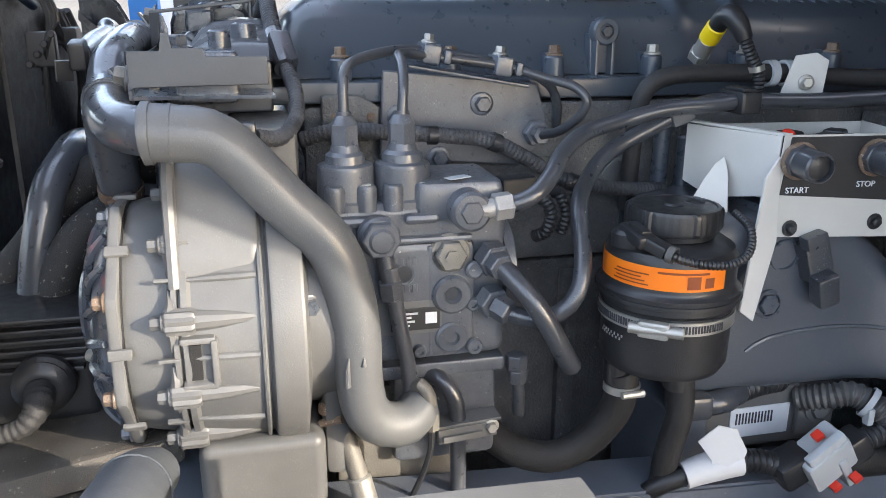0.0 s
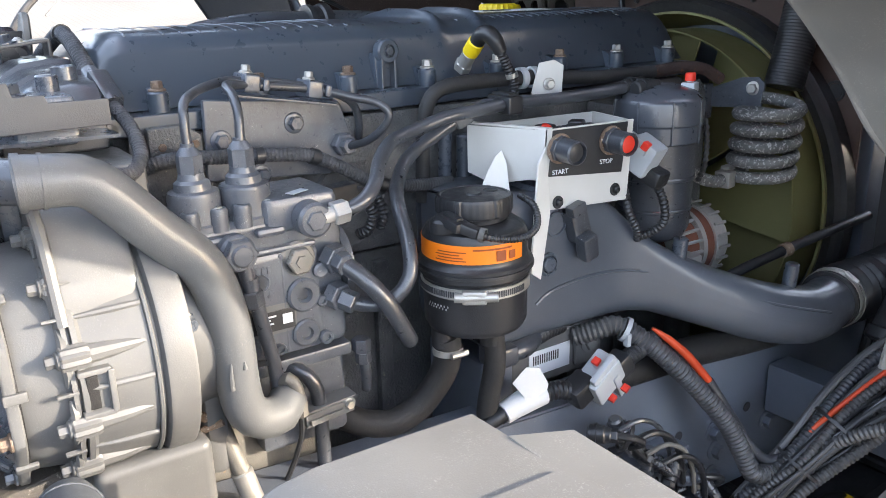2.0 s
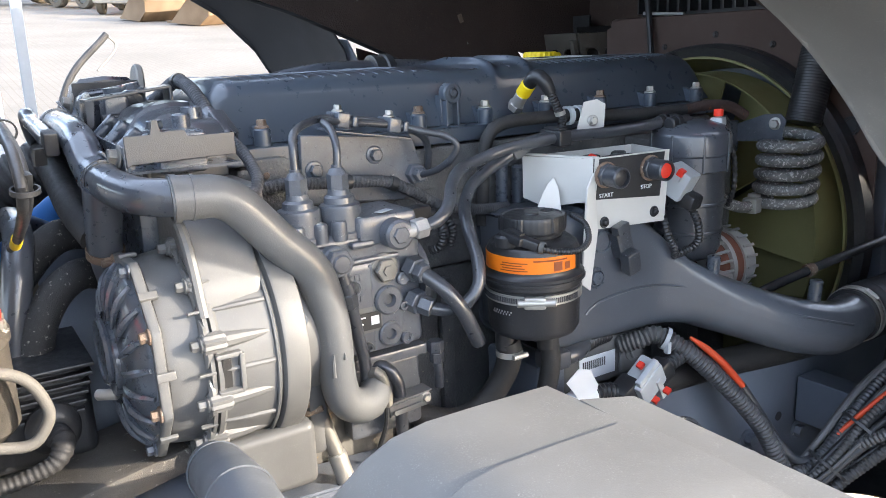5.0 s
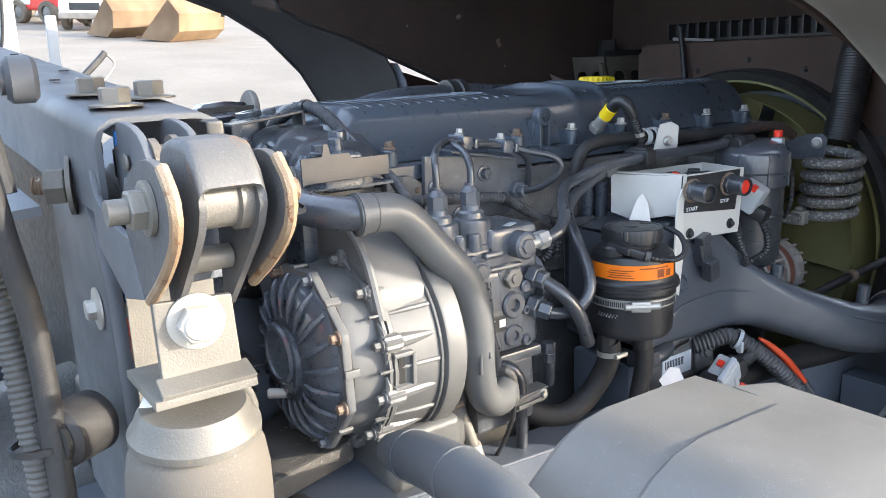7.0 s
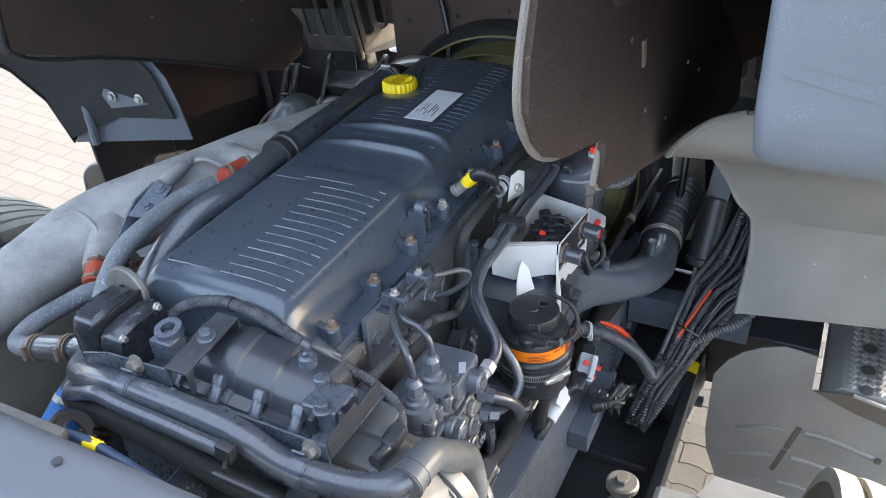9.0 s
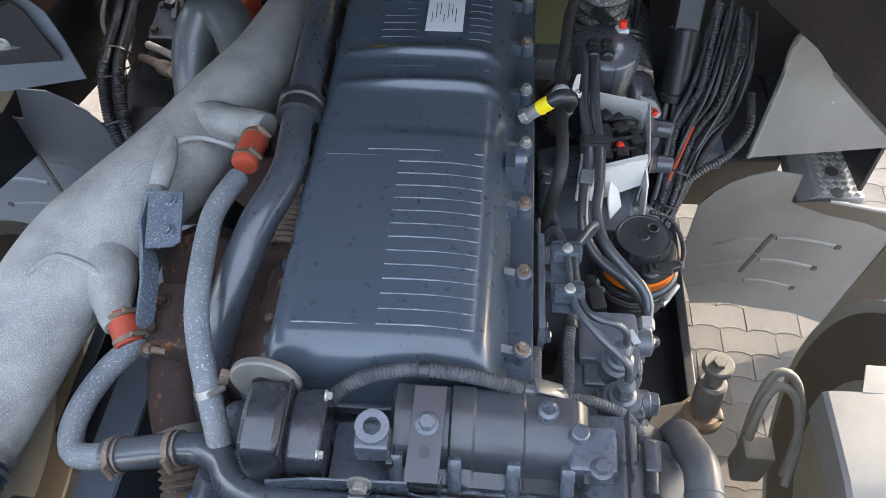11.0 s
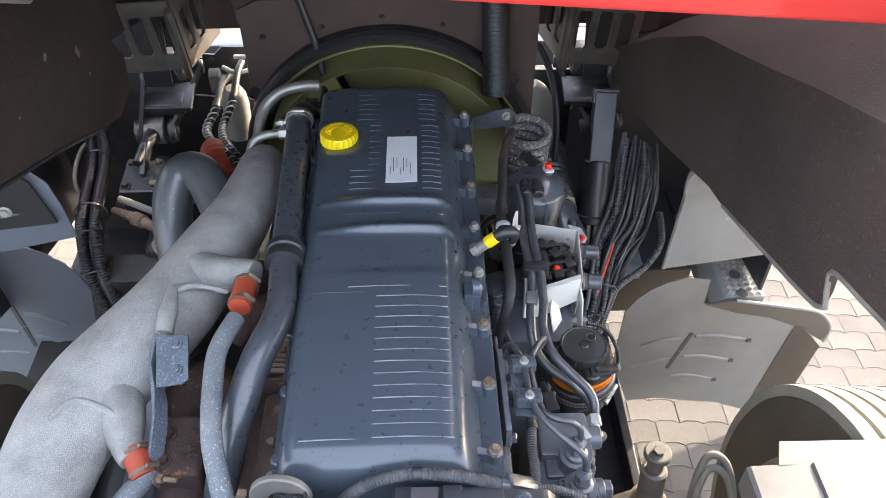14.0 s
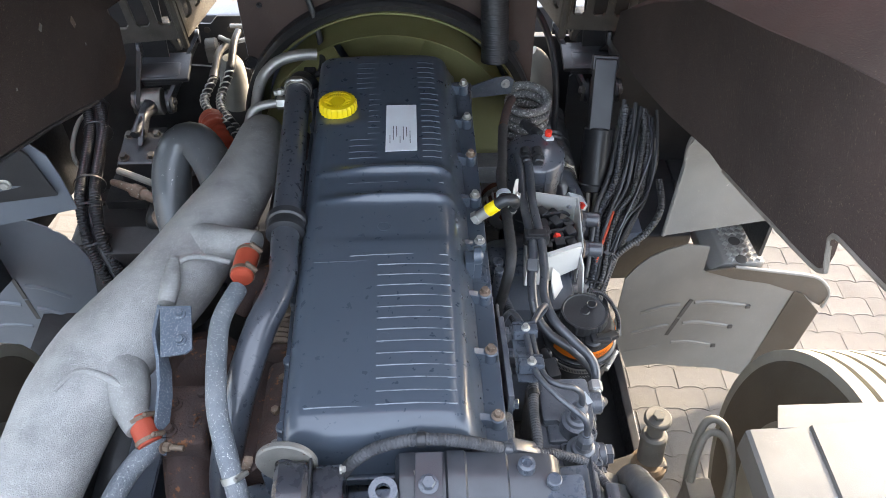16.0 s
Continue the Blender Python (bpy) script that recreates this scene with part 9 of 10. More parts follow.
# The left guard's shade is put into its panels with the blue-grey tone.
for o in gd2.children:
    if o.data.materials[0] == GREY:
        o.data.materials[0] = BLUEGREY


def step():
    s = thing("cab_step", (1.15, 1.2, 0.5), "light grey punched tread-plate cab step", "step", "cab steps")
    part("tray", prism([(1.085, 0.575), (1.225, 0.575), (1.225, 0.50), (1.035, 0.50), (1.04, 0.54)], "y", 0.995, 1.42, 0.006), GREY, s)
    for i in range(5):
        for j in range(15):
            if i in (1, 2) and j in (0, 3, 4, 7, 8):
                continue
            part("tread_tooth", lathe([(0.0125, 0), (0.009, 0.007), (0.003, 0.007), (0.002, 0.002), (0, 0.002)], (1.112 + 0.0245 * i, 1.012 + 0.0245 * j, 0.5745), (0, 0, 1), 4), WORN_GREY, s)
    # Flat dark discs stand for the shade in the drain holes.
    for y in (1.012, 1.098, 1.196):
        part("drain_hole", cyl((1.148, y, 0.5745), (1.148, y, 0.5765), 0.02, 20), DARK_TONE, s)
    return s


sp = step()
mirrored(sp, "cab_step")

# ---- cab rear mount: crossbeam, yoke and air spring ----


def bz(x):
    return 1.405 - 0.1 * (x - 0.6)


def by(x):
    return -0.464 - 0.04 * (0.6 - x)


beam = thing("cab_crossbeam", (-0.3, -0.54, 1.3), "grey painted folded steel crossbeam behind the engine", "crossbeam")
BEND = [(0.026, -0.085), (0.026, -0.022), (0.022, -0.008), (0.008, -0.001), (-0.006, 0.0), (-0.04, 0.0), (-0.070, 0.0), (-0.084, -0.001), (-0.096, -0.008), (-0.101, -0.022), (-0.101, -0.10)]
part("channel", sheet([[(x, by(x) + dy - 0.012, bz(x) + dz) for dy, dz in BEND] for x in (0.59, 0.4, 0.0, -1.25)], 0.006), BEAM, beam, sharp=50)
for x, y in ((0.42, -0.538), (0.478, -0.489), (0.526, -0.538)):
    part("bolt", join(bolt((x, y, bz(x) + 0.002), (0, 0, 1), 0.0165, 0.017, 1.7)), PALEZINC, beam)
for x, y in ((0.13, -0.51), (-0.04, -0.545), (-0.2, -0.525), (0.25, -0.545)):
    part("hole", cyl((x, y, bz(x) + 0.002), (x, y, bz(x) + 0.004), 0.007, 16), INK, beam)
part("end_post", prism([(0.30, 1.34), (0.42, 1.352), (0.475, 1.335), (0.52, 1.30), (0.55, 1.24), (0.562, 1.15), (0.565, 0.9), (0.30, 0.9)], "y", -0.579, -0.561, 0.006), BEAM, beam)
STUD = Vector((0.468, -0.576, 1.330))
part("stud", join(tube([STUD, STUD + Vector((-0.018, -0.042, 0.002))], 0.0105, 16, 0.001, pitch=0.0035, depth=0.0012), cyl(STUD, STUD + Vector((-0.003, -0.01, 0)), 0.012)), RUSTBOLT, beam, "rusty threaded stud")
part("stud_nut", join(nut(STUD + Vector((-0.004, -0.010, 0)), (-0.3, -1, 0), 0.021, 0.022), lathe([(0.033, 0), (0.033, 0.005), (0.02, 0.0065)], STUD + Vector((-0.001, -0.003, 0)), (-0.3, -1, 0), 28)), PALEZINC, beam)
part("side_bolt", bolt((0.51, -0.580, 1.197), (0, -1, 0), 0.012, 0.01, 2.0), ZINC, beam)
part("rubber_stop", join(cyl((0.54, -0.60, 1.085), (0.57, -0.65, 1.085), 0.034, 24, 0.006), cyl((0.57, -0.65, 1.085), (0.575, -0.657, 1.085), 0.026, 20)), RUBBER, beam)
part("pale_plate", slab([(0.60, -0.57, 1.29), (0.60, -0.48, 1.29), (0.60, -0.48, 0.98), (0.60, -0.57, 0.98)], 0.004), PALEZINC, beam)
part("shelf", slab([(0.36, -0.60, 1.29), (-0.60, -0.64, 1.36), (-0.60, -1.25, 1.32), (0.20, -1.25, 1.22)], 0.012), BLUEGREY, beam)
mount = thing("cab_mount", (0.75, -0.53, 1.17), "dusty steel cab mount yoke with rusty bolts", "cab mount")
def rounded(points, times=2):
    """An outline with its corners cut round."""
    for k in range(times):
        out = []
        for (a, b), (c, d) in zip(points, points[1:] + points[:1]):
            out += [(0.75 * a + 0.25 * c, 0.75 * b + 0.25 * d), (0.25 * a + 0.75 * c, 0.25 * b + 0.75 * d)]
        points = out
    return points


ear = [(0.755, 1.375), (0.80, 1.386), (0.832, 1.38), (0.853, 1.356), (0.847, 1.328), (0.81, 1.295), (0.757, 1.262), (0.738, 1.275), (0.715, 1.315), (0.715, 1.35)]
for y in (-0.584, -0.494):
    part("side_plate", prism(rounded(ear), "y", y - 0.004, y + 0.004, 0.0015), MOUNT, mount)
    part("rusty_rim", tube([(x - 0.002, y, z) for x, z in ear[2:7]], 0.0052, 8, 0.01), RUSTPALE, mount)
YOKE = ((0.735, 1.252, 1.345), (0.745, 1.243, 1.376), (0.757, 1.254, 1.393), (0.775, 1.271, 1.397), (0.80, 1.295, 1.397), (0.818, 1.312, 1.395), (0.832, 1.328, 1.380), (0.840, 1.345, 1.362))
rows = []
for x, lo, hi in YOKE:
    r = min(0.009, hi - lo)
    rows.append([(x, -0.563, lo), (x, -0.563, hi - r), (x, -0.561, hi - 0.5 * r), (x, -0.5585, hi - 0.15 * r), (x, -0.553, hi), (x, -0.519, hi), (x, -0.5135, hi - 0.15 * r), (x, -0.511, hi - 0.5 * r), (x, -0.509, hi - r), (x, -0.509, lo)])
part("yoke", sheet(rows, 0.006), MOUNT, mount, "bent grey steel yoke with worn paint", 50)
ARM = [(0.575, 1.28), (0.568, 1.375), (0.578, 1.398), (0.60, 1.404), (0.655, 1.398), (0.682, 1.38), (0.698, 1.345), (0.705, 1.28)]
for y in (-0.552, -0.506):
    part("beam_arm", prism(rounded(ARM, 1), "y", y - 0.004, y + 0.004, 0.002), BEAM, mount)
part("rivet", join(cyl((0.625, -0.557, 1.365), (0.625, -0.561, 1.365), 0.009, 16, 0.002), cyl((0.648, -0.557, 1.332), (0.648, -0.560, 1.332), 0.006, 14)), PALEZINC, mount)
part("arm_bush", lathe([(0.012, 0), (0.024, 0.001), (0.024, 0.008), (0.018, 0.010), (0.018, 0.02), (0.026, 0.021), (0.026, 0.027), (0.019, 0.028), (0.019, 0.040)], (0.665, -0.549, 1.365), (0, 1, 0), 28), GRIME, mount)
part("ear_strap", prism([(0.60, 1.36), (0.615, 1.335), (0.65, 1.318), (0.722, 1.312), (0.75, 1.262), (0.69, 1.25), (0.605, 1.285)], "y", -0.5895, -0.5825, 0.002), BEAM, mount)
part("inner_web", slab([(0.70, -0.58, 1.36), (0.70, -0.49, 1.36), (0.71, -0.49, 1.26), (0.71, -0.58, 1.26)], 0.006, 0.001), FRAME, mount)
part("bush", lathe([(0.018, 0), (0.024, 0.001), (0.024, 0.004), (0.022, 0.005), (0.022, 0.030), (0.0255, 0.032), (0.0255, 0.042), (0.018, 0.044)], (0.805, -0.557, 1.347), (0, 1, 0), 30), PALEZINC, mount)
part("bolt_head", join(nut((0.80, -0.489, 1.347), (0, 1, 0), 0.0165, 0.016), lathe([(0.022, 0), (0.022, 0.004), (0.017, 0.005)], (0.80, -0.4895, 1.347), (0, 1, 0), 24), cyl((0.80, -0.475, 1.347), (0.80, -0.466, 1.347), 0.010, 14)), RUSTBOLT, mount, "rusty nut")
part("bolt_head", join(nut((0.80, -0.589, 1.347), (0, -1, 0), 0.0165, 0.016), lathe([(0.022, 0), (0.022, 0.004), (0.017, 0.005)], (0.80, -0.5885, 1.347), (0, -1, 0), 24), cyl((0.80, -0.605, 1.347), (0.80, -0.62, 1.347), 0.010, 14)), PALEZINC, mount)
part("inner_bolt", nut((0.775, -0.54, 1.378), (1, 0.1, 0), 0.013, 0.014), PALEZINC, mount)
part("inner_bolt", cyl((0.765, -0.556, 1.292), (0.765, -0.515, 1.292), 0.011, 16, 0.002), PALEZINC, mount)
part("hanger", slab([(0.762, -0.587, 1.262), (0.762, -0.519, 1.258), (0.766, -0.517, 1.192), (0.766, -0.587, 1.19)], 0.008, 0.002), PALEZINC, mount)
part("hanger_lip", slab([(0.766, -0.592, 1.194), (0.79, -0.594, 1.186), (0.79, -0.512, 1.186), (0.766, -0.512, 1.194)], 0.008, 0.001), PALEZINC, mount)
part("hanger_foot", slab([(0.70, -0.60, 1.184), (0.79, -0.60, 1.182), (0.79, -0.512, 1.182), (0.70, -0.512, 1.184)], 0.008, 0.001), PALEZINC, mount)
part("big_bolt", join(lathe([(0.0245, 0), (0.0245, 0.004), (0.021, 0.006)], (0.767, -0.553, 1.241), (1, -0.15, 0), 32), nut((0.772, -0.5538, 1.241), (1, -0.15, 0), 0.017, 0.014), lathe([(0.0135, 0), (0.011, 0.003), (0, 0.003)], (0.785, -0.556, 1.241), (1, -0.15, 0), 24)), PALE, mount, "large dusty white hexagon bolt")
part("blue_mark", obox((0.585, -0.5568, 1.386), (0.007, 0.0012, 0.014), (0, 10, 0), 0), BLUE, mount)
spring = thing("air_spring", (0.70, -0.557, 0.70), "dusty grey-brown rubber air spring under the cab mount", "air spring")
UP = (0.0995, 0, 0.995)
part("bellows", lathe([(0.05, 0), (0.060, 0.02), (0.0655, 0.06), (0.066, 0.36), (0.0645, 0.395), (0.061, 0.416), (0.055, 0.430), (0.048, 0.436)], (0.70, -0.557, 0.70), UP, 56), DUST, spring)
part("top_ring", lathe([(0.050, 0), (0.0585, 0.003), (0.0585, 0.010), (0.054, 0.016), (0.050, 0.026), (0.046, 0.032), (0, 0.034)], (0.743, -0.557, 1.128), UP, 44), PALEZINC, spring)
part("sticker", slab([(0.755, -0.605, 1.172), (0.765, -0.58, 1.17), (0.735, -0.565, 1.174), (0.725, -0.59, 1.176)], 0.001), PAPER, spring)
part("foot", cyl((0.66, -0.557, 0.60), (0.672, -0.557, 0.70), 0.055, 30, 0.01), FRAME, spring)
part("foot_bracket", box(0.44, 0.73, -0.63, -0.48, 0.555, 0.61, 0.01), FRAME, spring)
# ---- trailer lines beside the beam ----
lines = thing("trailer_lines", (0.4, -0.72, 1.3), "cab-to-chassis hoses with red coupling and corrugated conduit", "hoses")
part("bracket", join(slab([(0.30, -0.70, 1.60), (0.50, -0.70, 1.62), (0.50, -0.74, 1.62), (0.30, -0.74, 1.60)], 0.006, 0.001), slab([(0.31, -0.70, 1.60), (0.31, -0.74, 1.60), (0.28, -0.73, 1.36), (0.28, -0.69, 1.36)], 0.008, 0.002)), BEAM, lines)
part("brass_fitting", join(nut((0.385, -0.72, 1.598), (0, 0, 1), 0.016, 0.014), nut((0.385, -0.72, 1.62), (0, 0, 1), 0.015, 0.02), cyl((0.385, -0.72, 1.585), (0.385, -0.72, 1.66), 0.010, 14)), RUSTBOLT, lines)
part("elbow", join(tube([(0.385, -0.72, 1.655), (0.40, -0.715, 1.685), (0.435, -0.705, 1.68), (0.47, -0.698, 1.64)], [0.013, 0.018, 0.018, 0.016], 14), nut((0.41, -0.712, 1.668), (0.5, 0, 0.8), 0.02, 0.03)), PALEZINC_DIM, lines)
part("blue_ring", ringband((0.475, -0.697, 1.625), (0.1, 0, -1), 0.0165, 0.004, 0.002), BLUE, lines)
GRIP = [(0.375, -0.722, 1.602), (0.345, -0.724, 1.575), (0.315, -0.728, 1.535), (0.30, -0.735, 1.49), (0.31, -0.745, 1.45), (0.33, -0.752, 1.427)]
part("red_coupling", tube(GRIP, [0.016, 0.017, 0.0165, 0.016, 0.0155, 0.015], 16), CORAL, lines, "coral-red hose grip with ridges")
for k in range(11):
    u = 0.35 + 4.3 * k / 10
    a, b = Vector(GRIP[int(u)]), Vector(GRIP[min(5, int(u) + 1)])
    part("grip_ridge", ringband(tuple(a.lerp(b, u - int(u))), tuple((a - b).normalized()), 0.0164, 0.0016, 0.0008, 18), DARK_TONE, lines)
part("black_line", tube([GRIP[5], (0.35, -0.748, 1.405), (0.385, -0.735, 1.393), (0.43, -0.715, 1.392), (0.49, -0.69, 1.402)], 0.0085, 10), RUBBER, lines)
part("coiled_line", coil((0.45, -0.79, 1.24), (-0.15, 0.15, 1), 0.055, 0.0065, 4.3, 0.16, 8, 24, 0.5), RUBBER, lines)
part("conduit", tube([(0.40, -0.675, 1.60), (0.40, -0.685, 1.575), (0.43, -0.69, 1.52), (0.464, -0.69, 1.466), (0.495, -0.69, 1.39), (0.515, -0.685, 1.30), (0.53, -0.672, 1.188), (0.555, -0.667, 1.05), (0.56, -0.665, 0.9)], 0.0145, 14, pitch=0.007, depth=0.0022), BLACK_DUSTY, lines)
part("cable", tube([(0.483, -0.70, 1.625), (0.49, -0.69, 1.57), (0.515, -0.682, 1.49), (0.55, -0.675, 1.40), (0.565, -0.665, 1.30), (0.565, -0.652, 1.20), (0.585, -0.652, 1.04), (0.59, -0.655, 0.9)], 0.0125, 12), RUBBER, lines)
part("cable", tube([(0.45, -0.703, 1.682), (0.495, -0.69, 1.65), (0.525, -0.675, 1.55), (0.545, -0.665, 1.44), (0.562, -0.655, 1.34)], 0.0085, 10), RUBBER, lines)
for p in ((0.535, -0.683, 1.40), (0.56, -0.66, 1.08)):
    part("zip_tie", ringband(p, (0.1, 0, -1), 0.03, 0.007, 0.0025), BLACK, lines)
part("round_pad", join(cyl((0.500, -0.605, 1.446), (0.498, -0.635, 1.446), 0.024, 28, 0.005), cyl((0.498, -0.635, 1.446), (0.498, -0.64, 1.446), 0.015, 20)), BEAM, lines)
part("plug", join(cyl((0.30, -0.75, 1.60), (0.30, -0.75, 1.64), 0.03, 20, 0.006), cyl((0.30, -0.75, 1.64), (0.31, -0.75, 1.69), 0.034, 20, 0.012)), BLACK, lines)
part("plug_lead", tube([(0.31, -0.75, 1.69), (0.335, -0.745, 1.725), (0.375, -0.74, 1.70), (0.39, -0.735, 1.62)], [0.030, 0.026, 0.018, 0.015], 14, pitch=0.006, depth=0.0015), BLACK, lines)
part("plug_cap", obox((0.27, -0.76, 1.79), (0.05, 0.045, 0.09), (0, 0, 0), 0.01), BLACK, lines)
part("socket", join(cyl((0.285, -0.75, 1.45), (0.285, -0.75, 1.60), 0.020, 18, 0.006), obox((0.275, -0.755, 1.53), (0.055, 0.05, 0.05), (0, 10, 20), 0.008), cyl((0.27, -0.77, 1.36), (0.275, -0.76, 1.46), 0.026, 18, 0.008)), BLACK_DUSTY, lines)
part("red_valve", join(cyl((0.24, -0.765, 1.66), (0.24, -0.765, 1.72), 0.02, 16, 0.004), obox((0.235, -0.77, 1.63), (0.03, 0.03, 0.06), (0, 0, 0), 0.006)), RED, lines)

# ---- small hardware beside the wheel, seen from above ----
sus = thing("damper_top", (0.66, 0.25, 0.5), "dusty steel damper top with rubber bush", "damper")
part("stem", join(cyl((0.663, 0.27, 0.60), (0.663, 0.29, 0.70), 0.035, 26, 0.006), cyl((0.663, 0.29, 0.70), (0.663, 0.30, 0.745), 0.022, 22, 0.003), cyl((0.663, 0.30, 0.745), (0.663, 0.302, 0.765), 0.036, 26, 0.004), nut((0.663, 0.30, 0.765), (0, 0, 1), 0.016, 0.014)), PALEZINC, sus)
part("bush", cyl((0.66, 0.26, 0.56), (0.661, 0.265, 0.60), 0.05, 26, 0.01), RUSTPALE, sus)
part("arm", obox((0.58, 0.25, 0.56), (0.26, 0.07, 0.05), (0, -10, 12), 0.01), GRIME, sus)
hyd = thing("brake_hoses", (0.80, 0.22, 0.5), "dusty looped brake hoses beside the wheel", "hoses")
for d in (0.0, 0.024):
    part("hose", tube([(0.74, 0.17 - d, 0.56), (0.755, 0.24 - d, 0.70), (0.79, 0.285 - d, 0.765 - d), (0.835, 0.27 - d, 0.75 - d), (0.85, 0.20 - d, 0.68 - d), (0.82, 0.11 - d, 0.60)], 0.0105, 12), PALEZINC_DIM, hyd)
part("bracket", box(0.73, 0.80, 0.13, 0.19, 0.50, 0.64, 0.008), PALEZINC_DIM, hyd)
axle = thing("front_axle", (0, -0.1, 0.0), "dirty forged front axle with worn dusty truck wheels", "axle")
part("beam", tube([(-0.95, -0.1, 0.56), (-0.6, -0.1, 0.50), (-0.45, -0.1, 0.36), (0.35, -0.1, 0.28), (0.5, -0.1, 0.40), (0.85, -0.1, 0.46)], 0.06, 16), GRIME, axle)


def front_wheel(c):
    """A tyre with its tread ribs, and the rim inside it."""
    W = 0.30
    prof = [(0.30, -W / 2 + 0.03), (0.36, -W / 2 + 0.005), (0.44, -W / 2), (0.49, -W / 2 + 0.012), (0.512, -W / 2 + 0.035)]
    tyre = part("tyre", lathe(prof + [(0.514, 0)] + [(r, -h) for r, h in prof[::-1]], c, (1, 0, -0.1), 72), TYRE, axle, "worn dusty black truck tyre")
    for k in range(5):
        x = -0.112 + 0.056 * k
        part("tread_rib", lathe([(0.512, x - 0.021), (0.526, x - 0.020), (0.5275, x), (0.526, x + 0.020), (0.512, x + 0.021)], c, (1, 0, -0.1), 96, lambda a, i: 1 + 0.0012 * math.cos(60 * a)), TREAD, tyre)
    part("rim", lathe([(0.30, -0.12), (0.305, -0.10), (0.25, -0.06), (0.24, 0.0), (0.12, 0.03), (0.0, 0.03)], c, (1, 0, -0.1), 48), GRIME, axle, "dirty steel wheel rim")


front_wheel(Vector((1.155, 0.06, 0.465)))
front_wheel(Vector((-1.15, 0.05, 0.655)))
SPECKHOSE = surface("speckled_rubber", (0.020, 0.020, 0.021), (0.036, 0.036, 0.036), 0.6, 0, 60, 0.6, (0.26, 0.25, 0.22), 130, 0.60)
lump = thing("gearbox_hoses", (0.35, -0.45, 0.8), "dark hoses and fittings low behind the gear housing", "hoses")
part("hose", tube([(0.04, -0.24, 1.13), (0.08, -0.300, 1.147), (0.10, -0.338, 1.137), (0.11, -0.378, 1.10), (0.12, -0.420, 1.048), (0.13, -0.462, 1.0), (0.14, -0.50, 0.95)], 0.0265, 20), SPECKHOSE, lump, "thick dusty speckled rubber hose")
part("hose", tube([(0.13, -0.25, 1.08), (0.16, -0.297, 1.098), (0.18, -0.331, 1.088), (0.19, -0.354, 1.065), (0.20, -0.374, 1.028), (0.20, -0.39, 0.95)], 0.0245, 20), SPECKHOSE, lump, "thick dusty speckled rubber hose")
part("under_shelf", slab([(0.20, -0.75, 0.84), (0.62, -0.75, 0.80), (0.62, -0.20, 0.80), (0.20, -0.20, 0.84)], 0.008), FRAME, lump)
dryer = thing("filter_canister", (0.38, -0.475, 0.97), "dusty pale metal canister with a red label band", "canister")
part("body", lathe([(0.0, 0), (0.044, 0.0), (0.054, 0.012), (0.054, 0.12), (0.058, 0.124), (0.058, 0.136), (0.05, 0.142), (0.05, 0.25), (0.03, 0.27), (0, 0.27)], (0.38, -0.475, 0.97), (0.0995, 0, 0.995), 40), GRIMY, dryer)
part("label_band", ringband((0.396, -0.475, 1.13), (0.0995, 0, 0.995), 0.0505, 0.018, 0.0012, 36), RED, dryer, "red printed label band")
for k in range(10):
    a = 2 * math.pi * k / 10
    part("bolt", bolt((0.3935 + 0.052 * math.cos(a), -0.475 + 0.052 * math.sin(a), 1.104), (0.1, 0, 1), 0.005, 0.012), GRIMEBOLT, dryer)
loop = thing("grey_air_line", (0.45, -0.44, 0.95), "grey rubber air line looping beside the gear housing", "hose")
part("line", tube([(0.45, -0.54, 1.06), (0.45, -0.485, 1.073), (0.45, -0.445, 1.069), (0.45, -0.411, 1.049), (0.45, -0.394, 1.007), (0.45, -0.405, 0.98), (0.45, -0.422, 0.969), (0.45, -0.459, 0.976), (0.45, -0.51, 0.985), (0.45, -0.56, 0.99)], 0.0072, 12, 0.006), DUSTHOSE, loop)

# ---- the yard ----


def in_world(name, bm, material, label, category, kind="", group=""):
    ob = new(name, to_mesh(name, bm, material, (0, 0, 0)))
    return tagged(ob, label, category, group, kind)


YARD = surface("yard_paving", (0.150, 0.132, 0.108), (0.198, 0.176, 0.147), 0.9, 0, 3, 0.6, (0.2, 0.18, 0.15), 0.8, 0.62, 60)
yard_n, yard_l = YARD.node_tree.nodes, YARD.node_tree.links
brick = yard_n.new("ShaderNodeTexBrick")
brick.inputs["Scale"].default_value, brick.inputs["Mortar Size"].default_value = 1.0, 0.007
brick.inputs["Brick Width"].default_value, brick.inputs["Row Height"].default_value = 0.2, 0.1
brick.inputs["Color1"].default_value, brick.inputs["Color2"].default_value, brick.inputs["Mortar"].default_value = (1, 1, 1, 1), (0.94, 0.935, 0.93, 1), (0.82, 0.80, 0.77, 1)
yard_l.new(yard_n["Texture Coordinate"].outputs["Object"], brick.inputs["Vector"])
mul = yard_n.new("ShaderNodeMix")
mul.data_type, mul.blend_type = "RGBA", "MULTIPLY"
mul.inputs["Factor"].default_value = 1.0
yard_l.new(yard_n["Hue/Saturation/Value"].outputs["Color"], mul.inputs[6])
yard_l.new(brick.outputs["Color"], mul.inputs[7])
yard_l.new(mul.outputs[2], yard_n["Principled BSDF"].inputs["Base Color"])
gbm = bmesh.new()
bmesh.ops.create_grid(gbm, x_segments=8, y_segments=8, size=1500)
ground = in_world("ground", gbm, YARD, "sunlit block-paved yard reaching to the horizon", "ground", "structure")
ground.location.z = -0.012


def paver_outline():
    """A stretcher block with keyed long sides."""
    L, W, k = 0.197, 0.0965, 0.012
    top = [(L * (q / 8 - 0.5), W / 2 + (k / 2 if q % 4 in (1, 2, 3) else -k / 2)) for q in range(9)]
    bot = [(x, y - W) for x, y in top[::-1]]
    return top + bot


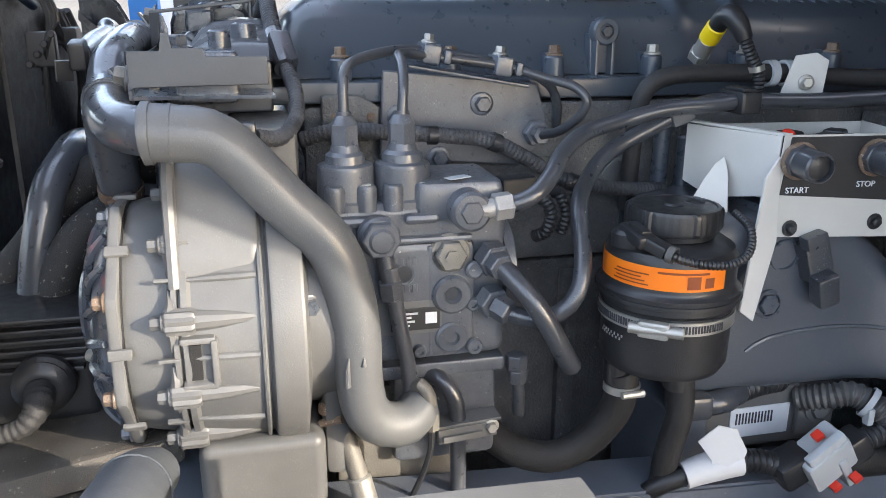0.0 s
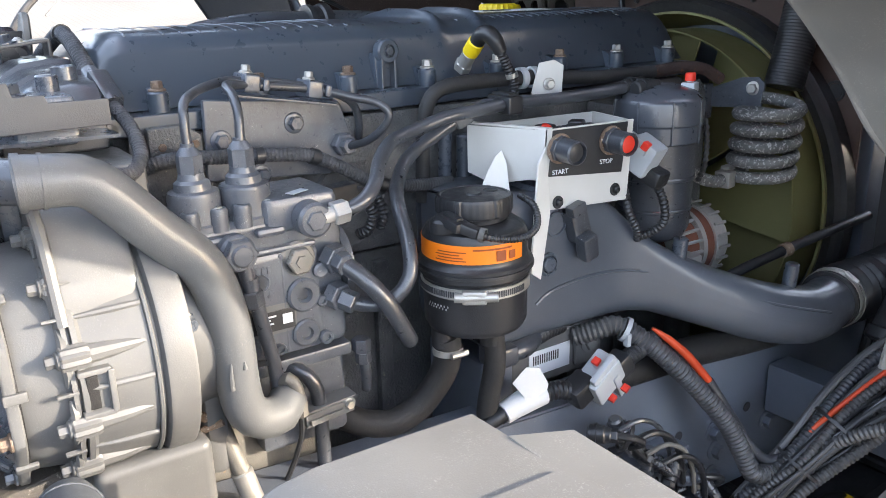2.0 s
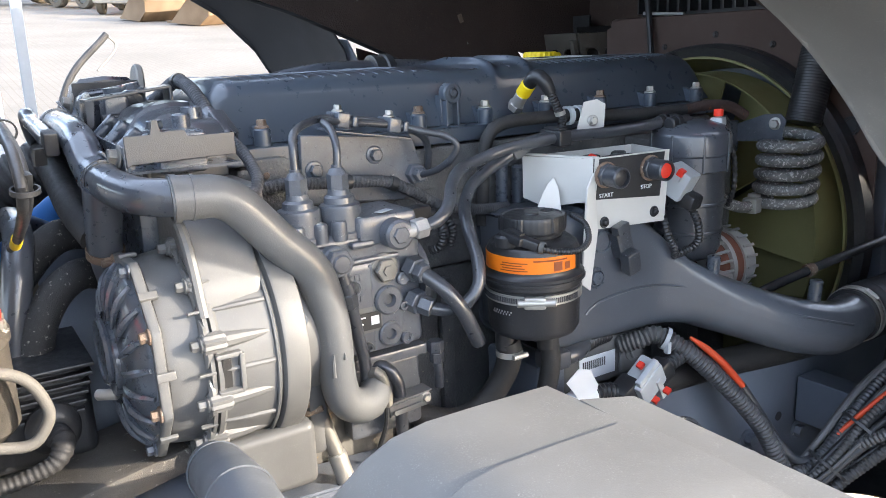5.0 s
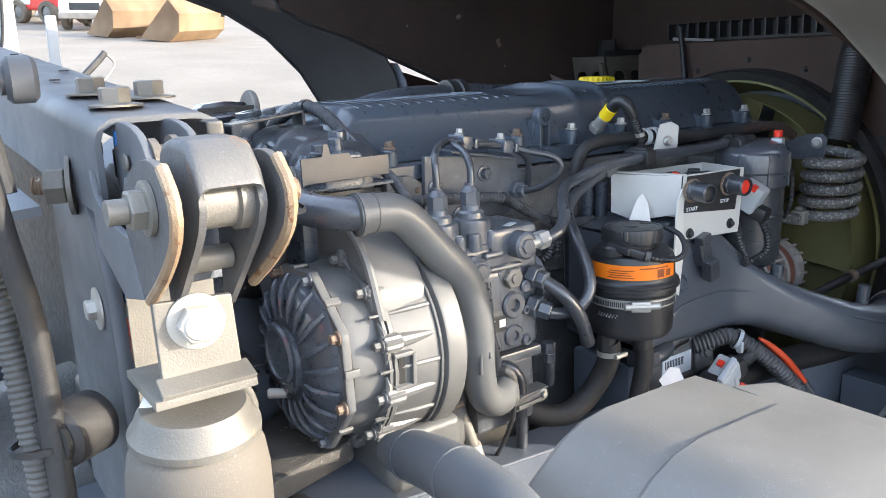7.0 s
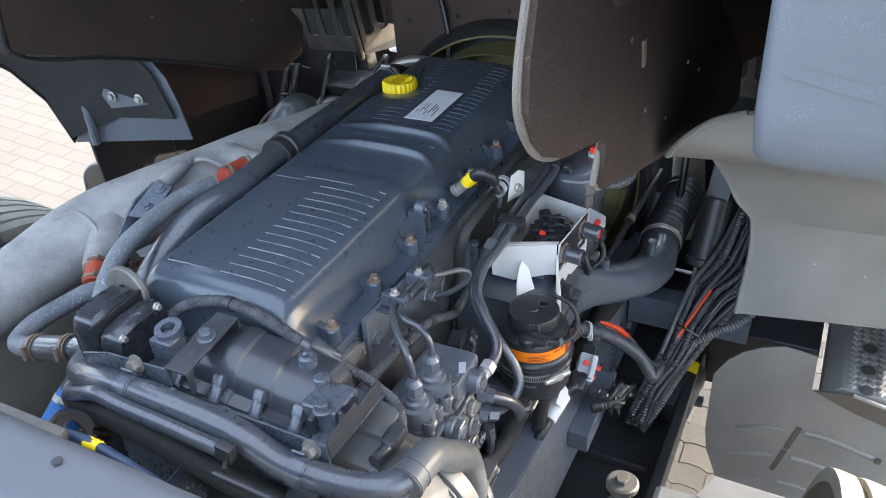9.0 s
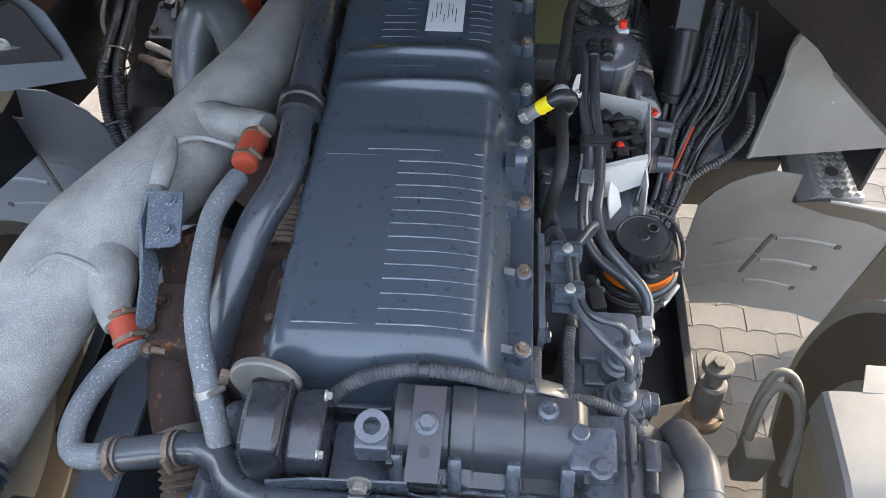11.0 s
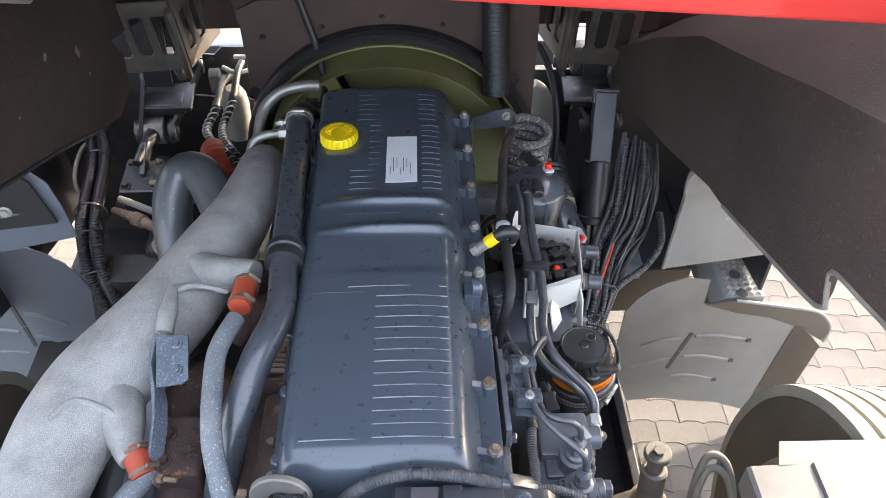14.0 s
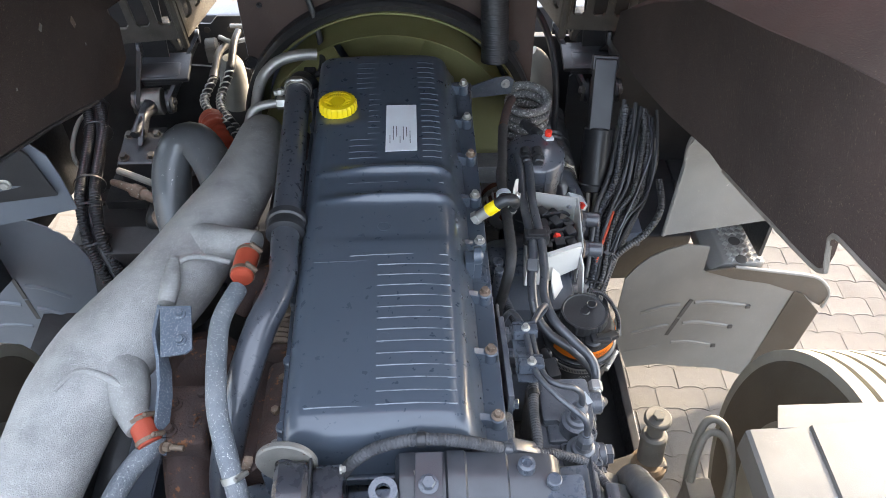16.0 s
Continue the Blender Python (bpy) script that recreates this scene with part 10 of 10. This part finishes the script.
def paver_mesh():
    bm = bmesh.new()
    out = paver_outline()
    lo = [bm.verts.new((x, y, -0.02)) for x, y in out]
    mid = [bm.verts.new((x, y, -0.004)) for x, y in out]
    top = [bm.verts.new((x * 0.992, y * 0.986, 0)) for x, y in out]
    for a, b in ((lo, mid), (mid, top)):
        for i in range(len(out)):
            j = (i + 1) % len(out)
            bm.faces.new((a[i], a[j], b[j], b[i]))
    bm.faces.new(top)
    return bm


stone = to_mesh("paver", paver_mesh(), STONE, (0, 0, 0), 50)
bed = in_world("pavement", box(0.4, 3.2, -1.2, 5.2, -0.012, -0.0022, 0), GAP, "sandy joint bed under the block paving", "paving", "structure")
rp = random.Random(11)
verts, faces, near = [], [], 0
base_v, base_f = [tuple(v.co) for v in stone.vertices], [tuple(p.vertices) for p in stone.polygons]
for i in range(-12, 52):
    for j in range(0, 15):
        x, y = 0.5 + 0.2 * j + (0.1 if i % 2 else 0), 0.1 * i
        if x > 3.1:
            continue
        z, turn = rp.uniform(-0.0012, 0.0012), rp.uniform(-0.006, 0.006)
        if 0.75 < x < 2.15 and 0.2 < y < 2.4 and near < 290:
            near += 1
            p = new("paver", stone)
            p.parent = bed
            p.location, p.rotation_euler = (x, y, z), (rp.uniform(-0.01, 0.01), rp.uniform(-0.01, 0.01), turn)
        else:
            n0, c, s = len(verts), math.cos(turn), math.sin(turn)
            verts += [(x + vx * c - vy * s, y + vx * s + vy * c, z + vz) for vx, vy, vz in base_v]
            faces += [tuple(n0 + q for q in f) for f in base_f]
me = bpy.data.meshes.new("far_pavers")
me.from_pydata(verts, [], faces)
me.materials.append(STONE)
rest = new("pavers", me)
rest.parent = bed
tagged(rest, "weathered interlocking concrete pavers", kind="stuff")

# ---- machines parked far across the yard ----


def yard_thing(name, spot, turn, label, category, group=""):
    ob = new(name)
    ob.matrix_world = Matrix.Translation(spot) @ Matrix.Rotation(radians(turn), 4, "Z")
    BASE[ob.name] = Vector((0, 0, 0))
    return tagged(ob, label, category, group)


def tractor_wheel(parent, x, y, r, w, rim):
    tyre = part("tyre", lathe([(r * 0.55, -w / 2), (r * 0.92, -w / 2), (r, -w * 0.35), (r, w * 0.35), (r * 0.92, w / 2), (r * 0.55, w / 2), (r * 0.55, -w / 2)], (x, y, r), (0, 1, 0), 28), TYRE, parent)
    part("rim", lathe([(0, -w * 0.42), (r * 0.35, -w * 0.42), (r * 0.56, -w * 0.3), (r * 0.56, w * 0.3), (r * 0.35, w * 0.42), (0, w * 0.42)], (x, y, r), (0, 1, 0), 20), rim, parent)


def wheel_loader(spot, turn, paint, label):
    w = yard_thing("wheel_loader", spot, turn, label, "loader", "yard machines")
    for x in (-1.5, 1.5):
        for y in (-1.05, 1.05):
            tractor_wheel(w, x, y, 0.75, 0.55, paint)
    part("chassis", box(-2.6, 2.2, -0.7, 0.7, 0.6, 1.3, 0.1), paint, w)
    part("engine_hood", box(-2.8, -0.6, -0.85, 0.85, 1.2, 2.2, 0.15), paint, w)
    cabin = part("cabin", box(-0.6, 0.9, -0.75, 0.75, 1.4, 3.2, 0.12), paint, w)
    part("windscreen", box(-0.45, 0.95, -0.65, 0.65, 2.1, 3.0, 0.05), WINDOW, cabin)
    part("side_window", box(-0.45, 0.75, -0.8, 0.8, 2.1, 3.0, 0.04), WINDOW, cabin)
    for y in (-0.5, 0.5):
        part("lift_arm", tube([(1.0, y, 1.9), (2.2, y, 1.7), (3.2, y, 0.7)], 0.13, 8), paint, w)
    return w


def bucket(spot, turn, wide):
    b = yard_thing("loader_bucket", spot, turn, "dusty empty steel loader bucket standing on the yard", "bucket", "loader buckets")
    part("shell", sheet([[(x, -0.75, 0.05), (x, 0.3, 0.0), (x, 0.65, 0.3), (x, 0.7, 0.8), (x, 0.35, 1.2)] for x in (-wide / 2, 0.0, wide / 2)], 0.05), BUCKET, b)
    for x in (-wide / 2, wide / 2):
        part("side_plate", prism([(-0.75, 0.05), (0.3, 0.0), (0.65, 0.3), (0.7, 0.8), (0.35, 1.2)], "x", x - 0.03, x + 0.03), BUCKET, b)
    for k in range(7):
        part("tooth", obox((-wide / 2 + wide * (k + 0.5) / 7, -0.85, 0.07), (0.12, 0.3, 0.06), (0, 0, 0), 0.01), BUCKET, b)
    return b


def pickup(spot, turn):
    p = yard_thing("pickup_van", spot, turn, "white van with dark windows parked across the yard", "van")
    part("body", box(-2.4, 2.3, -0.9, 0.9, 0.45, 1.1, 0.18, 3), CARWHITE, p)
    cabin = part("cabin", prism([(-2.3, 1.0), (1.2, 1.0), (0.5, 1.95), (-2.2, 2.0)], "y", -0.82, 0.82, 0.08), CARWHITE, p)
    part("side_window", prism([(-0.6, 1.25), (0.85, 1.25), (0.4, 1.8), (-0.6, 1.82)], "y", -0.84, 0.84, 0.02), WINDOW, cabin)
    part("grille", box(2.28, 2.33, -0.5, 0.5, 0.7, 0.95, 0.02), WINDOW, p)
    part("bumper", box(2.2, 2.42, -0.88, 0.88, 0.4, 0.62, 0.05), GREY, p)
    for x in (-1.5, 1.5):
        for y in (-0.82, 0.82):
            tractor_wheel(p, x, y, 0.36, 0.24, GREY)
    return p


def red_machine(spot, turn):
    r = yard_thing("dumper", spot, turn, "red and white site machine parked across the yard", "dumper")
    part("body", box(-1.2, 1.2, -0.9, 0.9, 0.5, 1.6, 0.15), CABRED, r)
    part("white_panel", box(-1.25, -0.1, -0.93, 0.93, 0.7, 2.3, 0.1), CARWHITE, r)
    for x in (-0.8, 0.8):
        for y in (-0.85, 0.85):
            tractor_wheel(r, x, y, 0.45, 0.35, GREY)
    return r


wheel_loader(Vector((-39.5, 3.6, 0)), 100, LIFT, "dusty yellow wheel loader parked across the yard")
wheel_loader(Vector((-43.0, 7.5, 0)), 80, LIFT, "dusty yellow wheel loader behind the white van")
red_machine(Vector((-36.0, 6.1, 0)), 30)
pickup(Vector((-31.5, 6.9, 0)), -25)
bucket(Vector((-26.2, 6.7, 0)), -70, 2.4)
bucket(Vector((-23.8, 7.5, 0)), -55, 2.2)
post = yard_thing("steel_post", Vector((-2.33, -0.08, 0)), 0, "pale grey steel tube post beyond the truck", "post", "yard posts")
part("shaft", box(-0.01, 0.01, -0.022, 0.022, 0, 1.46, 0.006), PALEGREY, post)
rod = yard_thing("steel_post", Vector((-5.0, 0.45, 0)), 0, "leaning dark steel lever with wire grip", "post", "yard posts")
part("shaft", tube([(0, -0.2, 0), (-0.1, 0.0, 0.72), (-0.3, 0.36, 1.08)], 0.026, 10), GREASE_SHADE, rod)
part("wire_grip", tube([(-0.3, 0.36, 1.08), (-0.3, 0.42, 0.98), (-0.2, 0.25, 0.82)], 0.009, 8), PALEZINC, rod)
blue = yard_thing("blue_post", Vector((-2.2, -0.50, 0)), 0, "bright blue painted square steel post beyond the truck", "post", "yard posts")
part("shaft", box(-0.055, 0.055, -0.055, 0.055, 0, 2.4, 0.006), BLUE, blue)
part("base_plate", box(-0.11, 0.11, -0.11, 0.11, 0, 0.015, 0.003), GRIME, blue)
# Made-up box stands in for the bright white patch beyond the truck.
white_box = yard_thing("white_cabinet", Vector((-2.9, -0.36, 0)), 0, "white box standing in for a bright patch, with hanging black leads", "cabinet")
part("body", box(-0.25, 0.25, -0.16, 0.2, 0.06, 1.9, 0.02), CARWHITE, white_box)
part("door_seam", box(0.2495, 0.2515, 0.02, 0.026, 0.1, 1.85, 0), GREY, white_box)
for k in range(3):
    part("hanging_lead", tube([(0.262, -0.1 + 0.08 * k, 1.8), (0.268, -0.07 + 0.08 * k, 1.45), (0.262, -0.02 + 0.07 * k, 1.2 + 0.05 * k), (0.262, 0.03 + 0.06 * k, 1.5), (0.262, 0.05 + 0.05 * k, 1.8)], 0.007, 8), BLACK, white_box)
for x in (-0.2, 0.2):
    for y in (-0.12, 0.16):
        part("foot", box(x - 0.03, x + 0.03, y - 0.03, y + 0.03, 0, 0.06, 0.004), BLACK, white_box)
